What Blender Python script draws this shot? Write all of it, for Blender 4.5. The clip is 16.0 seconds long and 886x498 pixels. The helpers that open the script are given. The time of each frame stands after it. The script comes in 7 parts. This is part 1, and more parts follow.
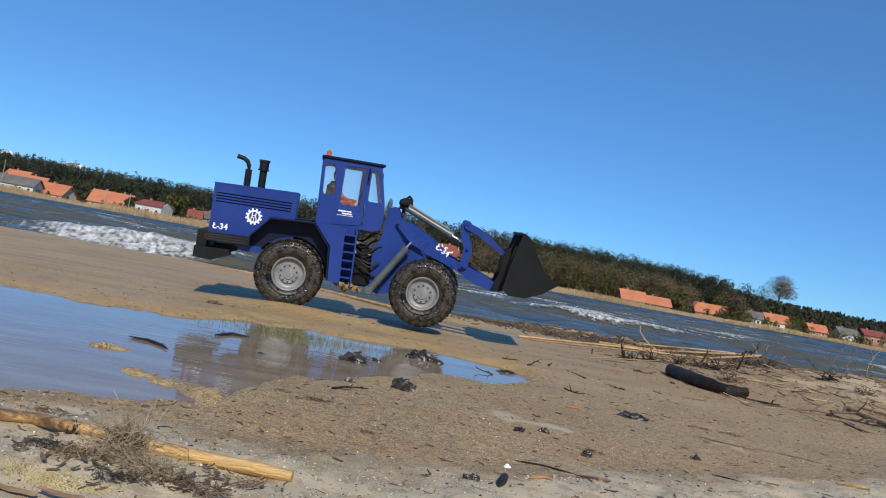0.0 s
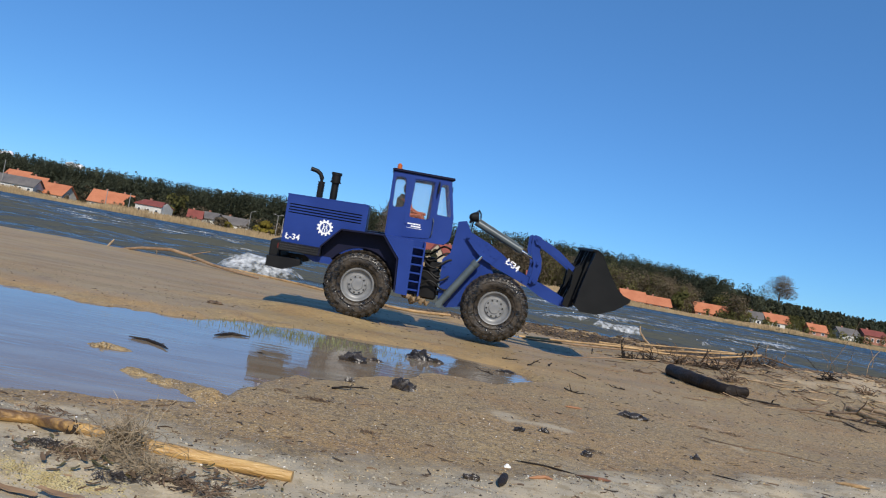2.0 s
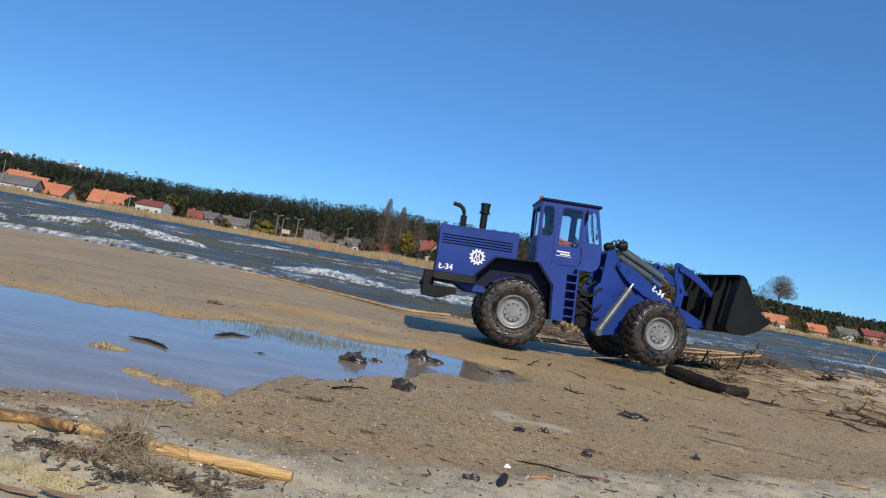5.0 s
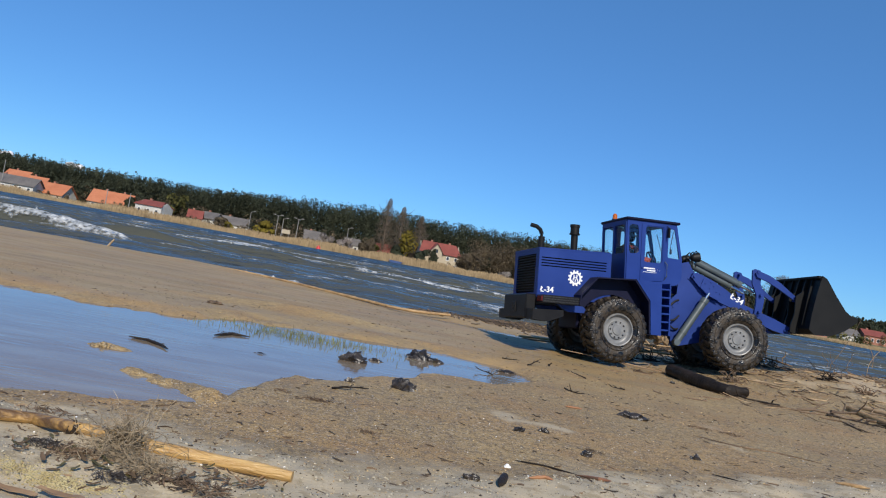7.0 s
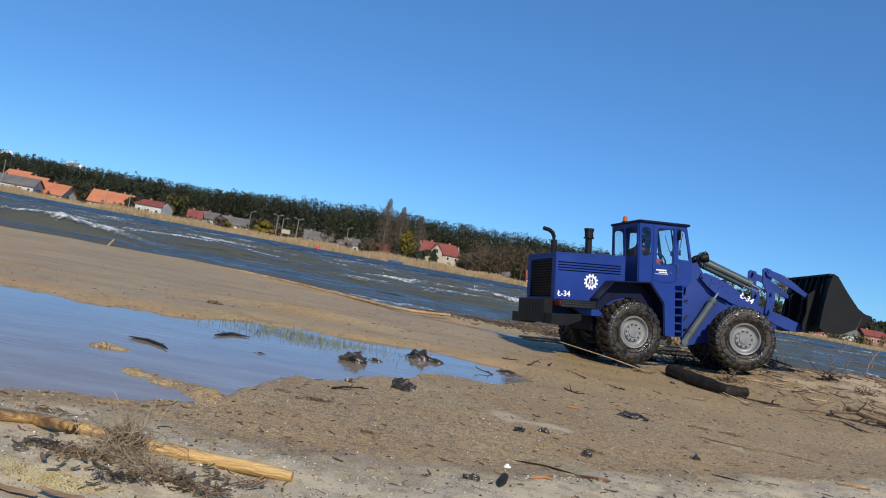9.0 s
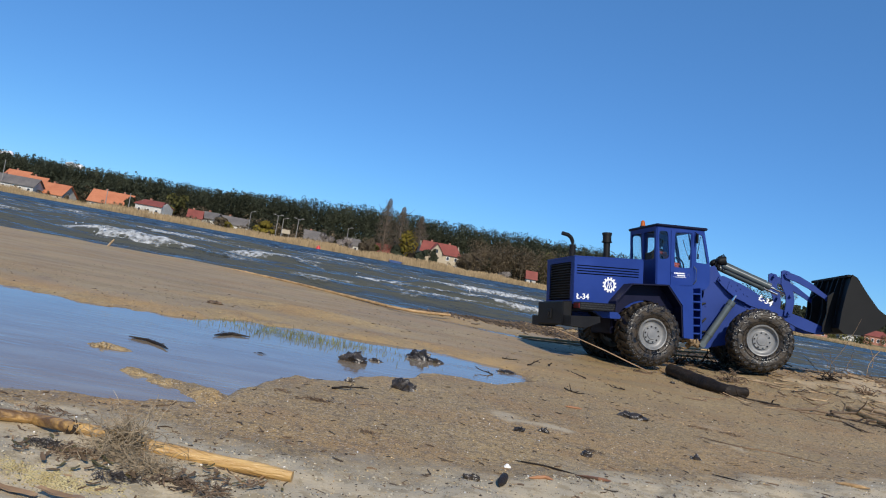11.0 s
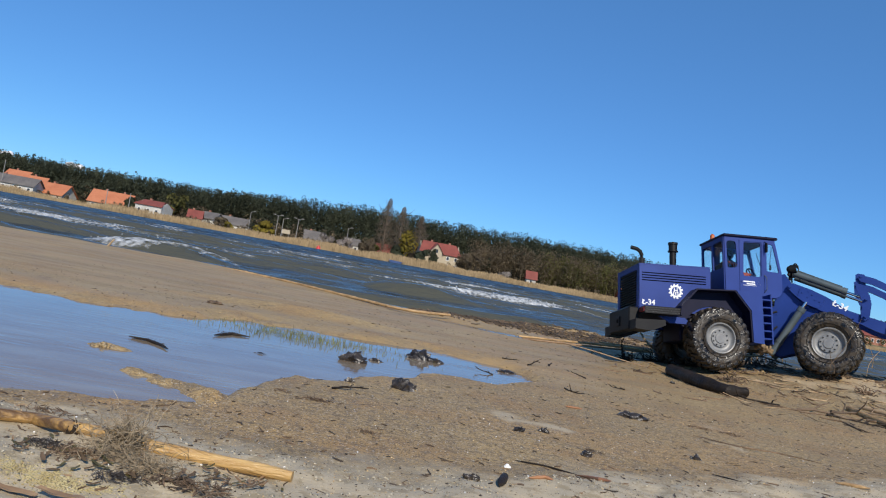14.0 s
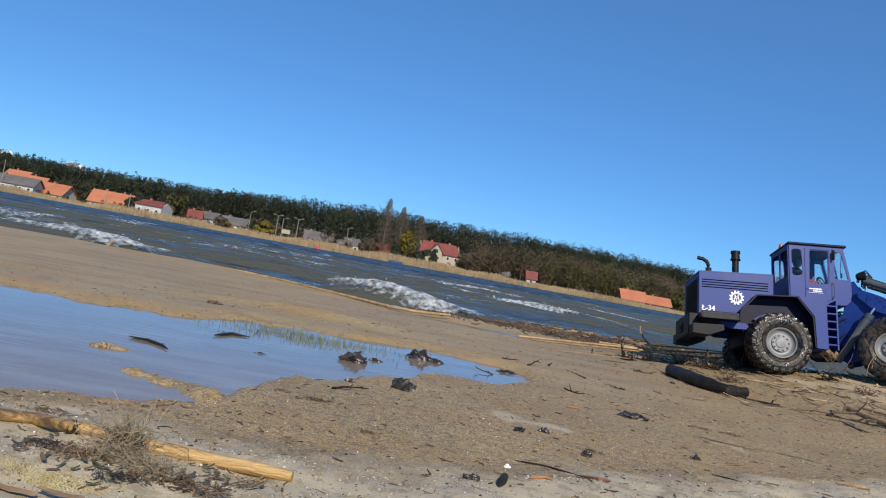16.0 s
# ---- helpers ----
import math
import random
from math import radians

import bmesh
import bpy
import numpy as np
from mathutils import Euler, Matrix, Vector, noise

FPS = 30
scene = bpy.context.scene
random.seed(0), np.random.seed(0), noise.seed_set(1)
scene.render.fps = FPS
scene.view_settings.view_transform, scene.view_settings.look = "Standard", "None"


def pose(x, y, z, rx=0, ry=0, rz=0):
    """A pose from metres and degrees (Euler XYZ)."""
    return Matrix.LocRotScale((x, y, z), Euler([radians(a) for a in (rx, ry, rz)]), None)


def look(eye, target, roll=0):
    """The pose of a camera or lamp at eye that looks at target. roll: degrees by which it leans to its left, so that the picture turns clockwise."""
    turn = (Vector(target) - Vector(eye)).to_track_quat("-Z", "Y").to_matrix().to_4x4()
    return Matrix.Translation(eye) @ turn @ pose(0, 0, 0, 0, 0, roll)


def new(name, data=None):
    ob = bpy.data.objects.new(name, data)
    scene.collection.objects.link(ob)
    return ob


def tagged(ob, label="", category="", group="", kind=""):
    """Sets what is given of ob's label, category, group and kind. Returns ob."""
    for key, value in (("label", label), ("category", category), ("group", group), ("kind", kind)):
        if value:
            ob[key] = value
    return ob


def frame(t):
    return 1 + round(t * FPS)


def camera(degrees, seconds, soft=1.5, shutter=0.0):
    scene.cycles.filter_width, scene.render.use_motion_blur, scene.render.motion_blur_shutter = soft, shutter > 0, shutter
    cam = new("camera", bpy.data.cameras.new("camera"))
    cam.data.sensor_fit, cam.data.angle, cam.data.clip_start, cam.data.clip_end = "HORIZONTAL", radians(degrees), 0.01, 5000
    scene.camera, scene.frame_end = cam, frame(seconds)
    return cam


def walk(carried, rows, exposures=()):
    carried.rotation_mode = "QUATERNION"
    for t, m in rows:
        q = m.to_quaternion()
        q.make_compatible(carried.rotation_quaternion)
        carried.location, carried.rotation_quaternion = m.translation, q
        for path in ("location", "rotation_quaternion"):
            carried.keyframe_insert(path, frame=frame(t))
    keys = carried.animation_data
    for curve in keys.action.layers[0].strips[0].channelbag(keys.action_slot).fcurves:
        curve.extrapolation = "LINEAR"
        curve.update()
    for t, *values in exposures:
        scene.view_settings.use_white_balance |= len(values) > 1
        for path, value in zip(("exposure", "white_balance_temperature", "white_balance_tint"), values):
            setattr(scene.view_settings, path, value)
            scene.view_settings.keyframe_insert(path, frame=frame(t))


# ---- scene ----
cam = camera(60, 16.0, soft=1.1, shutter=0.5)
EYE = (0.0, 0.0, 0.196)
AIM = look(EYE, (0.0, math.cos(radians(1.606)), 0.196 + math.sin(radians(1.606))), 10.31)
walk(cam, [(0.0, AIM), (16.0, AIM)], [(0.0, 0.0), (16.0, 0.0)])

# ---- daylight: low sun behind the camera, a little to its right ----
SUN_AZ, SUN_EL = 10.0, 38.0
world = bpy.data.worlds.new("sky")
scene.world = world
world.use_nodes = True
_n = world.node_tree.nodes
_sky = _n.new("ShaderNodeTexSky")
_sky.sky_type = "NISHITA"
_sky.sun_disc = False
_sky.sun_elevation = radians(SUN_EL)
_sky.sun_rotation = radians(180 - SUN_AZ)
_sky.altitude = 1500
_sky.air_density, _sky.dust_density, _sky.ozone_density = 1.0, 0.0, 3.3
_tint = _n.new("ShaderNodeMix")
_tint.data_type, _tint.blend_type = "RGBA", "MULTIPLY"
_tint.inputs[0].default_value, _tint.inputs[7].default_value = 1.0, (0.52, 0.92, 1.34, 1)
world.node_tree.links.new(_sky.outputs[0], _tint.inputs[6])
_even = _n.new("ShaderNodeMix")
_even.data_type = "RGBA"
_even.inputs[0].default_value, _even.inputs[7].default_value = 0.30, (1.36, 3.75, 7.6, 1)
world.node_tree.links.new(_tint.outputs[2], _even.inputs[6])
world.node_tree.links.new(_even.outputs[2], _n["Background"].inputs[0])
_n["Background"].inputs[1].default_value = 0.092
sun = new("sun", bpy.data.lights.new("sun", "SUN"))
sun.data.energy, sun.data.angle, sun.data.color = 4.6, radians(0.53), (1.0, 0.92, 0.80)
_sd = Vector((math.sin(radians(SUN_AZ)) * math.cos(radians(SUN_EL)), -math.cos(radians(SUN_AZ)) * math.cos(radians(SUN_EL)), math.sin(radians(SUN_EL))))
sun.matrix_basis = Matrix.Translation(_sd * 20) @ _sd.to_track_quat("Z", "Y").to_matrix().to_4x4()


# ---- materials ----
def surface(name, c1, c2, rough=0.6, metal=0.0, scale=30.0, bump=0.2, bump_scale=200.0, dist=0.002, coarse=None, rough2=None, spec=0.5, coat=0.0, island=0.0, stretch=None, turn=None, step=0.25):
    """Procedural material: two colours mixed by noise at two scales, with fine relief."""
    m = bpy.data.materials.new(name)
    m.use_nodes = True
    t = m.node_tree
    N, K = t.nodes, t.links
    b = N["Principled BSDF"]
    co = N.new("ShaderNodeTexCoord")
    n1 = N.new("ShaderNodeTexNoise")
    n1.inputs["Scale"].default_value, n1.inputs["Detail"].default_value = scale, 6
    n2 = N.new("ShaderNodeTexNoise")
    n2.inputs["Scale"].default_value, n2.inputs["Detail"].default_value = coarse or scale / 8, 3
    vec = co.outputs["Object"]
    if stretch:
        mp = N.new("ShaderNodeMapping")
        mp.inputs["Scale"].default_value = stretch
        if turn is not None:
            mp.vector_type = "TEXTURE"
            mp.inputs["Rotation"].default_value = (0, 0, radians(turn))
        K.new(vec, mp.inputs["Vector"])
        vec = mp.outputs[0]
    for x in (n1, n2):
        K.new(vec, x.inputs["Vector"])
    add = N.new("ShaderNodeMath")
    add.operation = "ADD"
    K.new(n1.outputs[0], add.inputs[0])
    K.new(n2.outputs[0], add.inputs[1])
    rm = N.new("ShaderNodeMapRange")
    rm.inputs[1].default_value, rm.inputs[2].default_value = 1 - step, 1 + step
    K.new(add.outputs[0], rm.inputs[0])
    mx = N.new("ShaderNodeMix")
    mx.data_type = "RGBA"
    mx.inputs[6].default_value, mx.inputs[7].default_value = (*c1, 1), (*c2, 1)
    K.new(rm.outputs[0], mx.inputs[0])
    out = mx.outputs[2]
    if island:
        g = N.new("ShaderNodeNewGeometry")
        hv = N.new("ShaderNodeHueSaturation")
        r2 = N.new("ShaderNodeMapRange")
        r2.inputs[3].default_value, r2.inputs[4].default_value = 1 - island, 1 + island
        K.new(g.outputs["Random Per Island"], r2.inputs[0])
        K.new(r2.outputs[0], hv.inputs["Value"])
        K.new(out, hv.inputs["Color"])
        out = hv.outputs[0]
    K.new(out, b.inputs["Base Color"])
    b.inputs["Metallic"].default_value = metal
    b.inputs["Specular IOR Level"].default_value = spec
    b.inputs["Coat Weight"].default_value = coat
    b.inputs["Coat Roughness"].default_value = 0.1
    if rough2 is None:
        b.inputs["Roughness"].default_value = rough
    else:
        r3 = N.new("ShaderNodeMapRange")
        r3.inputs[3].default_value, r3.inputs[4].default_value = rough, rough2
        K.new(rm.outputs[0], r3.inputs[0])
        K.new(r3.outputs[0], b.inputs["Roughness"])
    if bump:
        n3 = N.new("ShaderNodeTexNoise")
        n3.inputs["Scale"].default_value, n3.inputs["Detail"].default_value = bump_scale, 5
        K.new(vec, n3.inputs["Vector"])
        bp = N.new("ShaderNodeBump")
        bp.inputs["Strength"].default_value, bp.inputs["Distance"].default_value = bump, dist
        K.new(n3.outputs[0], bp.inputs["Height"])
        K.new(bp.outputs[0], b.inputs["Normal"])
    return m


BLUE = surface("blue_paint", (0.009, 0.031, 0.175), (0.013, 0.041, 0.215), 0.42, scale=14, bump=0.03, bump_scale=60, spec=0.25, rough2=0.49)
# dark fender paint; on the chassis it puts the shade into the colour
FENDER_SHADE = surface("dark_fender_and_shade", (0.005, 0.006, 0.022), (0.009, 0.010, 0.030), 0.5, scale=20, bump=0.1, spec=0.15)
BLACK = surface("black_paint", (0.005, 0.005, 0.006), (0.013, 0.013, 0.013), 0.5, scale=25, bump=0.08, spec=0.2)
BUCKET = surface("bucket_grey_paint", (0.005, 0.0056, 0.006), (0.010, 0.0105, 0.011), 0.5, scale=18, bump=0.08, rough2=0.6, spec=0.16)
TYRE = surface("muddy_rubber", (0.004, 0.0038, 0.0035), (0.046, 0.033, 0.020), 0.14, step=0.2, scale=110, coarse=32, bump=0.9, bump_scale=140, dist=0.003, rough2=0.75)
RIM = surface("grey_rim_paint", (0.115, 0.12, 0.126), (0.22, 0.22, 0.215), 0.42, scale=40, bump=0.1)
CYL = surface("grey_cylinder_paint", (0.060, 0.078, 0.085), (0.085, 0.105, 0.112), 0.35, scale=30, bump=0.05)
CHROME = surface("chrome_rod", (0.7, 0.7, 0.7), (0.8, 0.8, 0.8), 0.15, metal=1.0, bump=0.0)
STUD = surface("worn_step_metal", (0.03, 0.03, 0.032), (0.06, 0.06, 0.06), 0.4, scale=60, bump=0.1, spec=0.3)
WHITE = surface("white_decal", (0.78, 0.78, 0.78), (0.85, 0.85, 0.85), 0.5, bump=0.0)
ORANGE = surface("orange_plastic", (0.42, 0.09, 0.010), (0.5, 0.13, 0.015), 0.25, bump=0.0)
REDLENS = surface("red_lens", (0.12, 0.012, 0.010), (0.16, 0.018, 0.014), 0.25, bump=0.0)
DOLL = surface("doll_cloth", (0.22, 0.035, 0.010), (0.32, 0.06, 0.02), 0.8, bump=0.1)
RUBBER = surface("black_hose", (0.006, 0.006, 0.006), (0.014, 0.014, 0.014), 0.6, bump=0.0, spec=0.25)
MUDCAKE = surface("caked_mud", (0.07, 0.045, 0.025), (0.26, 0.18, 0.10), 0.9, scale=60, bump=0.5)


def glass_material():
    m = bpy.data.materials.new("window_glass")
    m.use_nodes = True
    N, K = m.node_tree.nodes, m.node_tree.links
    tr = N.new("ShaderNodeBsdfTransparent")
    tr.inputs[0].default_value = (0.97, 0.98, 0.98, 1)
    gl = N.new("ShaderNodeBsdfGlossy")
    gl.inputs["Roughness"].default_value = 0.03
    mx = N.new("ShaderNodeMixShader")
    mx.inputs[0].default_value = 0.05
    K.new(tr.outputs[0], mx.inputs[1])
    K.new(gl.outputs[0], mx.inputs[2])
    K.new(mx.outputs[0], N["Material Output"].inputs[0])
    return m


GLASS = glass_material()


# ---- mesh helpers ----
def mesh_of(name, bm, material, smooth=False):
    me = bpy.data.meshes.new(name)
    bmesh.ops.recalc_face_normals(bm, faces=bm.faces)
    bm.to_mesh(me)
    bm.free()
    for mm in (material if isinstance(material, (list, tuple)) else [material]):
        me.materials.append(mm)
    if smooth:
        me.polygons.foreach_set("use_smooth", [True] * len(me.polygons))
        me.set_sharp_from_angle(angle=radians(38))
    return me


def part(name, bm, material, parent, label="", smooth=False):
    ob = new(name, mesh_of(name, bm, material, smooth))
    ob.parent = parent
    if label:
        tagged(ob, label)
    return ob


def thing(name, bm, material, label, category, m=None, group="", kind="", smooth=False):
    ob = new(name, mesh_of(name, bm, material, smooth) if bm else None)
    if m is not None:
        ob.matrix_basis = m
    return tagged(ob, label, category, group, kind)


def block(bm, x0, x1, y0, y1, z0, z1, bevel=0.0):
    g = bmesh.ops.create_cube(bm, size=1)
    bmesh.ops.transform(bm, matrix=Matrix.LocRotScale(((x0 + x1) / 2, (y0 + y1) / 2, (z0 + z1) / 2), None, (x1 - x0, y1 - y0, z1 - z0)), verts=g["verts"])
    if bevel:
        es = list({e for v in g["verts"] for e in v.link_edges})
        bmesh.ops.bevel(bm, geom=es, offset=bevel, segments=1, affect="EDGES")


def plate(bm, outer, holes, y0, y1):
    """A flat plate in the x-z plane with holes through it, from y0 to y1."""
    edges = []
    for loop in (outer, *holes):
        vs = [bm.verts.new((x, y0, z)) for x, z in loop]
        edges += [bm.edges.new((vs[i], vs[(i + 1) % len(vs)])) for i in range(len(vs))]
    g = bmesh.ops.triangle_fill(bm, use_beauty=True, edges=edges, normal=(0, -1, 0))
    faces = [f for f in g["geom"] if isinstance(f, bmesh.types.BMFace)]
    e = bmesh.ops.extrude_face_region(bm, geom=faces)
    bmesh.ops.translate(bm, vec=(0, y1 - y0, 0), verts=[v for v in e["geom"] if isinstance(v, bmesh.types.BMVert)])


def rounded(pts, r, n=3):
    """The polygon with its corners rounded."""
    out = []
    k = len(pts)
    for i in range(k):
        a, b, c = Vector(pts[i - 1]), Vector(pts[i]), Vector(pts[(i + 1) % k])
        d = min(r, (a - b).length * 0.45, (c - b).length * 0.45)
        p, q = b + (a - b).normalized() * d, b + (c - b).normalized() * d
        for j in range(n + 1):
            s = j / n
            out.append(tuple((1 - s) ** 2 * p + 2 * s * (1 - s) * b + s * s * q))
    return out


def rod(bm, a, b, r0, r1=None, n=12, caps=True):
    a, b = Vector(a), Vector(b)
    q = (b - a).to_track_quat("Z", "Y").to_matrix().to_4x4()
    bmesh.ops.create_cone(bm, cap_ends=caps, segments=n, radius1=r0, radius2=r0 if r1 is None else r1, depth=(b - a).length, matrix=Matrix.Translation((a + b) / 2) @ q)


def tube(bm, pts, radii, n=8, flat=1.0):
    """A bent tube through the points, with a radius at each."""
    pts = [Vector(p) for p in pts]
    rings = []
    for i, p in enumerate(pts):
        d = (pts[min(i + 1, len(pts) - 1)] - pts[max(i - 1, 0)]).normalized()
        u = d.cross(Vector((0, 0, 1)))
        u = u.normalized() if u.length > 1e-4 else Vector((1, 0, 0))
        w = u.cross(d)
        r = radii[i] if isinstance(radii, (list, tuple)) else radii
        rings.append([bm.verts.new(p + u * (r * math.cos(2 * math.pi * j / n)) + w * (r * flat * math.sin(2 * math.pi * j / n))) for j in range(n)])
    for a, b in zip(rings, rings[1:]):
        for j in range(n):
            bm.faces.new((a[j], a[(j + 1) % n], b[(j + 1) % n], b[j]))
    bm.faces.new(rings[0])
    bm.faces.new(rings[-1])


def lathe(bm, profile, n=48):
    """Turn (radius, y) pairs about the y axis."""
    rings = []
    for r, y in profile:
        if r < 1e-6:
            rings.append([bm.verts.new((0, y, 0))])
        else:
            rings.append([bm.verts.new((r * math.cos(2 * math.pi * j / n), y, r * math.sin(2 * math.pi * j / n))) for j in range(n)])
    for a, b in zip(rings, rings[1:]):
        for j in range(n):
            k = (j + 1) % n
            if len(a) == 1 and len(b) == 1:
                continue
            if len(a) == 1:
                bm.faces.new((a[0], b[k], b[j]))
            elif len(b) == 1:
                bm.faces.new((a[j], a[k], b[0]))
            else:
                bm.faces.new((a[j], a[k], b[k], b[j]))


def lettering(bm, text, size, m):
    """Flat raised letters in the built-in font, their plane turned by m."""
    cu = bpy.data.curves.new("letters", "FONT")
    cu.body, cu.size, cu.extrude, cu.resolution_u = text, size, 0.0006, 3
    cu.offset = size * 0.02
    tmp = new("letters", cu)
    me = bpy.data.meshes.new_from_object(tmp.evaluated_get(bpy.context.evaluated_depsgraph_get()))
    bpy.data.objects.remove(tmp)
    me.transform(m)
    bm.from_mesh(me)


def grain(x, y, seed=0):
    """Smooth value noise on arrays, in 0..1."""
    xi, yi = np.floor(x).astype(np.int64), np.floor(y).astype(np.int64)
    fx, fy = x - xi, y - yi
    fx, fy = fx * fx * (3 - 2 * fx), fy * fy * (3 - 2 * fy)

    def lattice(a, b):
        k = (a * 374761393 + b * 668265263 + seed * 144665) & 0xFFFFFFFF
        k = ((k ^ (k >> 13)) * 1274126177) & 0xFFFFFFFF
        return ((k ^ (k >> 16)) & 0xFFFF) / 65535.0

    a, b, c, d = lattice(xi, yi), lattice(xi + 1, yi), lattice(xi, yi + 1), lattice(xi + 1, yi + 1)
    return (a * (1 - fx) + b * fx) * (1 - fy) + (c * (1 - fx) + d * fx) * fy


def hump(x, y, cx, cy, sx, sy, turn=0.0):
    c, s = math.cos(radians(turn)), math.sin(radians(turn))
    u, v = ((x - cx) * c + (y - cy) * s) / sx, (-(x - cx) * s + (y - cy) * c) / sy
    return np.exp(-(u * u + v * v))


# ---- the ground: one sheet from the beach, under the lake, to the far shore ----
def smooth_step(a, b, v):
    s = np.clip((v - a) / (b - a), 0, 1)
    return s * s * (3 - 2 * s)


def shore_y(x):
    """The brow of the beach: it runs in towards the drift strip and out again."""
    x = np.asarray(x, float)
    line = np.interp(x, (-3.0, -1.3, -0.85, -0.2, 0.1, 0.75, 1.3, 2.2), (4.15, 4.10, 3.84, 3.34, 3.42, 3.66, 3.80, 4.0))
    return line + 0.03 * np.sin(5.1 * x + 0.6) + 0.05 * (grain(x * 3.0, 0 * x + 0.3, 17) - 0.5)


def wet_sheen(x, y):
    """Where the swash has left the sand smooth and soaked: from behind the puddle to the brow."""
    return smooth_step(1.45, 1.75, y - 0.5 * np.maximum(x - 0.1, 0)) * smooth_step(0.95, 0.45, x)


def ground_z(x, y):
    x, y = np.asarray(x, float), np.asarray(y, float)
    near = np.exp(-(np.maximum(np.abs(x) - 3, 0) ** 2 + np.maximum(np.abs(y - 2) - 4, 0) ** 2) / 30)
    z = 0.006 * (grain(x * 1.7 + 9, y * 1.7, 1) - 0.5) + 0.004 * (grain(x * 6, y * 6, 2) - 0.5) + (1 - 0.85 * wet_sheen(x, y)) * (0.0018 * (grain(x * 23, y * 23, 3) - 0.5) + 0.0007 * (grain(x * 60, y * 60, 4) - 0.5))
    # the hollow of the puddle
    d = puddle_depth(x, y)
    z = z - 0.026 * smooth_step(-0.12, 0.14, d)
    z = z - 0.016 * hump(x, y, 0.12, 3.16, 0.55, 0.11, -24)
    # shoals in the puddle
    z = z + smooth_step(0.0, 0.1, d) * (0.013 * hump(x, y, -0.47, 1.19, 0.06, 0.03, -18) * (0.5 + grain(x * 30, y * 30, 24)) + 0.0045 * hump(x, y, -0.28, 1.04, 0.20, 0.07, -24) * (0.1 + 1.9 * grain(x * 34, y * 34, 25)) + 0.006 * (grain(x * 11, y * 11, 23) - 0.4) * smooth_step(1.5, 1.05, y))
    # the spit that runs out from the near edge
    z = z + smooth_step(-0.02, 0.06, d) * (0.0175 * hump(x, y, -0.235, 0.955, 0.060, 0.026, -26) + 0.0125 * hump(x, y, -0.370, 1.035, 0.085, 0.030, -24)) * (0.25 + 0.65 * grain(x * 28, y * 28, 27) + 0.6 * grain(x * 75, y * 75, 28))
    # the wet bar before the wheel ruts
    z = z + 0.024 * hump(x, y, -0.38, 2.25, 0.26, 0.07, 3)
    # wrack mound and the rise that the loader climbs
    z = z + 0.075 * smooth_step(0.55, 1.6, x) * np.exp(-((y - 2.62) / 0.8) ** 2)
    z = z + 0.035 * hump(x, y, 1.75, 2.35, 0.55, 0.5) * (0.7 + 0.6 * grain(x * 7, y * 7, 6))
    # lumpy strip of drift along the water
    z = z + 0.022 * hump(x, y, 0.85, 3.62, 0.75, 0.13, -8) * (0.4 + 1.2 * grain(x * 18, y * 18, 7))
    # near bank of foam and debris
    z = z + 0.012 * smooth_step(0.80, 0.62, y - 0.62 * np.maximum(x, 0)) * (0.5 + grain(x * 16, y * 16, 8))
    bank = smooth_step(0.80, 0.70, y - 0.62 * np.maximum(x, 0))
    z = z + bank * (0.005 * (grain(x * 38, y * 38, 9) - 0.4) + 0.0014 * (grain(x * 80, y * 80, 10) - 0.4)) + (1 - wet_sheen(x, y)) * 0.0006 * (grain(x * 95, y * 95, 12) - 0.5)
    z = z * near
    # shore, lake bed and the far land
    s = y - shore_y(x)
    z = z + 0.010 * near * np.exp(-(s / 0.16) ** 2) - 0.5 * smooth_step(-0.05, 3.0, s)
    far = smooth_step(244, 252, y + 6 * (grain(x / 40, y / 400, 11) - 0.5))
    z = z + far * 1.2 + 9.0 * smooth_step(275, 420, y) + 14 * smooth_step(420, 900, y)
    return z


def puddle_depth(x, y):
    """How far inside the puddle's outline, roughly in metres."""
    far = 1.95 + 0.05 * hump(x, 0 * x, 0.05, 0, 0.10, 1) - 0.22 * smooth_step(-0.40, -0.62, x) - 0.55 * smooth_step(0.16, 0.38, x)
    nearest = 0.84 + 0.10 * smooth_step(-0.45, -0.24, x) + 0.28 * smooth_step(-0.25, -0.19, x) + 0.33 * smooth_step(-0.19, 0.10, x) + 0.25 * smooth_step(0.14, 0.34, x)
    e = 0.06 * (grain(x * 5, y * 5, 21) - 0.5) + 0.09 * (grain(x * 13, y * 13, 22) - 0.5) + 0.05 * (grain(x * 31, y * 31, 26) - 0.5)
    return np.minimum(np.minimum(far - y, y - nearest), 0.6 * (x + 2.1)) + e


def spaced(a, b, step, lo, hi, grow):
    mid = list(np.arange(a, b, step))
    s, v, up = step, b, []
    while v < hi:
        up.append(v)
        s *= grow
        v += s
    s, v, dn = step, a - step, []
    while v > lo:
        dn.append(v)
        s *= grow
        v -= s
    return np.array([lo] + dn[::-1] + mid + up + [hi])


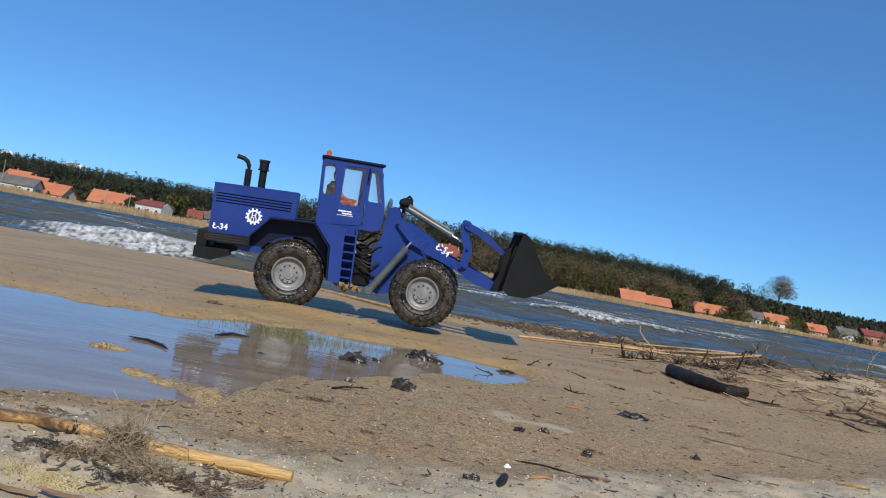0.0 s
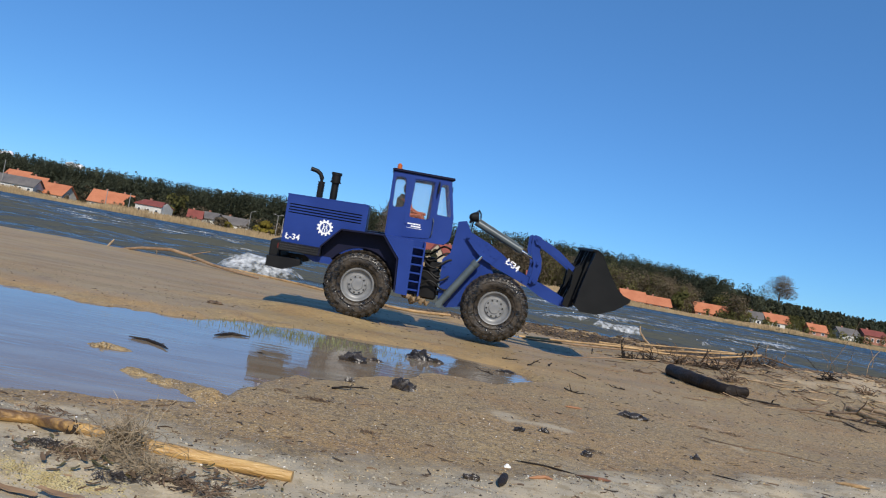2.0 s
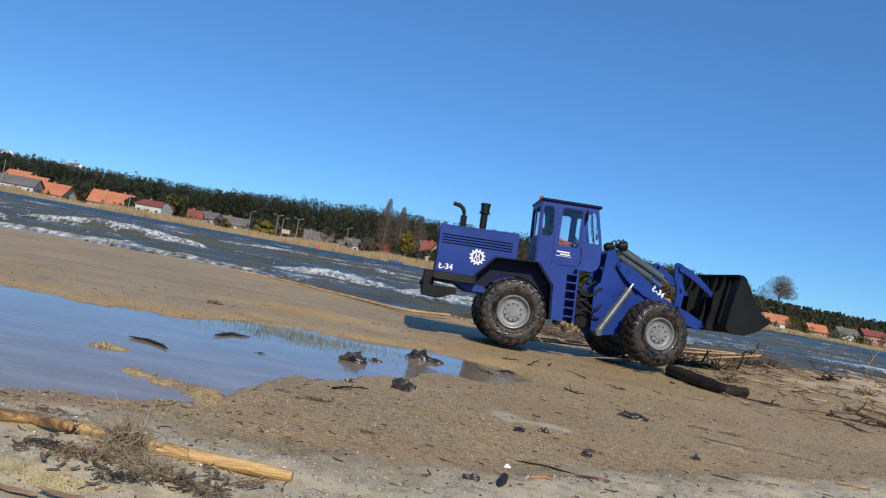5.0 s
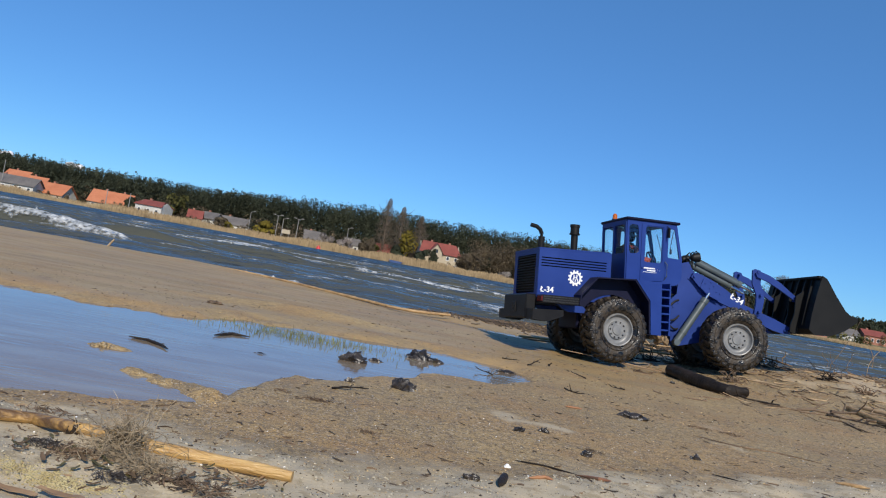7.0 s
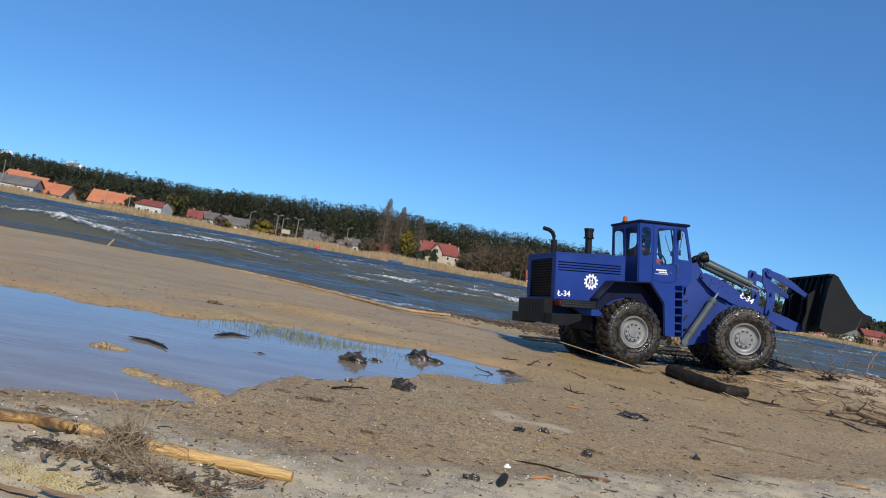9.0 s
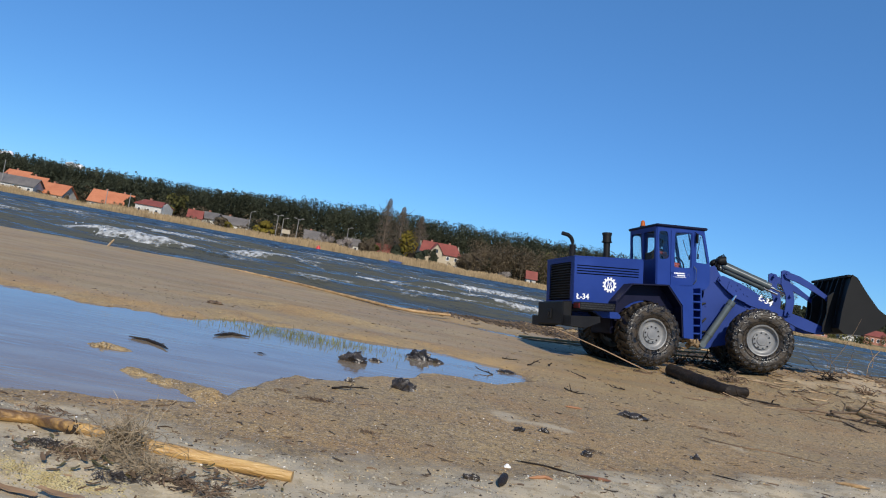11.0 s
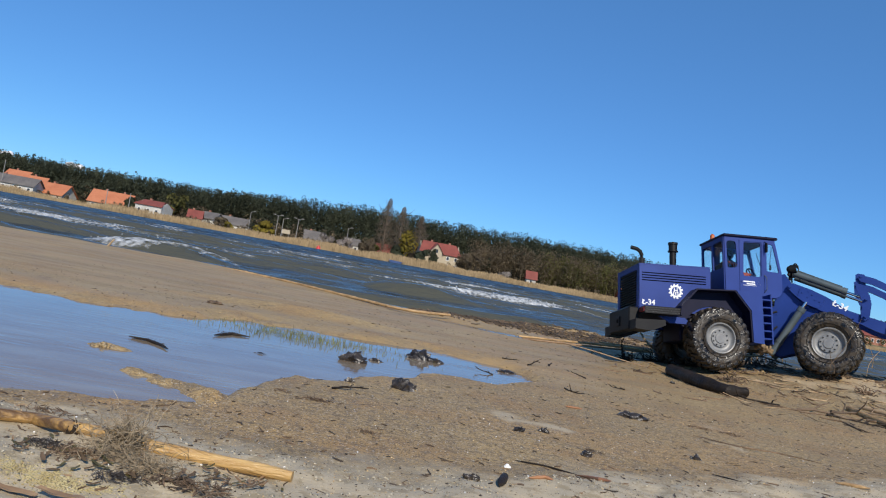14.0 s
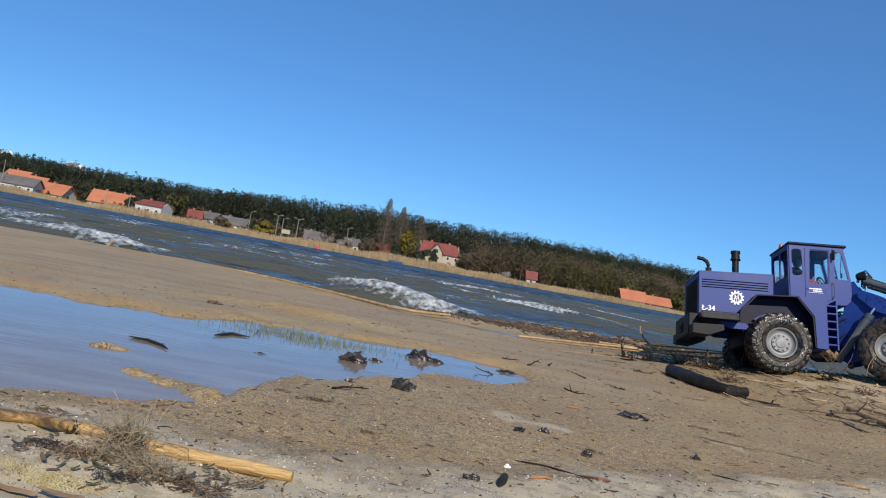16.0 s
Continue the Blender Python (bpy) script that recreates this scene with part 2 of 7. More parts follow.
def sheet(name, xs, ys, z_of, material):
    X, Y = np.meshgrid(xs, ys)
    Z = z_of(X, Y)
    nx, ny = len(xs), len(ys)
    co = np.stack([X, Y, Z], -1).reshape(-1, 3)
    i = np.arange(nx * ny).reshape(ny, nx)
    q = np.stack([i[:-1, :-1], i[:-1, 1:], i[1:, 1:], i[1:, :-1]], -1).reshape(-1, 4)
    me = bpy.data.meshes.new(name)
    me.vertices.add(len(co))
    me.vertices.foreach_set("co", co.ravel())
    me.loops.add(q.size)
    me.loops.foreach_set("vertex_index", q.ravel())
    me.polygons.add(len(q))
    me.polygons.foreach_set("loop_start", np.arange(0, q.size, 4))
    me.update(calc_edges=True)
    me.polygons.foreach_set("use_smooth", [True] * len(q))
    me.materials.append(material)
    return new(name, me)


def sand_material():
    """Wet sand: brown with ochre streaks, smooth and dark by the water, pale and rough on the near bank."""
    m = surface("wet_sand", (0.272, 0.187, 0.085), (0.412, 0.292, 0.130), 0.5, scale=90, coarse=3, bump=0.7, bump_scale=420, dist=0.0014)
    N, K = m.node_tree.nodes, m.node_tree.links
    b = N["Principled BSDF"]
    base = b.inputs["Base Color"].links[0].from_socket
    co = N.new("ShaderNodeTexCoord")
    sp = N.new("ShaderNodeSeparateXYZ")
    K.new(co.outputs["Object"], sp.inputs[0])

    def calc(op, a, c):
        n = N.new("ShaderNodeMath")
        n.operation = op
        for i, v in enumerate((a, c)):
            if isinstance(v, (int, float)):
                n.inputs[i].default_value = v
            else:
                K.new(v, n.inputs[i])
        return n.outputs[0]

    def blot(scale, lo, hi, detail=4, vec=None):
        n = N.new("ShaderNodeTexNoise")
        n.inputs["Scale"].default_value, n.inputs["Detail"].default_value = scale, detail
        K.new(vec or co.outputs["Object"], n.inputs["Vector"])
        return spread(n.outputs[0], lo, hi)

    def spread(v, lo, hi):
        r = N.new("ShaderNodeMapRange")
        r.interpolation_type = "SMOOTHSTEP"
        r.inputs[1].default_value, r.inputs[2].default_value = lo, hi
        K.new(v, r.inputs[0])
        return r.outputs[0]

    def mix(fac, a, c):
        n = N.new("ShaderNodeMix")
        n.data_type = "RGBA"
        K.new(fac, n.inputs[0])
        K.new(a, n.inputs[6])
        n.inputs[7].default_value = (*c, 1)
        return n.outputs[2]

    # ochre streaks along the beach
    mp = N.new("ShaderNodeMapping")
    mp.inputs["Scale"].default_value = (0.8, 4.0, 1.0)
    mp.inputs["Rotation"].default_value = (0, 0, radians(8))
    K.new(co.outputs["Object"], mp.inputs["Vector"])
    film = calc("SUBTRACT", 1.0, calc("MULTIPLY", blot(2.2, 0.40, 0.60, 3, mp.outputs[0]), 0.55))
    wet = calc("MULTIPLY", calc("MULTIPLY", spread(sp.outputs[1], 1.45, 1.75), calc("SUBTRACT", 1.0, spread(sp.outputs[0], 0.45, 0.95))), film)
    wet = calc("MULTIPLY", wet, calc("SUBTRACT", 1.0, spread(sp.outputs[1], 20, 40)))
    dryness = calc("SUBTRACT", 1.0, calc("MULTIPLY", wet, 0.75))
    c = mix(calc("MULTIPLY", blot(1.6, 0.46, 0.60, 5, mp.outputs[0]), 0.7), base, (0.375, 0.238, 0.095))
    c = mix(calc("MULTIPLY", blot(9, 0.55, 0.75, 6), 0.5), c, (0.19, 0.13, 0.075))
    c = mix(calc("MULTIPLY", calc("MULTIPLY", blot(4.5, 0.48, 0.66, 6), dryness), 0.55), c, (0.36, 0.205, 0.070))
    c = mix(calc("MULTIPLY", calc("MULTIPLY", blot(70, 0.50, 0.62, 5), dryness), 0.5), c, (0.14, 0.10, 0.06))
    c = mix(calc("MULTIPLY", calc("MULTIPLY", blot(170, 0.54, 0.62, 4), dryness), 0.55), c, (0.10, 0.072, 0.045))
    c = mix(calc("MULTIPLY", calc("MULTIPLY", blot(420, 0.52, 0.62, 3), dryness), 0.7), c, (0.07, 0.052, 0.035))
    c = mix(calc("MULTIPLY", calc("MULTIPLY", blot(360, 0.60, 0.68, 2), dryness), 0.7), c, (0.55, 0.50, 0.42))
    # pale dried scum on the near bank and in patches
    edge = calc("SUBTRACT", sp.outputs[1], calc("MULTIPLY", calc("MAXIMUM", sp.outputs[0], 0.0), 0.62))
    edge = calc("ADD", edge, calc("MULTIPLY", blot(7, 0.2, 0.8), 0.16))
    bank = calc("SUBTRACT", 1.0, spread(edge, 0.74, 0.84))
    patch = calc("MULTIPLY", blot(5, 0.60, 0.68), calc("SUBTRACT", 1.0, spread(sp.outputs[1], 1.0, 1.7)))
    pale = calc("MAXIMUM", bank, patch)
    c = mix(calc("MULTIPLY", pale, 0.85), c, (0.455, 0.385, 0.270))
    c = mix(calc("MULTIPLY", calc("MULTIPLY", bank, blot(60, 0.5, 0.62, 4)), 0.6), c, (0.24, 0.185, 0.10))
    # a dry pale patch on the mound
    dx = calc("MULTIPLY", calc("SUBTRACT", sp.outputs[0], 1.55), 1.7)
    dy = calc("MULTIPLY", calc("SUBTRACT", sp.outputs[1], 2.30), 2.0)
    dry = calc("ADD", calc("ADD", calc("MULTIPLY", dx, dx), calc("MULTIPLY", dy, dy)), blot(8, 0.2, 0.8))
    c = mix(calc("MULTIPLY", calc("SUBTRACT", 1.0, spread(dry, 0.45, 1.0)), 0.6), c, (0.56, 0.44, 0.28))
    # straw-coloured far land
    c = mix(spread(sp.outputs[1], 200, 230), c, (0.16, 0.14, 0.06))
    # dark drift strip by the water and dark lake bed
    K.new(c, b.inputs["Base Color"])
    ro = calc("SUBTRACT", 0.72, calc("MULTIPLY", wet, 0.17))
    K.new(ro, b.inputs["Roughness"])
    bp = b.inputs["Normal"].links[0].from_node
    K.new(calc("SUBTRACT", 0.85, calc("MULTIPLY", wet, 0.82)), bp.inputs["Strength"])
    return m


SAND = sand_material()
ground = tagged(sheet("ground", np.unique(np.concatenate([spaced(-1.6, 2.4, 0.013, -900, 900, 1.09), np.arange(-0.55, 0.95, 0.0052)])), np.unique(np.concatenate([spaced(0.35, 4.4, 0.013, -200, 1800, 1.09), np.arange(0.45, 1.25, 0.0052)])), ground_z, SAND), "wet brown sand beach with debris and far grassy land", "ground", kind="structure")


# ---- the wheel loader, a scale model: x forwards, origin under the rear axle ----
R = 0.107
ART = 0.216
BASE = 0.450


def flip(bm, m):
    bmesh.ops.transform(bm, matrix=m, verts=bm.verts)


def lug_mesh(side):
    """One tread bar, from the middle of the tread over the shoulder."""
    bm = bmesh.new()
    rows = []
    for u in (0.0, 0.35, 0.7, 1.0):
        y = side * (0.001 + 0.0400 * u)
        top = 0.1035 - 0.0085 * max(0.0, u - 0.6) / 0.4
        low = 0.0930 - 0.0060 * u
        mid = 0.008 - 0.019 * u ** 1.4
        half = 0.0048 + 0.0020 * u
        rows.append([bm.verts.new((mid + dx * half, y, z)) for dx, z in ((-1.25, low), (-0.8, top), (0.8, top), (1.25, low))])
    for a, b in zip(rows, rows[1:]):
        for k in range(3):
            bm.faces.new((a[k], a[k + 1], b[k + 1], b[k]))
    bm.faces.new(rows[0])
    # the bar ends as a foot on the sidewall
    foot = [bm.verts.new((v.co.x * 1.0, side * 0.0425, v.co.z - 0.013 if k in (1, 2) else v.co.z - 0.006)) for k, v in enumerate(rows[-1])]
    for k in range(3):
        bm.faces.new((rows[-1][k], rows[-1][k + 1], foot[k + 1], foot[k]))
    bm.faces.new(foot)
    flip(bm, Matrix.Scale(1.03, 4))
    return mesh_of("lug", bm, TYRE)


LUGS = {side: lug_mesh(side) for side in (-1, 1)}


def make_wheel(parent, name):
    """Tyre with lugs and a dished rim; outer side towards -y, at the origin."""
    bm = bmesh.new()
    rod(bm, (0, -0.01, 0), (0, 0.06, 0), 0.02, n=16)
    w = part(name, bm, BLACK, parent)
    bm = bmesh.new()
    lathe(bm, [(0.049, -0.030), (0.052, -0.036), (0.060, -0.0405), (0.074, -0.043), (0.086, -0.0415), (0.0935, -0.036), (0.0965, -0.024), (0.0968, 0.024), (0.0935, 0.036), (0.086, 0.0415), (0.074, 0.043), (0.060, 0.0405), (0.052, 0.036), (0.049, 0.030), (0.049, -0.030)], 72)
    for r in (0.062, 0.080):
        lathe(bm, [(r - 0.0016, -0.0405), (r, -0.0438), (r + 0.0016, -0.0405)], 72)
    flip(bm, Matrix.Scale(1.042, 4))
    part("tyre", bm, TYRE, w, "muddy black rubber tyre with deep lugs", smooth=True)
    for i in range(24):
        for side in (-1, 1):
            lug = new("lug", LUGS[side])
            lug.parent = w
            lug.matrix_basis = Matrix.Rotation(2 * math.pi * (i + (0.5 if side > 0 else 0)) / 24, 4, "Y")
    bm = bmesh.new()
    lathe(bm, [(0.0505, -0.034), (0.0485, -0.0375), (0.0455, -0.0365), (0.0425, -0.028), (0.039, -0.0255), (0.032, -0.0235), (0.029, -0.0245), (0.0275, -0.029), (0.017, -0.029), (0.0155, -0.032), (0.0, -0.033)], 48)
    lathe(bm, [(0.0505, 0.034), (0.045, 0.03), (0.03, 0.01), (0.0, 0.01)], 32)
    flip(bm, Matrix.Scale(1.045, 4))
    part("rim", bm, RIM, w, "grey painted steel rim", smooth=True)
    for i in range(10):
        a = 2 * math.pi * (i + 0.5) / 10
        bm = bmesh.new()
        rod(bm, (0.0250 * math.cos(a), -0.0298, 0.0250 * math.sin(a)), (0.0250 * math.cos(a), -0.0324, 0.0250 * math.sin(a)), 0.0026, n=8)
        part("wheel_nut", bm, BLACK, w)
    return w


def gear_emblem(bm, cx, cz, r, y):
    pts = []
    for i in range(12):
        for k, q in ((0.0, 0.80), (0.22, 0.80), (0.30, 1.0), (0.70, 1.0), (0.78, 0.80)):
            a = 2 * math.pi * (i + k) / 12
            pts.append((cx + r * q * math.cos(a), cz + r * q * math.sin(a)))
    ring = [(cx + r * 0.58 * math.cos(2 * math.pi * i / 28), cz + r * 0.58 * math.sin(2 * math.pi * i / 28)) for i in range(28)]
    plate(bm, pts, [ring], y, y - 0.0008)
    for dx, dz, w, h in ((-0.2, 0.15, 0.12, 0.6), (0.2, 0.15, 0.12, 0.6), (0.0, 0.12, 0.36, 0.10), (-0.3, -0.3, 0.1, 0.45), (0.0, -0.3, 0.1, 0.45), (0.3, -0.3, 0.1, 0.45)):
        block(bm, cx + r * (dx - w / 2), cx + r * (dx + w / 2), y - 0.0008, y, cz + r * (dz - h / 2), cz + r * (dz + h / 2))


def make_loader():
    L = thing("wheel_loader", None, None, "dark blue scale model wheel loader with muddy tyres and black bucket", "loader")
    HW = 0.1125
    # hood
    bm = bmesh.new()
    side = [(-0.258, 0.188), (-0.260, 0.345), (-0.010, 0.350), (-0.002, 0.188)]
    louvre = []
    for row in range(4):
        z = 0.3175 - 0.0086 * row
        louvre.append([(-0.251, z - 0.0036), (-0.251, z), (-0.023, z + 0.001), (-0.023, z - 0.0026)])
    for s in (-1, 1):
        plate(bm, side, louvre, s * HW, s * (HW - 0.003))
    plate(bm, [(-0.261, 0.3425), (-0.261, 0.3465), (-0.009, 0.3525), (-0.009, 0.3475)], [], -HW - 0.0005, HW + 0.0005)
    block(bm, -0.012, -0.006, -HW + 0.001, HW - 0.001, 0.19, 0.349)
    block(bm, -0.2595, -0.256, -HW + 0.003, -0.085, 0.19, 0.344)
    block(bm, -0.2595, -0.256, 0.085, HW - 0.003, 0.19, 0.344)
    block(bm, -0.2595, -0.256, -0.085, 0.085, 0.328, 0.344)
    block(bm, -0.2595, -0.256, -0.085, 0.085, 0.19, 0.203)
    part("hood", bm, BLUE, L, "blue engine hood with louvred sides")
    bm = bmesh.new()
    for i in range(14):
        z = 0.2095 + i * 0.0086
        block(bm, -0.2605, -0.252, -0.085, 0.085, z, z + 0.003)
    block(bm, -0.247, -0.245, -0.10, 0.10, 0.19, 0.338)
    block(bm, -0.246, -0.02, -0.105, 0.105, 0.27, 0.338)
    part("radiator_grille", bm, BLACK, L, "black slatted radiator grille")
    for s, nm in ((-1, 0), (1, 1)):
        bm = bmesh.new()
        gear_emblem(bm, -0.131, 0.259, 0.0255, -HW - 0.0004)
        if s > 0:
            flip(bm, Matrix.Rotation(math.pi, 4, "Z") @ Matrix.Translation((0.262, 0, 0)))
        part("gear_emblem", bm, WHITE, L, "white gear-shaped emblem")
        bm = bmesh.new()
        if s < 0:
            lettering(bm, "\u0141-34", 0.0250, Matrix.Translation((-0.249, -HW - 0.0006, 0.207)) @ Matrix.Rotation(math.pi / 2, 4, "X"))
        else:
            lettering(bm, "\u0141-34", 0.0250, Matrix.Translation((-0.195, HW + 0.0006, 0.207)) @ Matrix.Rotation(math.pi, 4, "Z") @ Matrix.Rotation(math.pi / 2, 4, "X"))
        part("lettering", bm, WHITE, L, "white type designation")
    # exhaust and air filter
    bm = bmesh.new()
    tube(bm, [(-0.184, 0.074, 0.345), (-0.183, 0.074, 0.395), (-0.184, 0.074, 0.415), (-0.190, 0.074, 0.428), (-0.203, 0.074, 0.437), (-0.225, 0.074, 0.441)], 0.0072, 12)
    part("exhaust_pipe", bm, BLACK, L, "black bent exhaust pipe", smooth=True)
    bm = bmesh.new()
    rod(bm, (-0.183, 0.074, 0.345), (-0.183, 0.074, 0.403), 0.0105, n=16)
    for i in range(6):
        for k in range(8):
            a = 2 * math.pi * (k + 0.5 * (i % 2)) / 8
            block(bm, -0.183 + 0.0102 * math.cos(a) - 0.0016, -0.183 + 0.0102 * math.cos(a) + 0.0016, 0.074 + 0.0102 * math.sin(a) - 0.0016, 0.074 + 0.0102 * math.sin(a) + 0.0016, 0.355 + i * 0.009, 0.359 + i * 0.009)
    part("heat_guard", bm, BLACK, L)
    bm = bmesh.new()
    rod(bm, (-0.125, -0.072, 0.35), (-0.125, -0.072, 0.405), 0.0115, n=20)
    rod(bm, (-0.125, -0.072, 0.403), (-0.125, -0.072, 0.407), 0.0175, n=20)
    rod(bm, (-0.125, -0.072, 0.407), (-0.125, -0.072, 0.430), 0.0145, n=20)
    rod(bm, (-0.125, -0.072, 0.428), (-0.125, -0.072, 0.436), 0.0165, n=20)
    part("air_filter", bm, BLACK, L, "black air intake stack", smooth=True)
    # chassis, counterweight, steps
    # blue chassis plates within the arch, their shade painted in as dark navy
    bm = bmesh.new()
    block(bm, -0.10, 0.165, -0.075, 0.075, 0.100, 0.20, 0.004)
    block(bm, -0.25, 0.0, -0.100, 0.100, 0.172, 0.21, 0.003)
    for s in (-1, 1):
        plate(bm, [(-0.105, 0.165), (-0.105, 0.20), (-0.065, 0.262), (0.06, 0.268), (0.15, 0.26), (0.15, 0.11)], [], *sorted((s * 0.088, s * 0.084)))
    part("rear_chassis", bm, FENDER_SHADE, L)
    for s in (-1, 1):
        bm = bmesh.new()
        plate(bm, [(-0.190, 0.171), (-0.10, 0.171), (-0.075, 0.150), (-0.150, 0.150)], [], *sorted((s * 0.100, s * 0.116)))
        part("frame_rail", bm, BLUE, L)
    bm = bmesh.new()
    rod(bm, (0, -0.13, R), (0, 0.13, R), 0.022, n=16)
    rod(bm, (0, -0.045, R), (0, 0.045, R), 0.043, n=20)
    part("rear_axle", bm, BLACK, L)
    bm = bmesh.new()
    block(bm, -0.292, -0.256, -0.104, 0.104, 0.120, 0.198, 0.004)
    for s in (-1, 1):
        plate(bm, [(-0.288, 0.118), (-0.288, 0.150), (-0.186, 0.152), (-0.184, 0.134), (-0.235, 0.114)], [], *sorted((s * 0.162, s * 0.092)))
    block(bm, -0.296, -0.291, -0.016, 0.016, 0.140, 0.172, 0.001)
    block(bm, -0.301, -0.293, -0.005, 0.005, 0.150, 0.162, 0.001)
    part("counterweight", bm, BLACK, L, "black rear counterweight bumper")
    for s in (-1, 1):
        y0, y1 = sorted((s * 0.162, s * 0.097))
        bm = bmesh.new()
        block(bm, -0.258, -0.128, y0, y1, 0.171, 0.196, 0.001)
        studs = bmesh.new()
        for i in range(25):
            for k in range(3):
                x = -0.254 + i * 0.005 + (k % 2) * 0.0025
                a = s * 0.1625
                block(studs, x, x + 0.0022, a - 0.0006, a + 0.0008, 0.175 + k * 0.007, 0.1785 + k * 0.007)
        sp = part("step_plate", bm, BLACK, L, "black chequered step plate")
        tagged(part("studs", studs, STUD, sp, "worn dark chequer studs"), kind="stuff")
        bm = bmesh.new()
        y0, y1 = sorted((s * 0.160, s * 0.118))
        block(bm, -0.261, -0.2575, y0, y1, 0.176, 0.192, 0.001)
        part("tail_light", bm, REDLENS, L, "dark red tail light lens")
        # fender strip
        bm = bmesh.new()
        prof = [(-0.136, 0.172), (-0.132, 0.205), (-0.078, 0.266), (0.056, 0.271), (0.110, 0.205), (0.117, 0.102)]
        inner = [(-0.132, 0.172), (-0.128, 0.203), (-0.076, 0.262), (0.054, 0.267), (0.106, 0.203), (0.113, 0.102)]
        y0, y1 = sorted((s * 0.092, s * 0.168))
        plate(bm, prof + inner[::-1], [], y0, y1)
        part("fender", bm, FENDER_SHADE, L, "dark fender over the rear wheel")
        bm = bmesh.new()
        arc = [(0.114 * math.cos(radians(a)), 0.103 + 0.114 * math.sin(radians(a))) for a in range(8, 150, 10)]
        plate(bm, [(-0.134, 0.168), (-0.131, 0.203), (-0.077, 0.264), (0.055, 0.269), (0.108, 0.204), (0.115, 0.122)] + arc, [], *sorted((s * 0.1132, s * 0.1155)))
        part("wheel_arch", bm, FENDER_SHADE, L, "dark panel inside the rear fender")
        bm = bmesh.new()
        y0, y1 = sorted((s * 0.088, s * 0.1685))
        plate(bm, [(0.058, 0.2712), (0.150, 0.268), (0.156, 0.098), (0.119, 0.100), (0.112, 0.206)], [], y0, y1)
        part("side_tank", bm, BLUE, L)
        for i in range(6):
            z = 0.114 + i * 0.0262
            bm = bmesh.new()
            block(bm, 0.150, 0.186, s * 0.155 - 0.005, s * 0.155 + 0.005, z, z + 0.0055, 0.001)
            block(bm, 0.152, 0.184, s * 0.13 - 0.022, s * 0.13 + 0.022, z - 0.001, z + 0.001)
            part("rung", bm, BLUE, L)
        bm = bmesh.new()
        plate(bm, [(0.184, 0.268), (0.189, 0.268), (0.193, 0.100), (0.188, 0.100)], [], *sorted((s * 0.10, s * 0.160)))
        plate(bm, [(0.150, 0.268), (0.188, 0.268), (0.192, 0.102), (0.156, 0.102)], [], *sorted((s * 0.10, s * 0.106)))
        part("ladder_rail", bm, BLUE, L)
    # mud under the step
    for x, y, z, r in ((0.165, -0.135, 0.094, 0.013), (0.185, -0.125, 0.088, 0.014), (0.205, -0.11, 0.082, 0.012), (0.178, -0.11, 0.078, 0.011), (0.222, -0.09, 0.078, 0.010), (0.15, -0.12, 0.092, 0.008)):
        bm = bmesh.new()
        bmesh.ops.create_icosphere(bm, subdivisions=3, radius=r * 0.85, matrix=Matrix.Translation((x, y, z)) @ Matrix.Diagonal((1.3, 1.2, 0.75, 1)))
        for v in bm.verts:
            v.co += Vector((noise.noise(v.co * 90), noise.noise(v.co * 90 + Vector((3, 1, 4))), noise.noise(v.co * 90 + Vector((9, 2, 7))))) * 0.008
        part("mud_lump", bm, MUDCAKE, L, "caked sand and mud")
    # cab
    CW = 0.092
    bm = bmesh.new()
    out_side = [(0.060, 0.268), (0.054, 0.474), (0.240, 0.472), (0.265, 0.356), (0.2665, 0.300), (0.263, 0.285), (0.254, 0.274), (0.240, 0.268)]
    rear_w = rounded([(0.066, 0.360), (0.062, 0.458), (0.096, 0.459), (0.103, 0.366)], 0.012)
    door_w = rounded([(0.124, 0.338), (0.125, 0.457), (0.188, 0.458), (0.187, 0.338)], 0.007)
    front_w = rounded([(0.210, 0.360), (0.210, 0.456), (0.232, 0.457), (0.256, 0.358)], 0.006)
    for s in (-1, 1):
        plate(bm, out_side, [rear_w, door_w, front_w], s * CW, s * (CW - 0.004))
    back = [(-CW + 0.004, 0.268), (-CW + 0.004, 0.474), (CW - 0.004, 0.474), (CW - 0.004, 0.268)]
    bw = [rounded([(y0, 0.362), (y0, 0.458), (y1, 0.458), (y1, 0.362)], 0.008) for y0, y1 in ((-0.078, -0.006), (0.006, 0.078))]
    k = len(bm.verts)
    plate(bm, back, bw, 0.0, 0.004)
    bm.verts.ensure_lookup_table()
    bmesh.ops.transform(bm, matrix=Matrix.Translation((0.055, 0, 0)) @ Matrix.Rotation(math.pi / 2, 4, "Z"), verts=bm.verts[k:])
    for v in bm.verts[k:]:
        v.co.x += 0.005 * (0.474 - v.co.z) / 0.2
    # floor, front sill and front posts
    block(bm, 0.062, 0.250, -CW + 0.004, CW - 0.004, 0.268, 0.274)
    block(bm, 0.260, 0.265, -CW + 0.004, CW - 0.004, 0.290, 0.352)
    for s in (-1, 1):
        rod(bm, (0.262, s * 0.085, 0.352), (0.237, s * 0.085, 0.472), 0.004, n=8)
    rod(bm, (0.262, 0.0, 0.352), (0.237, 0.0, 0.472), 0.0028, n=8)
    part("cab_shell", bm, BLUE, L, "blue cab shell with rounded windows")
    bm = bmesh.new()
    block(bm, 0.048, 0.250, -0.099, 0.099, 0.473, 0.482, 0.003)
    part("cab_roof", bm, FENDER_SHADE, L, "dark blue cab roof")
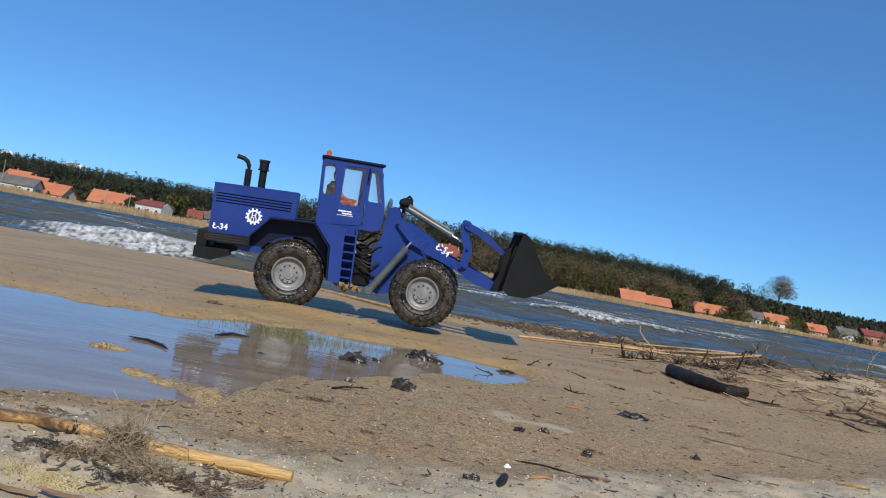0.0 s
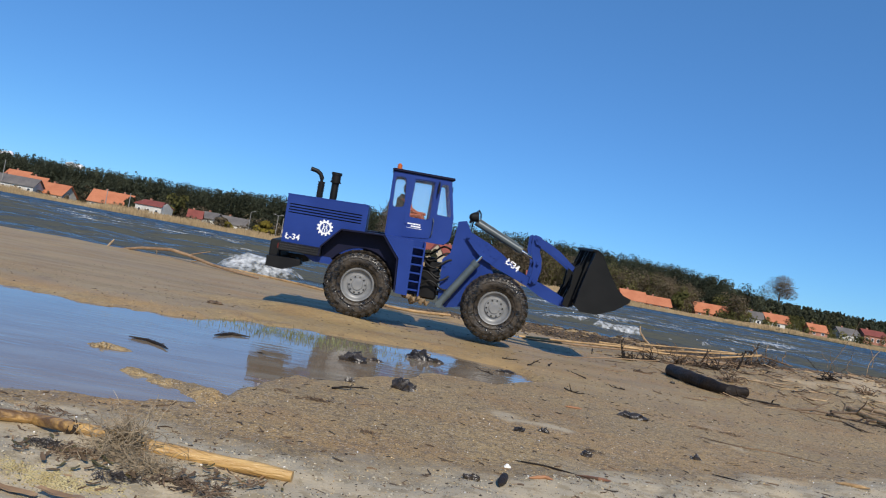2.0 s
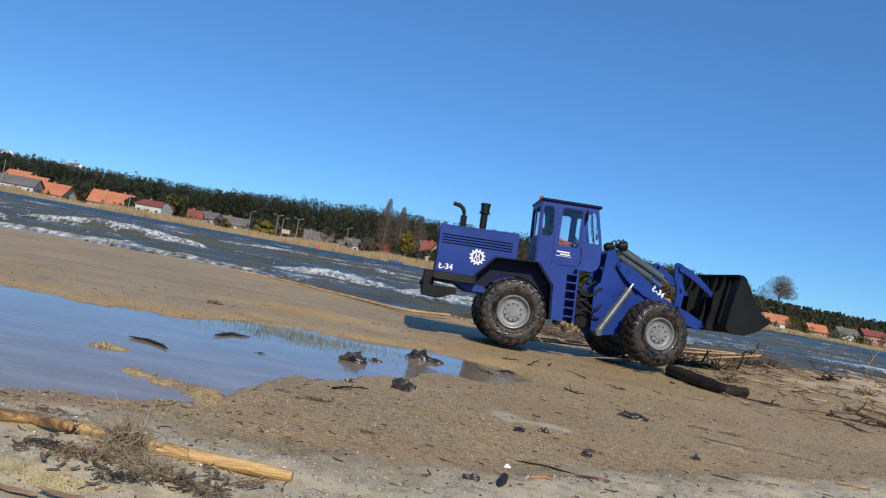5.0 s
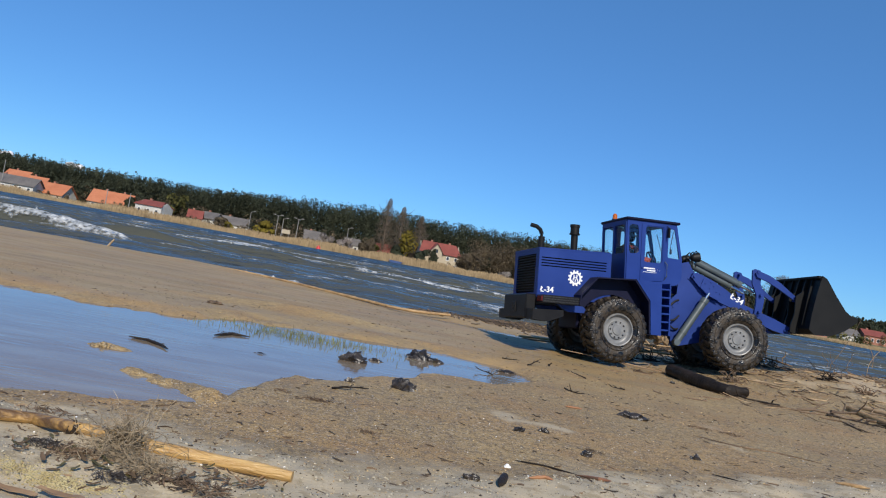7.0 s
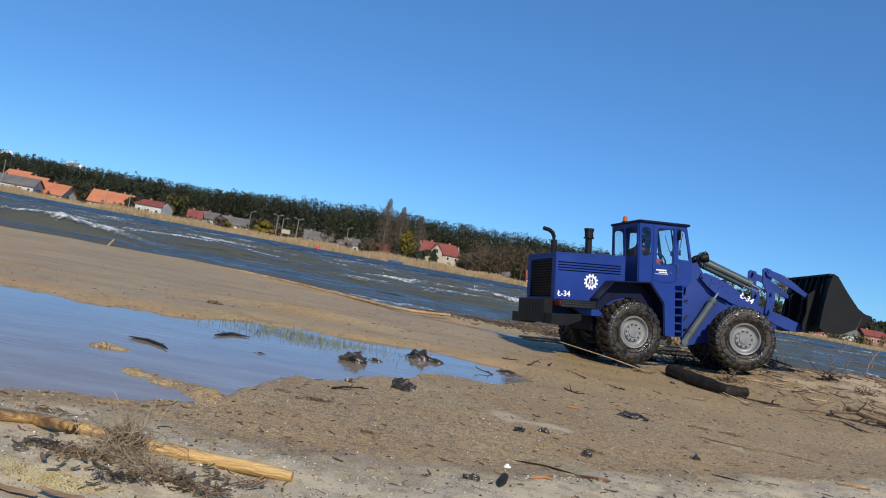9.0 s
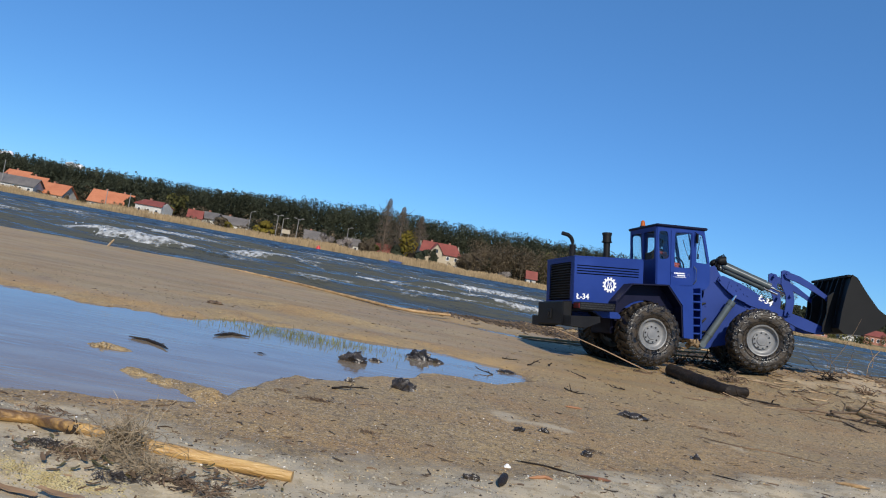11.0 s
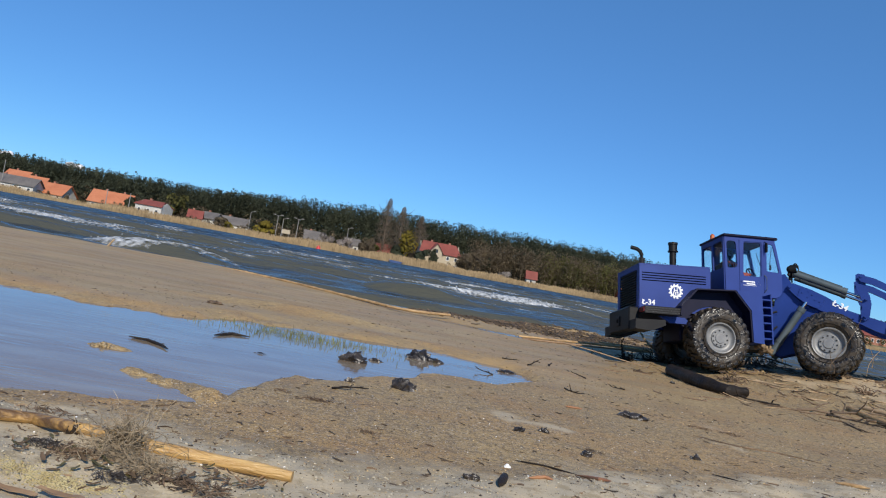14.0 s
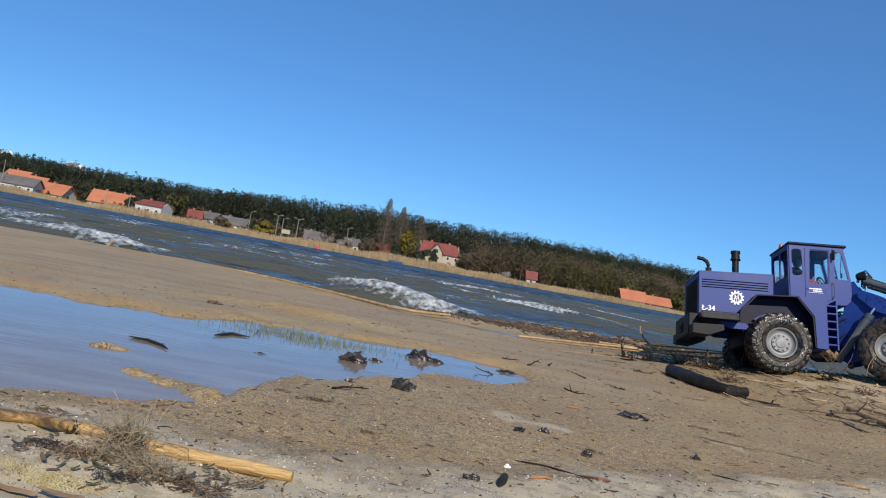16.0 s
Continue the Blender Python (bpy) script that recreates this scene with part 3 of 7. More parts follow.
    for s in (-1, 1):
        bm = bmesh.new()
        door = rounded([(0.110, 0.273), (0.108, 0.466), (0.199, 0.466), (0.197, 0.280)], 0.006)
        y = s * (CW + 0.0002)
        plate(bm, door, [rounded([(0.121, 0.335), (0.122, 0.460), (0.191, 0.461), (0.190, 0.335)], 0.008)], *sorted((y, y + s * 0.0022)))
        block(bm, 0.113, 0.119, *sorted((y, y + s * 0.006)), 0.315, 0.320)
        d = part("door", bm, BLUE, L)
        bm = bmesh.new()
        for z, a, b in ((0.318, 0.122, 0.160), (0.3105, 0.134, 0.166)):
            x = a
            while x < b:
                w = random.uniform(0.003, 0.0055)
                block(bm, x, x + w, *sorted((y + s * 0.0022, y + s * 0.003)), z - 0.0022, z + 0.0022)
                x += w + 0.0009
        block(bm, 0.120, 0.170, *sorted((y + s * 0.0022, y + s * 0.003)), 0.3040, 0.3052)
        lathe(bm, [(0.0058, 0), (0.0058, 0.0008), (0.003, 0.0008), (0.003, 0)], 16)
        bm.verts.ensure_lookup_table()
        bmesh.ops.translate(bm, vec=(0.178, y + s * 0.0028, 0.314), verts=bm.verts[-64:])
        part("door_writing", bm, WHITE, d, "white lettering bars")
        for nm, pts in (("side_pane", rear_w), ("door_pane", door_w), ("front_side_pane", front_w)):
            bm = bmesh.new()
            plate(bm, pts, [], *sorted((s * (CW - 0.003), s * (CW - 0.0018))))
            g = part(nm, bm, GLASS, L)
            g.visible_shadow = False
    for y0, y1 in ((-0.079, -0.005), (0.005, 0.079)):
        bm = bmesh.new()
        block(bm, 0.057, 0.058, y0, y1, 0.36, 0.46)
        g = part("rear_pane", bm, GLASS, L)
        g.visible_shadow = False
        bm = bmesh.new()
        vs = [bm.verts.new(p) for p in ((0.262, y0, 0.352), (0.262, y1, 0.352), (0.238, y1, 0.472), (0.238, y0, 0.472))]
        f = bm.faces.new(vs)
        e = bmesh.ops.extrude_face_region(bm, geom=[f])
        bmesh.ops.translate(bm, vec=(-0.001, 0, 0), verts=[v for v in e["geom"] if isinstance(v, bmesh.types.BMVert)])
        g = part("windscreen_pane", bm, GLASS, L)
        g.visible_shadow = False
    bm = bmesh.new()
    rod(bm, (0.068, 0.030, 0.482), (0.068, 0.030, 0.487), 0.011, n=16)
    b = part("beacon", bm, BLACK, L)
    bm = bmesh.new()
    rod(bm, (0.068, 0.030, 0.487), (0.068, 0.030, 0.502), 0.0085, 0.0078, n=16)
    rod(bm, (0.068, 0.030, 0.502), (0.068, 0.030, 0.507), 0.0078, 0.003, n=16)
    part("beacon_lens", bm, ORANGE, b, "orange beacon lens", smooth=True)
    # inside the cab
    bm = bmesh.new()
    block(bm, 0.085, 0.135, -0.03, 0.03, 0.274, 0.330, 0.005)
    block(bm, 0.076, 0.090, -0.03, 0.03, 0.325, 0.392, 0.005)
    part("seat", bm, RUBBER, L)
    bm = bmesh.new()
    lathe(bm, [(0.022, -0.002), (0.026, -0.002), (0.026, 0.002), (0.022, 0.002), (0.022, -0.002)], 20)
    block(bm, -0.022, 0.022, -0.0015, 0.0015, -0.002, 0.002)
    flip(bm, Matrix.Translation((0.200, 0, 0.362)) @ Matrix.Rotation(radians(60), 4, "Y") @ Matrix.Rotation(math.pi / 2, 4, "X"))
    rod(bm, (0.200, 0, 0.362), (0.232, 0, 0.29), 0.006, n=8)
    part("steering_wheel", bm, RUBBER, L)
    bm = bmesh.new()
    block(bm, 0.222, 0.252, -0.07, 0.07, 0.274, 0.345, 0.004)
    part("dashboard", bm, RUBBER, L)
    bm = bmesh.new()
    tube(bm, [(0.105, -0.02, 0.332), (0.103, -0.02, 0.358), (0.101, -0.02, 0.392), (0.103, -0.02, 0.406)], [0.020, 0.024, 0.026, 0.012], 12, 1.4)
    bmesh.ops.create_uvsphere(bm, u_segments=14, v_segments=10, radius=0.0155, matrix=Matrix.Translation((0.108, -0.02, 0.423)))
    rod(bm, (0.107, -0.02, 0.427), (0.107, -0.02, 0.441), 0.0168, 0.013, n=14)
    rod(bm, (0.114, -0.02, 0.427), (0.114, -0.02, 0.430), 0.0168, 0.0160, n=14)
    for s in (-1, 1):
        tube(bm, [(0.112, s * 0.024 - 0.02, 0.388), (0.126, s * 0.030 - 0.02, 0.362), (0.152, s * 0.024 - 0.02, 0.352), (0.176, s * 0.018 - 0.02, 0.354)], [0.009, 0.008, 0.006, 0.0045], 8)
        tube(bm, [(0.105, s * 0.016 - 0.02, 0.342), (0.160, s * 0.020 - 0.02, 0.349), (0.180, s * 0.018 - 0.02, 0.300)], [0.014, 0.013, 0.009], 8)
    for f in bm.faces:
        c = f.calc_center_median()
        f.material_index = 1 if c.z > 0.398 or c.z > 0.350 and c.x < 0.112 else 0
    part("doll", bm, [DOLL, RUBBER], L, "small seated doll in orange clothes", smooth=True)
    for s in (-1, 1):
        bm = bmesh.new()
        rod(bm, (0.202, s * 0.094, 0.464), (0.203, s * 0.106, 0.456), 0.0015, n=6)
        block(bm, 0.199, 0.205, s * 0.106 - 0.007, s * 0.106 + 0.007, 0.424, 0.458, 0.002)
        part("mirror", bm, BLACK, L)
        bm = bmesh.new()
        tube(bm, [(0.200, s * 0.094, 0.345), (0.203, s * 0.104, 0.335), (0.203, s * 0.104, 0.295), (0.200, s * 0.094, 0.285)], 0.0016, 6)
        part("grab_rail", bm, CYL, L)
        bm = bmesh.new()
        rod(bm, (0.2545, s * 0.03, 0.395), (0.249, s * 0.055, 0.455), 0.0012, n=6)
        block(bm, 0.257, 0.262, s * 0.026 - 0.004, s * 0.026 + 0.004, 0.380, 0.398, 0.001)
        part("wiper", bm, BLACK, L)
    # wheels
    wheels = []
    for x in (0.0, BASE):
        for s in (-1, 1):
            wheels.append((make_wheel(L, "rear_wheel" if x == 0 else "front_wheel"), x > 0, s))
    return L, wheels


def make_front(L):
    """The front frame with boom and bucket; its space is the loader's, turned about the joint."""
    bm = bmesh.new()
    fp = [(0.272, 0.350), (0.298, 0.357), (0.322, 0.318), (0.345, 0.262), (0.395, 0.232), (0.430, 0.175), (0.425, 0.105), (0.340, 0.085), (0.275, 0.070), (0.248, 0.085), (0.240, 0.222), (0.262, 0.245)]
    for s in (-1, 1):
        plate(bm, fp, [], *sorted((s * 0.050, s * 0.044)))
    block(bm, 0.262, 0.268, -0.044, 0.044, 0.09, 0.24)
    block(bm, 0.30, 0.42, -0.044, 0.044, 0.10, 0.20, 0.004)
    block(bm, 0.275, 0.295, -0.044, 0.044, 0.30, 0.345, 0.003)
    for s in (-1, 1):
        for x, z in ((0.252, 0.20), (0.252, 0.215), (0.27, 0.215), (0.25, 0.12), (0.30, 0.30), (0.41, 0.15)):
            rod(bm, (x, s * 0.050, z), (x, s * 0.0525, z), 0.003, n=6)
    fr = part("front_frame", bm, BLUE, L, "blue riveted front frame")
    bm = bmesh.new()
    rod(bm, (BASE, -0.13, R), (BASE, 0.13, R), 0.022, n=16)
    rod(bm, (BASE, -0.045, R), (BASE, 0.045, R), 0.043, n=20)
    part("front_axle", bm, BLACK, fr)
    bm = bmesh.new()
    rod(bm, (ART, 0, 0.09), (ART, 0, 0.22), 0.014, n=14)
    for z in (0.11, 0.20):
        rod(bm, (ART, 0, z - 0.012), (ART, 0, z + 0.012), 0.02, n=14)
        block(bm, ART, 0.27, -0.03, 0.03, z - 0.008, z + 0.008)
        block(bm, 0.155, ART, -0.025, 0.025, z + 0.009, z + 0.016)
    block(bm, 0.158, 0.250, -0.040, 0.040, 0.085, 0.185, 0.006)
    part("joint", bm, BLACK, fr)
    for s in (-1, 1):
        bm = bmesh.new()
        up = [(0.304, 0.305), (0.311, 0.319), (0.324, 0.321), (0.380, 0.298), (0.426, 0.273), (0.492, 0.226), (0.530, 0.212), (0.565, 0.200), (0.604, 0.186), (0.650, 0.166), (0.662, 0.158)]
        lo = [(0.664, 0.148), (0.655, 0.140), (0.636, 0.139), (0.600, 0.147), (0.566, 0.160), (0.527, 0.181), (0.473, 0.203), (0.413, 0.224), (0.366, 0.245), (0.340, 0.266)]
        plate(bm, up + lo, [], *sorted((s * 0.066, s * 0.052)))
        plate(bm, [(0.335, 0.272), (0.345, 0.302), (0.392, 0.290), (0.420, 0.262), (0.400, 0.232), (0.366, 0.246)], [], *sorted((s * 0.0662, s * 0.070)))
        for x, z in ((0.313, 0.308), (0.352, 0.288), (0.368, 0.272), (0.382, 0.280), (0.392, 0.262), (0.405, 0.256), (0.372, 0.292), (0.640, 0.150), (0.505, 0.200)):
            rod(bm, (x, s * 0.066, z), (x, s * 0.0725, z), 0.004 if x in (0.313, 0.640) else 0.0026, n=8)
        boom = part("boom_arm", bm, BLUE, fr, "blue lift arm")
        bm = bmesh.new()
        if s < 0:
            lettering(bm, "\u0141-34", 0.027, Matrix.Translation((0.442, -0.0666, 0.246)) @ Matrix.Rotation(radians(27), 4, "Y") @ Matrix.Rotation(math.pi / 2, 4, "X"))
        else:
            lettering(bm, "\u0141-34", 0.027, Matrix.Translation((0.493, 0.0666, 0.221)) @ Matrix.Rotation(radians(27), 4, "Y") @ Matrix.Rotation(math.pi, 4, "Z") @ Matrix.Rotation(math.pi / 2, 4, "X"))
        part("lettering", bm, WHITE, fr, "white type designation")
        bm = bmesh.new()
        plate(bm, [(0.512, 0.345), (0.520, 0.350), (0.538, 0.346), (0.543, 0.338), (0.541, 0.300), (0.552, 0.275), (0.556, 0.245), (0.548, 0.200), (0.536, 0.192), (0.522, 0.196), (0.528, 0.235), (0.528, 0.262), (0.512, 0.300)], [], *sorted((s * 0.0755, s * 0.067)))
        for x, z in ((0.528, 0.338), (0.541, 0.262), (0.536, 0.205)):
            rod(bm, (x, s * 0.050, z), (x, s * 0.087, z), 0.0045, n=10)
        part("tilt_lever", bm, BLUE, fr)
        bm = bmesh.new()
        plate(bm, [(0.524, 0.336), (0.534, 0.344), (0.575, 0.330), (0.615, 0.307), (0.650, 0.280), (0.679, 0.259), (0.672, 0.248), (0.640, 0.268), (0.600, 0.292), (0.565, 0.310), (0.530, 0.322)], [], *sorted((s * 0.084, s * 0.076)))
        rod(bm, (0.674, s * 0.055, 0.255), (0.674, s * 0.088, 0.255), 0.005, n=10)
        part("tilt_link", bm, BLUE, fr)
        for x, z, y in ((0.674, 0.255, 0.0885), (0.652, 0.150, 0.0730)):
            bm = bmesh.new()
            rod(bm, (x, s * (y - 0.003), z), (x, s * (y + 0.002), z), 0.0036, n=10)
            part("pin", bm, CHROME, fr, "bright steel pin")
        bm = bmesh.new()
        a, b = Vector((0.322, s * 0.040, 0.360)), Vector((0.535, s * 0.040, 0.272))
        rod(bm, a, a.lerp(b, 0.74), 0.0112, n=14)
        rod(bm, a.lerp(b, 0.70), a.lerp(b, 0.76), 0.0128, n=14)
        tube(bm, [a.lerp(b, 0.05) + Vector((0, 0, 0.014)), a.lerp(b, 0.4) + Vector((0, 0, 0.013)), a.lerp(b, 0.7) + Vector((0, 0, 0.013))], 0.0025, 6)
        c = part("tilt_cylinder", bm, CYL, fr, "grey hydraulic cylinder", smooth=True)
        bm = bmesh.new()
        rod(bm, a.lerp(b, 0.76), b, 0.0048, n=12)
        part("tilt_rod", bm, CHROME, fr, "chrome piston rod", smooth=True)
        bm = bmesh.new()
        a, b = Vector((0.250, s * 0.088, 0.082)), Vector((0.362, s * 0.078, 0.254))
        rod(bm, a, a.lerp(b, 0.86), 0.0120, n=16)
        rod(bm, a.lerp(b, 0.80), a.lerp(b, 0.88), 0.0140, n=16)
        rod(bm, a.lerp(b, 0.18), a.lerp(b, 0.22), 0.0136, n=16)
        rod(bm, a + Vector((0, -0.012, 0)), a + Vector((0, 0.012, 0)), 0.011, n=12)
        part("lift_cylinder", bm, CYL, fr, "grey hydraulic cylinder", smooth=True)
        bm = bmesh.new()
        rod(bm, a.lerp(b, 0.88), b, 0.005, n=12)
        part("lift_rod", bm, CHROME, fr, "chrome piston rod", smooth=True)
        bm = bmesh.new()
        bmesh.ops.create_uvsphere(bm, u_segments=16, v_segments=10, radius=0.0145, matrix=Matrix.Translation((0.304, s * 0.048, 0.373)) @ Matrix.Diagonal((0.9, 1, 0.9, 1)))
        rod(bm, (0.304, s * 0.048, 0.373), (0.323, s * 0.048, 0.376), 0.0145, 0.0165, n=16)
        rod(bm, (0.298, s * 0.048, 0.352), (0.300, s * 0.048, 0.362), 0.005, n=8)
        part("headlight", bm, BLACK, fr, "black round headlight", smooth=True)
    for y, z0 in ((-0.05, 0.20), (-0.035, 0.17), (-0.02, 0.22), (0.0, 0.15), (0.02, 0.24), (-0.055, 0.13), (-0.06, 0.16), (0.045, 0.19)):
        bm = bmesh.new()
        run = []
        for k in range(17):
            u = k / 16
            run.append((0.165 + 0.103 * u, y - 0.012 * math.sin(math.pi * u), z0 + 0.014 * math.sin(2 * math.pi * u + z0 * 40) + 0.010 * u))
        tube(bm, run, 0.0032, 8)
        part("hose", bm, RUBBER, fr, "black hydraulic hose", smooth=True)
    for y in (-0.03, 0.0, 0.03):
        bm = bmesh.new()
        tube(bm, [(0.316, y, 0.340), (0.318, y, 0.372), (0.322, y, 0.390), (0.330, y, 0.398), (0.338, y, 0.388), (0.341, y, 0.360), (0.342, y, 0.345)], 0.0024, 6)
        part("hose", bm, RUBBER, fr, "black hydraulic hose", smooth=True)
    # bucket
    bm = bmesh.new()
    BW = 0.166
    shell = [(0.712, 0.330), (0.718, 0.328), (0.704, 0.270), (0.690, 0.205), (0.682, 0.160), (0.698, 0.146), (0.740, 0.145), (0.790, 0.166), (0.832, 0.196), (0.834, 0.190), (0.792, 0.158), (0.741, 0.138), (0.694, 0.139), (0.675, 0.155), (0.684, 0.206), (0.698, 0.272)]
    plate(bm, shell, [], -BW, BW)
    b = part("bucket", bm, BUCKET, fr, "black steel loading bucket")
    for s in (-1, 1):
        bm = bmesh.new()
        plate(bm, [(0.714, 0.331), (0.730, 0.322), (0.762, 0.270), (0.796, 0.222), (0.816, 0.206), (0.841, 0.198), (0.838, 0.187), (0.796, 0.156), (0.745, 0.135), (0.692, 0.135), (0.672, 0.152), (0.681, 0.206), (0.696, 0.272)], [], *sorted((s * BW, s * (BW + 0.004))))
        part("bucket_cheek", bm, BUCKET, b)
    for y in (-0.094, -0.050, 0.050, 0.094):
        bm = bmesh.new()
        plate(bm, [(0.712, 0.330), (0.698, 0.272), (0.684, 0.206), (0.675, 0.155), (0.680, 0.142), (0.664, 0.136), (0.646, 0.142), (0.648, 0.165), (0.660, 0.200), (0.664, 0.262), (0.684, 0.276), (0.700, 0.325)], [], y - 0.003, y + 0.003)
        part("bucket_rib", bm, BUCKET, b)
    for y in (-0.125, 0.0, 0.125):
        bm = bmesh.new()
        plate(bm, [(0.712, 0.330), (0.698, 0.272), (0.684, 0.206), (0.676, 0.165), (0.670, 0.168), (0.678, 0.207), (0.691, 0.273), (0.705, 0.331)], [], y - 0.002, y + 0.002)
        part("bucket_rib", bm, BUCKET, b)
    bm = bmesh.new()
    block(bm, 0.700, 0.712, -BW, BW, 0.322, 0.331, 0.002)
    part("bucket_lip", bm, BUCKET, b)
    ahead = {"pin": 0.011, "front_frame": 0.012, "boom_arm": 0.013, "lettering": 0.012, "tilt_lever": 0.016, "tilt_link": 0.011, "tilt_cylinder": 0.018, "tilt_rod": 0.016, "lift_cylinder": 0.016, "lift_rod": 0.014, "headlight": 0.024, "hose": 0.014}
    for ob in [fr, *fr.children_recursive]:
        name = ob.name.split(".")[0]
        ob.data.transform(Matrix.Translation((ahead.get(name, 0.009 if "bucket" in name else 0.0), 0, 0.006 if "bucket" in name else 0.0)))
    return fr


loader, wheels = make_loader()
front = make_front(loader)
# true size of the model, from its axle spacing
wheel_parts = {ob for w in wheels for ob in (w[0], *w[0].children_recursive)}
for me in {ob.data for ob in wheel_parts}:
    me.transform(Matrix.Scale(0.960, 4))
for ob in loader.children_recursive:
    if ob in wheel_parts:
        continue
    ob.data.transform(Matrix.Diagonal((0.963, 0.952, 0.973, 1.0)))
    if ob == front or ob.parent == front or ob.parent.parent == front:
        ob.data.transform(Matrix.Translation((0.007, 0, 0)))
R, ART, BASE = 0.1030, 0.2185, 0.4307


# ---- water ----
def water_material(name, body, clear, ripple, scale, stretch, rough, gloss=1.0, deep=None, silt=None):
    """Glossy water over a murky body; clear lets the bed show."""
    m = bpy.data.materials.new(name)
    m.use_nodes = True
    N, K = m.node_tree.nodes, m.node_tree.links
    co = N.new("ShaderNodeTexCoord")
    mp = N.new("ShaderNodeMapping")
    mp.inputs["Scale"].default_value = (1.0, stretch, 1.0)
    K.new(co.outputs["Object"], mp.inputs["Vector"])
    n1 = N.new("ShaderNodeTexNoise")
    n1.inputs["Scale"].default_value, n1.inputs["Detail"].default_value = scale, 4
    K.new(mp.outputs[0], n1.inputs["Vector"])
    bp = N.new("ShaderNodeBump")
    bp.inputs["Strength"].default_value, bp.inputs["Distance"].default_value = 1.0, ripple
    K.new(n1.outputs[0], bp.inputs["Height"])
    if deep:
        n3 = N.new("ShaderNodeTexNoise")
        n3.inputs["Scale"].default_value, n3.inputs["Detail"].default_value = 0.35, 5
        K.new(mp.outputs[0], n3.inputs["Vector"])
        b3 = N.new("ShaderNodeBump")
        b3.inputs["Strength"].default_value, b3.inputs["Distance"].default_value = 1.0, 0.5
        K.new(n3.outputs[0], b3.inputs["Height"])
        K.new(b3.outputs[0], bp.inputs["Normal"])
    df = N.new("ShaderNodeBsdfDiffuse")
    df.inputs[0].default_value = (*body, 1)
    if silt:
        # gusts ruffle it in patches, and pale silt clouds it elsewhere
        n4 = N.new("ShaderNodeTexNoise")
        n4.inputs["Scale"].default_value, n4.inputs["Detail"].default_value = 2.6, 4
        K.new(mp.outputs[0], n4.inputs["Vector"])
        gust = N.new("ShaderNodeMapRange")
        gust.inputs[1].default_value, gust.inputs[2].default_value, gust.inputs[3].default_value = 0.40, 0.62, 0.15
        K.new(n4.outputs[0], gust.inputs[0])
        K.new(gust.outputs[0], bp.inputs["Strength"])
        n5 = N.new("ShaderNodeTexNoise")
        n5.inputs["Scale"].default_value, n5.inputs["Detail"].default_value = 5.0, 6
        K.new(mp.outputs[0], n5.inputs["Vector"])
        cloud = N.new("ShaderNodeMapRange")
        cloud.inputs[1].default_value, cloud.inputs[2].default_value = 0.42, 0.66
        K.new(n5.outputs[0], cloud.inputs[0])
        cs = N.new("ShaderNodeMix")
        cs.data_type = "RGBA"
        cs.inputs[6].default_value, cs.inputs[7].default_value = (*body, 1), (*silt, 1)
        K.new(cloud.outputs[0], cs.inputs[0])
        K.new(cs.outputs[2], df.inputs[0])
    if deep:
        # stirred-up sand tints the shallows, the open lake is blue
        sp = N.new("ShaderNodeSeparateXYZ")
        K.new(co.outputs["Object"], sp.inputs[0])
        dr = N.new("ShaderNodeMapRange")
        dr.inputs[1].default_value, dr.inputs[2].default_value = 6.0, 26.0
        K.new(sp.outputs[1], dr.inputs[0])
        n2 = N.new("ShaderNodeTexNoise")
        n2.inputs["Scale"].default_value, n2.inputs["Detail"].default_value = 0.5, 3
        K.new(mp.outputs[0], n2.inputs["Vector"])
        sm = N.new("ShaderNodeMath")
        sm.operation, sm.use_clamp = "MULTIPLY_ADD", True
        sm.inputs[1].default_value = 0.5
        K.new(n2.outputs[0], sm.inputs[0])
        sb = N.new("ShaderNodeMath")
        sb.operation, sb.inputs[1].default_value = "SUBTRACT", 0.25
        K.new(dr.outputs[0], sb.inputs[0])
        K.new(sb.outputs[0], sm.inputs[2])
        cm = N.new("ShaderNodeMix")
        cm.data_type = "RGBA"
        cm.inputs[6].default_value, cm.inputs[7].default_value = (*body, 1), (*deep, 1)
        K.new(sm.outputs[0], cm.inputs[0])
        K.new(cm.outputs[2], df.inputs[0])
    tr = N.new("ShaderNodeBsdfTransparent")
    tr.inputs[0].default_value = (0.80, 0.72, 0.58, 1)
    under = N.new("ShaderNodeMixShader")
    under.inputs[0].default_value = clear
    K.new(df.outputs[0], under.inputs[1])
    K.new(tr.outputs[0], under.inputs[2])
    gl = N.new("ShaderNodeBsdfGlossy")
    gl.inputs["Roughness"].default_value = rough
    fr = N.new("ShaderNodeFresnel")
    fr.inputs[0].default_value = 1.33
    mx = N.new("ShaderNodeMixShader")
    for x in (df, gl, fr):
        K.new(bp.outputs[0], x.inputs["Normal"])
    sc = N.new("ShaderNodeMath")
    sc.operation, sc.inputs[1].default_value = "MULTIPLY", gloss
    K.new(fr.outputs[0], sc.inputs[0])
    K.new(sc.outputs[0], mx.inputs[0])
    K.new(under.outputs[0], mx.inputs[1])
    K.new(gl.outputs[0], mx.inputs[2])
    K.new(mx.outputs[0], N["Material Output"].inputs[0])
    return m


PUDDLE = water_material("puddle_water", (0.35, 0.26, 0.175), 0.30, 0.0010, 15, 3.4, 0.012, 1.2, None, (0.42, 0.365, 0.29))
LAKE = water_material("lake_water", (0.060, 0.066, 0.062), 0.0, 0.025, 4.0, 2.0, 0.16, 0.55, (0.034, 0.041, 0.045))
WAVE = water_material("wave_water", (0.070, 0.071, 0.056), 0.0, 0.028, 6.0, 2.4, 0.14, 0.75)


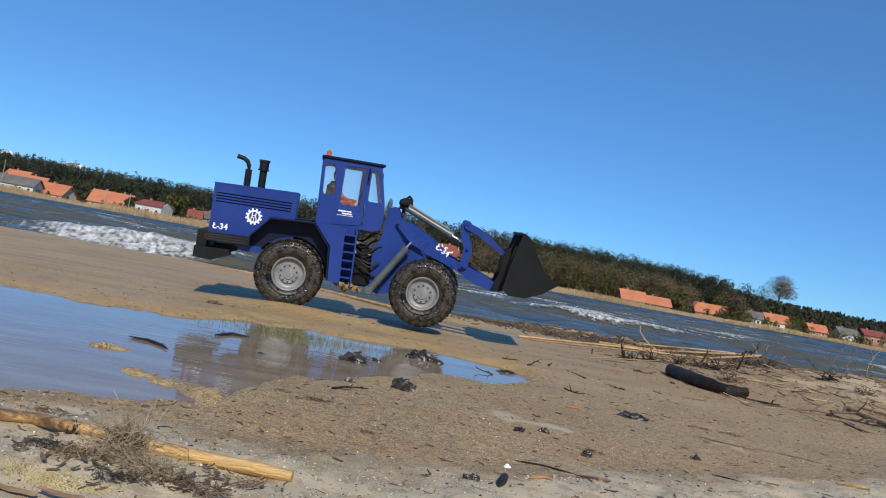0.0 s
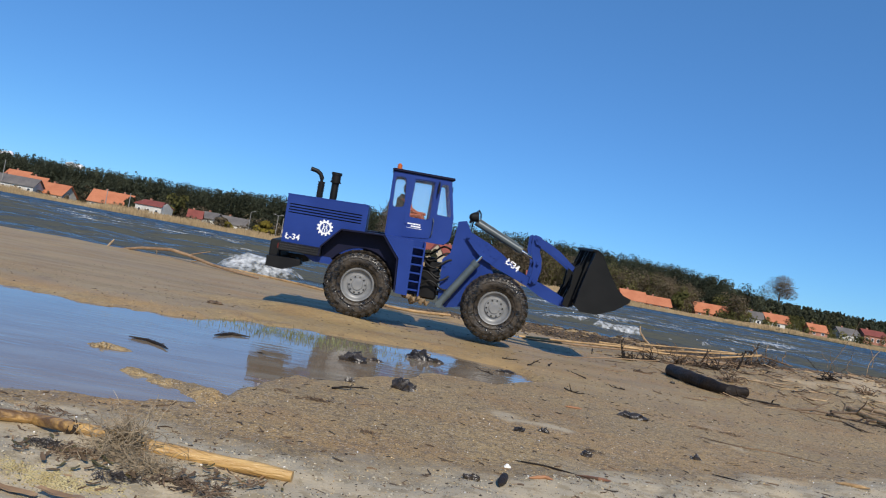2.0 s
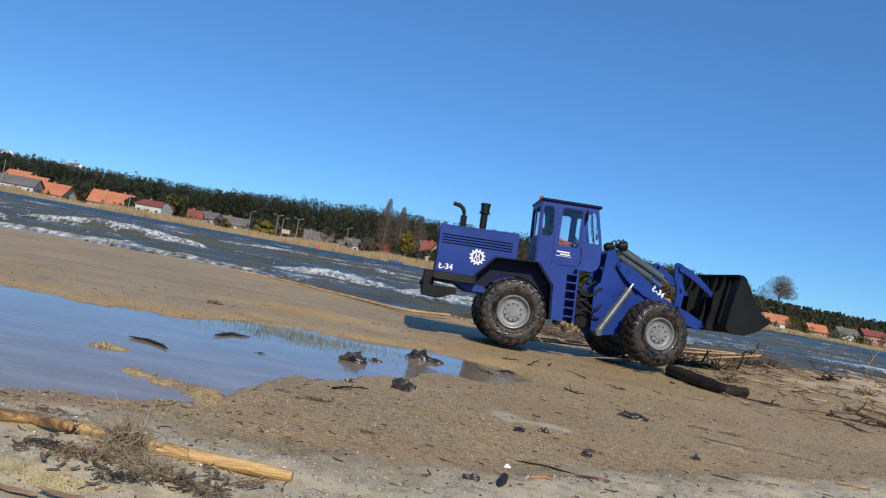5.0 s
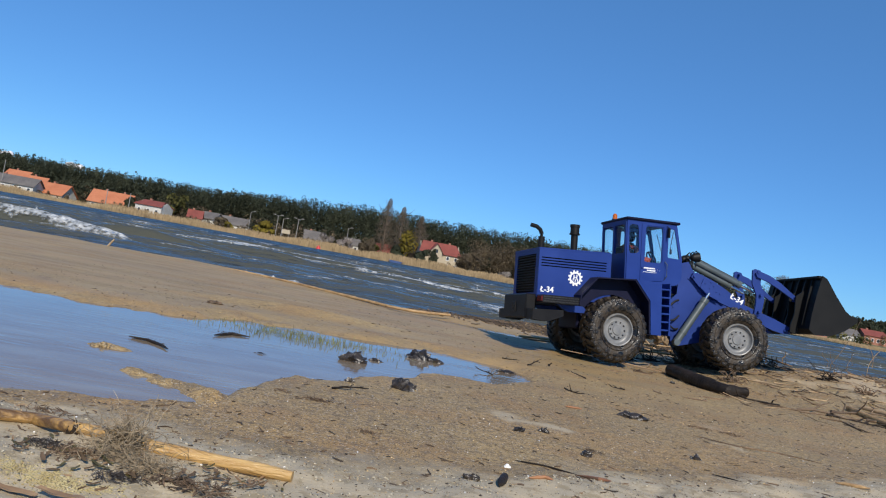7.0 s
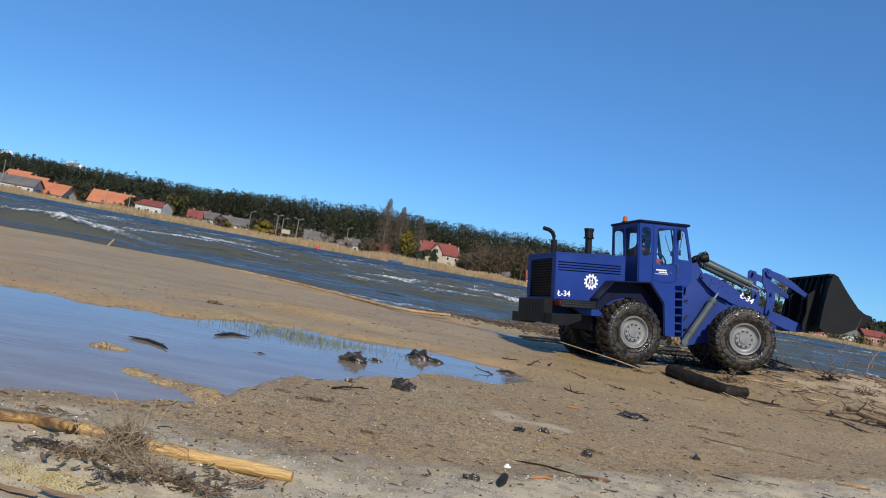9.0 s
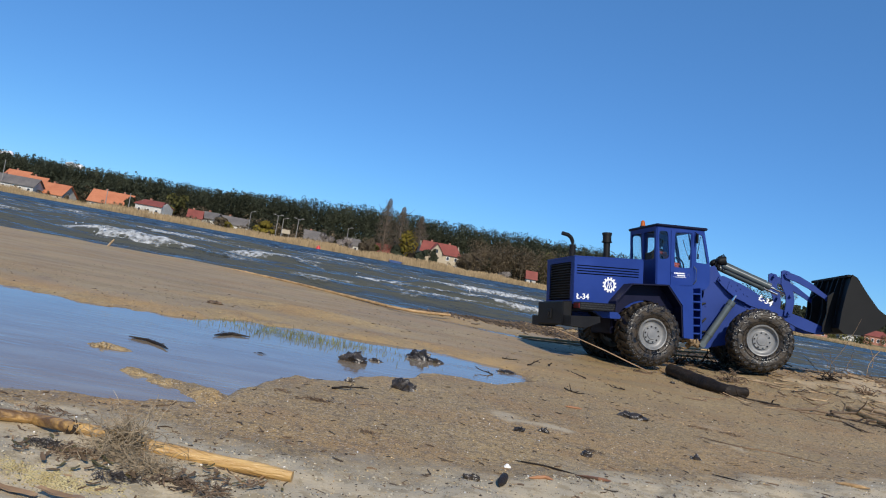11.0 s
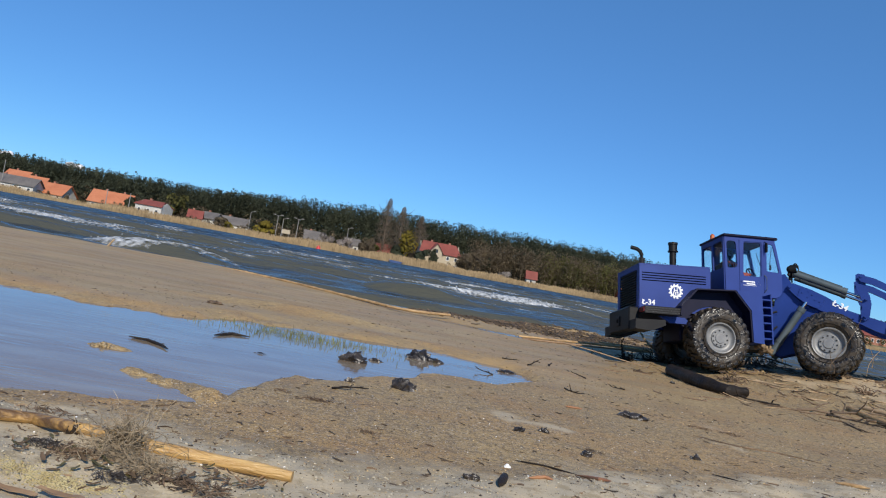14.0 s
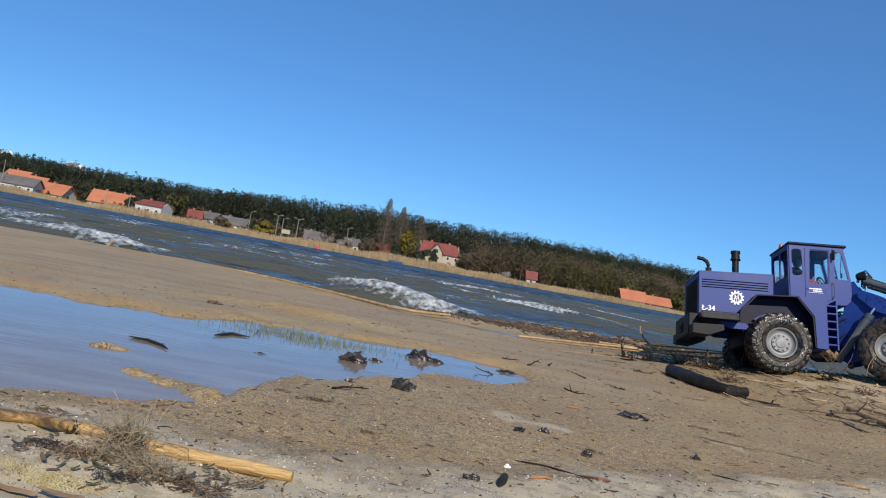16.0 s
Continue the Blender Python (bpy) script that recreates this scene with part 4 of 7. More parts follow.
def foam_material():
    """White foam, torn into lace where its cover runs out."""
    m = surface("foam", (0.30, 0.32, 0.33), (0.72, 0.73, 0.73), 0.35, scale=48, coarse=11, bump=0.8, bump_scale=90, dist=0.012)
    N, K = m.node_tree.nodes, m.node_tree.links
    b = N["Principled BSDF"]
    at = N.new("ShaderNodeAttribute")
    at.attribute_name = "cover"
    co = N.new("ShaderNodeTexCoord")
    n = N.new("ShaderNodeTexNoise")
    n.inputs["Scale"].default_value, n.inputs["Detail"].default_value = 26, 9
    K.new(co.outputs["Object"], n.inputs["Vector"])
    ad = N.new("ShaderNodeMath")
    ad.operation = "ADD"
    sh = N.new("ShaderNodeMath")
    sh.operation, sh.inputs[1].default_value, sh.inputs[2].default_value = "MULTIPLY_ADD", 1.3, -0.14
    K.new(n.outputs[0], sh.inputs[0])
    K.new(at.outputs["Fac"], ad.inputs[0])
    K.new(sh.outputs[0], ad.inputs[1])
    r = N.new("ShaderNodeMapRange")
    r.interpolation_type = "SMOOTHSTEP"
    r.inputs[1].default_value, r.inputs[2].default_value = 0.62, 1.30
    K.new(ad.outputs[0], r.inputs[0])
    tr = N.new("ShaderNodeBsdfTransparent")
    mx = N.new("ShaderNodeMixShader")
    K.new(r.outputs[0], mx.inputs[0])
    K.new(tr.outputs[0], mx.inputs[1])
    K.new(b.outputs[0], mx.inputs[2])
    K.new(mx.outputs[0], N["Material Output"].inputs[0])
    return m


FOAM = foam_material()

pud = sheet("puddle", spaced(-2.2, 0.7, 0.05, -2.6, 0.8, 1.2), spaced(0.7, 2.2, 0.05, 0.6, 2.3, 1.2), lambda x, y: 0 * x - 0.0125, PUDDLE)
tagged(pud, "shallow puddle mirroring the blue sky on wet sand", "puddle", kind="structure")
pud2 = sheet("puddle_strip", spaced(-1.6, 0.36, 0.05, -1.8, 0.42, 1.2), spaced(2.9, 3.6, 0.05, 2.8, 3.7, 1.2), lambda x, y: 0 * x - 0.0095, PUDDLE)
tagged(pud2, "narrow shallow pool along the drift line on sand", "puddle", kind="structure")


def lake_z(x, y):
    """Wind chop: short and low by the beach, longer and higher farther out."""
    a = 0.035 * smooth_step(4.0, 6.5, y)
    w = np.sin(2 * np.pi * (y + 0.05 * x + 1.1 * grain(x * 0.25, y * 0.25, 31)) / 1.2 + 3 * grain(x * 0.4, y * 0.2, 32))
    c = 0.034 * (grain(x * 2.6, y * 4.2, 33) - 0.5) + 0.016 * (grain(x * 7, y * 10, 34) - 0.5)
    out = smooth_step(9, 26, y) * (0.16 * (grain(x * 0.8, y * 1.4, 36) - 0.5) + 0.09 * (grain(x * 1.9, y * 3.1, 37) - 0.5))
    return -0.052 + smooth_step(60, 20, y) * (a * w * grain(x * 0.5, y * 0.3, 35) + c) + out * smooth_step(250, 180, y)


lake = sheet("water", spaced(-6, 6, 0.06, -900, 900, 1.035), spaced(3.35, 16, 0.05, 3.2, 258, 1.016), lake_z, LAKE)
tagged(lake, "choppy dark blue-green lake water with wind ripples", "lake", kind="structure")


def make_wave(length, height, width, foam, seed, spill=0.34):
    """One breaking wave: a ridge along x with a foaming crest, falling towards -y."""
    rnd = random.Random(seed)
    nu, nv = int(length / 0.05), 18
    u = np.linspace(-0.5, 0.5, nu)
    v = np.linspace(-1, 1, nv)
    U, V = np.meshgrid(u, v, indexing="ij")
    swell = np.cos(np.pi * U) ** 0.7 * (0.65 + 0.6 * grain(U * length * 0.9 + seed * 7.3, 0 * U, seed))
    cut = np.where(V < 0, np.exp(-(V / 0.30) ** 2), np.exp(-(V / 0.52) ** 2))
    X = U * length
    Y = V * width + 0.35 * (grain(X * 0.5 + seed, 0 * X, seed + 3) - 0.5)
    Z = height * swell * cut + (0.026 * (grain(X * 3.5, V * 4 + seed, seed + 1) - 0.5) + 0.012 * (grain(X * 9, V * 10 + seed, seed + 2) - 0.5)) * cut - 0.022 * (1 - cut)
    co = np.stack([X, Y, Z], -1).reshape(-1, 3)
    i = np.arange(nu * nv).reshape(nu, nv)
    q = np.stack([i[:-1, :-1], i[1:, :-1], i[1:, 1:], i[:-1, 1:]], -1).reshape(-1, 4)
    me = bpy.data.meshes.new("wave")
    me.from_pydata(co.tolist(), [], q.tolist())
    me.polygons.foreach_set("use_smooth", [True] * len(q))
    me.materials.append(WAVE)
    ob = tagged(new("wave", me), "low breaking lake wave with white foam crest", "wave", "waves rolling to the beach")
    # foam: froth that spills from the crest down the face, torn at its edges
    fu, fv = int(length / 0.022), 22
    a = np.linspace(-0.48, 0.48, fu)
    b = np.linspace(-0.66, 0.20, fv)
    A, B = np.meshgrid(a, b, indexing="ij")
    FX = A * length
    sw = np.cos(np.pi * A) ** 0.7 * (0.65 + 0.6 * grain(FX * 0.9 + seed * 7.3, 0 * A, seed))
    ct = np.where(B < 0, np.exp(-(B / 0.30) ** 2), np.exp(-(B / 0.52) ** 2))
    lump = 0.45 * grain(FX * 8 + seed, B * 5, seed + 8) + 0.35 * grain(FX * 19 + seed, B * 10, seed + 9) + 0.2 * grain(FX * 45, B * 22 + seed, seed + 10)
    FZ = height * sw * ct - 0.022 * (1 - ct) + 0.008 + 0.034 * lump * height / 0.1 * smooth_step(0.5, 0.1, np.abs(B + 0.2))
    FY = B * width + 0.35 * (grain(FX * 0.5 + seed, 0 * FX, seed + 3) - 0.5) + 0.05 * (grain(FX * 7, B * 5, seed + 11) - 0.5)
    # how far the froth runs down the face differs along the crest
    run = 0.2 * spill - 0.03 + spill * grain(FX * 1.6 + seed * 3.1, 0 * A, seed + 5) + 0.14 * (grain(FX * 7, 0 * A, seed + 6) - 0.5)
    depth = np.where(B < -0.02, 1 - (-B - 0.02) / np.maximum(run, 0.05), 1 - (B + 0.02) / 0.14)
    ends = smooth_step(0.0, 0.30, 0.5 - np.abs(A)) * 1.1 - 0.35
    patch = grain(FX * 2.3 + seed * 1.7, B * 2.5, seed + 12)
    cover = np.minimum(0.3 * spill - 0.14 + 0.46 * np.clip(depth, -1, 1) + 0.36 * ends * foam - 0.6 * (1 - foam) + (0.98 - 0.7 * spill) * (patch - 0.5), 0.52)
    on = (cover[:-1, :-1] > 0.08) & (cover[1:, 1:] > 0.0)
    hold = np.zeros((fu, fv), bool)
    for p in (0, 1):
        for q in (0, 1):
            hold[p:fu - 1 + p, q:fv - 1 + q] |= on
    order = -np.ones((fu, fv), int)
    order[hold] = np.arange(hold.sum())
    vs = np.stack([FX[hold], FY[hold], FZ[hold]], 1).tolist()
    cov = cover[hold].tolist()
    fs = [(int(order[p, q]), int(order[p + 1, q]), int(order[p + 1, q + 1]), int(order[p, q + 1])) for p, q in np.argwhere(on)]
    # spray drops thrown up before the crest
    for _ in range(int(length * 26 * max(foam, 0))):
        k, j = rnd.randrange(fu - 1), rnd.randrange(fv)
        if cover[k, j] < 0.45:
            continue
        r = abs(rnd.gauss(0.002, 0.003)) + 0.0015
        base = len(vs)
        cx, cy, cz = FX[k, j] + rnd.uniform(-0.05, 0.05), FY[k, j] - rnd.uniform(0.0, 0.06), FZ[k, j] + rnd.uniform(0.0, 0.025)
        for dx, dy, dz in ((1, 0, 0), (-1, 0, 0), (0, 1, 0), (0, -1, 0), (0, 0, 1), (0, 0, -1)):
            h = r * rnd.uniform(0.6, 1.5)
            vs.append((cx + dx * h, cy + dy * h, cz + dz * h))
            cov.append(1.0)
        for t in ((0, 2, 4), (2, 1, 4), (1, 3, 4), (3, 0, 4), (2, 0, 5), (1, 2, 5), (3, 1, 5), (0, 3, 5)):
            fs.append(tuple(base + q2 for q2 in t))
    if not fs:
        return ob
    fm = bpy.data.meshes.new("foam")
    fm.from_pydata(vs, [], fs)
    fm.polygons.foreach_set("use_smooth", [True] * len(fs))
    fm.materials.append(FOAM)
    fm.attributes.new("cover", "FLOAT", "POINT").data.foreach_set("value", cov)
    f = new("foam", fm)
    f.parent = ob
    tagged(f, "white bubbling foam crest", kind="stuff")
    return ob


WAVES = []
WAVE_SPEED = 0.85
_rw = random.Random(5)
# breakers: second at which each stands at (x, y), and the length of its froth
BREAKERS = (
    (0.0, -1.95, 5.3, 1.6), (0.0, -8.2, 21.2, 4.0), (0.0, 1.9, 8.2, 1.9), (2.0, -4.6, 14.6, 3.6), (2.0, -1.1, 4.9, 0.4),
    (4.0, -3.7, 6.7, 1.0), (4.0, -1.75, 5.2, 1.9), (4.0, -2.7, 17.0, 2.8), (6.5, -3.4, 6.6, 1.5), (6.5, -3.3, 12.6, 2.2),
    (6.5, -0.6, 10.0, 3.0), (6.5, -0.85, 4.7, 0.9), (6.5, 0.05, 4.6, 0.8), (9.0, -3.2, 6.3, 1.4), (9.0, 0.3, 8.8, 2.1),
    (12.5, -2.2, 4.75, 1.5), (12.5, -4.9, 18.3, 5.0), (12.5, -1.7, 6.2, 0.8), (12.5, 0.4, 9.6, 2.8), (14.0, -4.4, 7.9, 1.4),
    (14.5, 1.1, 8.4, 1.4), (16.0, -2.5, 4.9, 1.1), (16.0, -0.2, 4.8, 0.8), (16.0, 1.4, 11.4, 3.2),
)
BREAKS = {}
for _k, (_t, _x, _y, _w) in enumerate(BREAKERS):
    _near = max(0.0, min(1.0, (9.0 - _y) / 3.0))
    _wave = make_wave(_w * 1.45, 0.080 + 0.035 * _near, _rw.uniform(0.40, 0.50), 0.97, 140 + _k, 0.30 + 0.16 * _near)
    BREAKS[_wave] = (_t, 1.2 + 0.16 * max(0.0, _y - 6.0))
    WAVES.append((_wave, _x + 0.06 * _t, _y + WAVE_SPEED * _t, _rw.uniform(-7, 3)))
# the swell between them, with little or no froth
_y, _k = 4.6, 0
while _y < 40:
    spread = 0.62 * _y + 0.8
    for piece in range(4):
        ln = _rw.uniform(0.75, 1.15) * spread
        x = -spread + 2 * spread * (piece + _rw.uniform(0.2, 0.8)) / 4
        WAVES.append((make_wave(ln, _rw.uniform(0.05, 0.095), _rw.uniform(0.45, 0.7), _rw.choice((-0.6, -0.6, 0.3, 0.5)), 40 + _k), x, _y + _rw.uniform(-0.6, 0.6), _rw.uniform(-5, 6)))
        _k += 1
    _y += 1.7

# ---- drift: stalks, sticks, weed ----
REED = surface("dry_reed", (0.20, 0.115, 0.045), (0.52, 0.34, 0.16), 0.5, scale=260, coarse=40, bump=0.7, bump_scale=500, stretch=(0.08, 1.0, 1.0), dist=0.003)
NEAR_REED = surface("frayed_reed", (0.36, 0.205, 0.065), (0.60, 0.39, 0.15), 0.34, scale=300, coarse=60, bump=0.5, bump_scale=700, stretch=(14.0, 1.0, 1.0), turn=2, dist=0.004)
DRIFT = surface("brown_drift", (0.030, 0.021, 0.013), (0.13, 0.090, 0.055), 0.6, scale=60, bump=0.4, island=0.5)
DARK_REED = surface("weathered_reed", (0.12, 0.062, 0.022), (0.52, 0.31, 0.10), 0.4, scale=200, coarse=45, bump=0.5, bump_scale=700, stretch=(5.0, 1.0, 1.0), turn=2, dist=0.004, step=0.2)
PALE = surface("pale_stalk", (0.27, 0.18, 0.10), (0.50, 0.36, 0.21), 0.6, scale=60, bump=0.3)
BARK = surface("dark_wet_wood", (0.010, 0.007, 0.005), (0.032, 0.022, 0.015), 0.6, scale=45, bump=0.8, bump_scale=120, dist=0.004, spec=0.25)
WEED = surface("dark_wet_weed", (0.009, 0.007, 0.006), (0.05, 0.038, 0.027), 0.28, scale=90, bump=0.8, bump_scale=200, dist=0.003, spec=0.7)
TWIG = surface("brown_twigs", (0.06, 0.038, 0.022), (0.20, 0.13, 0.075), 0.7, scale=60, bump=0.3, island=0.5)
ROOT = surface("dry_roots", (0.20, 0.15, 0.09), (0.36, 0.28, 0.18), 0.8, scale=60, bump=0.3, island=0.3)
GRASS = surface("green_grass", (0.075, 0.095, 0.03), (0.15, 0.16, 0.06), 0.5, scale=60, bump=0.0, island=0.35)
ALGAE = surface("yellow_algae", (0.30, 0.22, 0.07), (0.50, 0.42, 0.22), 0.4, scale=90, bump=0.6, bump_scale=160, dist=0.004)
SCUM = surface("pale_scum", (0.30, 0.26, 0.18), (0.54, 0.48, 0.36), 0.25, scale=120, bump=0.8, bump_scale=260, dist=0.004)
REDSTALK = surface("rusty_stalk", (0.22, 0.09, 0.04), (0.34, 0.16, 0.07), 0.6, bump=0.2)
BROWN_REED = surface("brown_reed", (0.17, 0.10, 0.05), (0.34, 0.22, 0.12), 0.6, scale=60, bump=0.3)
# white of the pebble, and of the specks that paint wet glints
PEBBLE_GLINT = surface("white_shell", (0.78, 0.77, 0.74), (0.84, 0.83, 0.8), 0.4, bump=0.1)
GRIT = surface("dark_grit", (0.02, 0.016, 0.012), (0.10, 0.07, 0.045), 0.6, bump=0.0, island=0.5)


def on_ground(x, y):
    """Height of the sand, or of the puddle's surface where that is higher."""
    return max(-0.0135 if y < 2.4 else -0.046, float(ground_z(np.array([x]), np.array([y]))[0]))


def stalk(name, pts, r, material, label, nodes=0.16, lift=None, category="reed stalk", n=10):
    """A jointed stalk lying through the points (x, y) or (x, y, height)."""
    P = []
    for p in pts:
        z = p[2] if len(p) > 2 else on_ground(p[0], p[1]) + r * 0.8
        P.append(Vector((p[0], p[1], z)))
    dense, rad, dist = [], [], 0.0
    rnd = random.Random(len(pts) * 31 + int(abs(pts[0][0]) * 1000))
    for a, b in zip(P, P[1:]):
        m = max(2, int((b - a).length / 0.02))
        for i in range(m):
            s = i / m
            dense.append(a.lerp(b, s) + Vector((rnd.uniform(-1, 1), rnd.uniform(-1, 1), rnd.uniform(-0.5, 0.5))) * r * 0.12)
            dist += (b - a).length / m
            rad.append(r * (1.16 if dist % nodes < 0.02 else 1.0) * rnd.uniform(0.95, 1.04))
    dense.append(P[-1])
    rad.append(r * 0.8)
    if category in ("stick", "twig", "leaf", "stalk"):
        k = len(rad) - 1
        rad = [q * (1.02 - abs(2 * i / k - 1) ** 3 * 0.75) for i, q in enumerate(rad)]
    bm = bmesh.new()
    tube(bm, dense, rad, n)
    return thing(name, bm, material, label, category, smooth=True)


def clump(name, x, y, sx, sy, h, material, label, seed, category="seaweed", bits=40, rough=0.55):
    """A ragged heap: an uneven core with flakes and strands sticking out."""
    rnd = random.Random(seed)
    bm = bmesh.new()
    z = on_ground(x, y)
    bmesh.ops.create_icosphere(bm, subdivisions=3, radius=1)
    off = Vector((seed * 3.7, seed * 1.3, 0))
    for v in bm.verts:
        k = 1 + rough * noise.noise(v.co * 2.2 + off) + 0.35 * noise.noise(v.co * 6 + off)
        v.co = Vector((v.co.x * sx * k, v.co.y * sy * k, max(v.co.z, -0.25) * h * k))
    if h < 0.0035:
        bmesh.ops.delete(bm, geom=list(bm.verts), context="VERTS")
    for _ in range(bits):
        a, q = rnd.uniform(0, 2 * math.pi), rnd.uniform(0.3 if h > 0.0035 else 0.0, 1.25)
        c = Vector((math.cos(a) * sx * q, math.sin(a) * sy * q, h * max(0.05, 0.9 - q * 0.75) + rnd.uniform(0, 0.25) * h))
        d = Vector((rnd.uniform(-1, 1), rnd.uniform(-1, 1), rnd.uniform(-0.3, 0.7))).normalized() * rnd.uniform(0.15, 0.5) * max(sx, sy)
        w = rnd.uniform(0.02, 0.06) * min(max(sx, sy), 0.025)
        if h < 0.0035:
            w, d = w * 0.38, d * 1.3
        tube(bm, [c - d * 0.5, c + Vector((0, 0, w)), c + d * 0.5], [w, w * 1.2, w * 0.4], 4)
    flip(bm, Matrix.Translation((x, y, z)))
    return thing(name, bm, material, label, category, smooth=True)


# near bank: the split reed stalk, root tuft and scum
stalk("reed_stalk", [(-0.355, 0.625), (-0.311, 0.650), (-0.264, 0.617), (-0.235, 0.621)], 0.0050, DARK_REED, "golden dry reed stalk lying half buried in sand")
stalk("reed_stalk", [(-0.233, 0.621), (-0.197, 0.617), (-0.142, 0.630), (-0.087, 0.626)], 0.0056, NEAR_REED, "golden broken reed stalk with frayed end on sand")
clump("weed_knot", *(-0.263, 0.617), 0.006, 0.005, 0.009, BARK, "dark weed knot caught on the reed stalk", 3, bits=10)


def tuft(name, x, y, r, h, count, material, label, seed, thick=0.0005):
    rnd = random.Random(seed)
    bm = bmesh.new()
    z = on_ground(x, y)
    for _ in range(count):
        a = rnd.uniform(0, 2 * math.pi)
        p = Vector((x + r * 0.5 * rnd.gauss(0, 0.6), y + r * 0.35 * rnd.gauss(0, 0.6), z + h * rnd.uniform(0.0, 0.6)))
        pts = [p]
        d = Vector((math.cos(a), math.sin(a) * 0.6, rnd.uniform(-0.2, 0.9))).normalized()
        for _ in range(9):
            d = (d + Vector((rnd.uniform(-1, 1), rnd.uniform(-1, 1), rnd.uniform(-1, 0.8))) * 0.75).normalized()
            pts.append(pts[-1] + d * r * 0.17)
        for q in pts:
            q.z = max(q.z, z + 0.001)
        tube(bm, pts, [thick * s for s in (1.2, 1.1, 1.1, 1, 1, 0.9, 0.9, 0.8, 0.7, 0.4)], 4)
    return thing(name, bm, material, label, "roots", kind="stuff")


tuft("root_tuft", *(-0.221, 0.612), 0.017, 0.018, 170, ROOT, "tangle of dry pale roots lying on the reed stalk", 9, 0.00030)
tuft("root_tuft", *(-0.216, 0.606), 0.034, 0.016, 60, ROOT, "loose dry pale roots straggling over the reed stalk", 19, 0.00028)
tuft("root_tuft", *(-0.214, 0.583), 0.030, 0.006, 90, ROOT, "brown roots hanging down from the reed stalk", 20, 0.00028)
tuft("root_tuft", *(-0.181, 0.569), 0.020, 0.003, 80, ROOT, "flattened tangle of brown roots on the sand", 10, 0.00026)
clump("weed_clump", *(-0.268, 0.585), 0.014, 0.009, 0.0034, WEED, "dark wet weed beside the reed stalk", 4, bits=220)
clump("weed_clump", *(-0.240, 0.574), 0.016, 0.011, 0.0034, TWIG, "brown weed strands beside the reed stalk", 14, bits=220)
clump("weed_clump", *(-0.196, 0.545), 0.018, 0.011, 0.0030, WEED, "dark wet weed under the dry roots", 5, bits=170)
clump("weed_clump", *(-0.150, 0.553), 0.026, 0.013, 0.0026, TWIG, "brown weed strands on the pale bank", 15, bits=150)
DEADLEAF = surface("rotting_leaves", (0.055, 0.036, 0.018), (0.20, 0.130, 0.065), 0.25, scale=140, bump=0.6, bump_scale=300)
OLIVELEAF = surface("olive_weed_leaves", (0.045, 0.042, 0.012), (0.15, 0.12, 0.045), 0.3, scale=140, bump=0.6, bump_scale=300)


def strip(name, x, y, length, width, turn, curl, material, label, category, seed, tilt=0.0):
    """A flat torn strip of leaf or bark, bent along its length and hollowed across."""
    rnd = random.Random(seed)
    bm = bmesh.new()
    rows = []
    for i in range(7):
        u = i / 6
        w = width * 0.5 * (0.35 + 0.65 * math.sin(math.pi * (0.12 + 0.76 * u))) * rnd.uniform(0.75, 1.2)
        bend = curl * length * (u - 0.5) ** 2 * 2 + rnd.uniform(-0.04, 0.04) * width
        c = Vector(((u - 0.5) * length, rnd.uniform(-0.1, 0.1) * width, bend + tilt * length * u))
        rows.append([bm.verts.new(c + Vector((0, k * w, abs(k) * w * 0.35))) for k in (-1, 0, 1)])
    for a, b in zip(rows, rows[1:]):
        for k in range(2):
            bm.faces.new((a[k], a[k + 1], b[k + 1], b[k]))
    e = bmesh.ops.extrude_face_region(bm, geom=list(bm.faces))
    bmesh.ops.translate(bm, vec=(0, 0, 0.0005), verts=[v for v in e["geom"] if isinstance(v, bmesh.types.BMVert)])
    flip(bm, Matrix.Rotation(radians(turn), 4, "Z"))
    z = on_ground(x, y) + 0.0012
    return thing(name, bm, material, label, category, Matrix.Translation((x, y, z)), smooth=True)


strip("bark_strip", -0.252, 0.500, 0.052, 0.0075, -14, 0.06, BROWN_REED, "brown bark strip on pale scum", "bark", 1)
strip("bark_strip", -0.212, 0.494, 0.040, 0.0070, -24, 0.10, BROWN_REED, "brown bark strip on pale scum", "bark", 2, 0.1)
_rl = random.Random(77)
for _k in range(96):
    _u = _rl.random()
    _x = -0.295 + 0.20 * _u + _rl.gauss(0, 0.012)
    _y = 0.568 + 0.012 * math.sin(9 * _u) + _rl.gauss(0, 0.020)
    strip("leaf_scrap", _x, _y, _rl.uniform(0.004, 0.013), _rl.uniform(0.0010, 0.0034), _rl.uniform(0, 180), _rl.uniform(-0.1, 0.5), (DEADLEAF, DEADLEAF, OLIVELEAF, TWIG, BROWN_REED)[_k % 5], "olive rotting leaf scrap on the pale bank" if _k % 5 == 2 else "brown rotting leaf scrap on the pale bank", "leaf", 500 + _k, _rl.uniform(0, 0.35))
stalk("wood_stub", [(0.090, 0.706), (0.094, 0.726), (0.101, 0.766)], 0.0042, BARK, "short dark wood stub on sand", category="stick")
stalk("red_stalk", [(0.122, 0.749), (0.138, 0.757), (0.146, 0.753)], 0.0018, REDSTALK, "short rusty plant stalk on sand", category="stalk")
stalk("red_stalk", [(0.186, 0.834), (0.199, 0.793), (0.221, 0.826)], 0.002, REDSTALK, "short rusty plant stalk on sand", category="stalk")
stalk("yellow_leaf", [(0.567, 1.022), (0.584, 1.010), (0.611, 1.018)], 0.0026, REED, "dry yellow leaf blade on sand", category="leaf")
stalk("red_stalk", [(0.261, 1.354), (0.276, 1.354), (0.290, 1.350)], 0.002, REDSTALK, "short rusty plant stalk on sand", category="stalk")
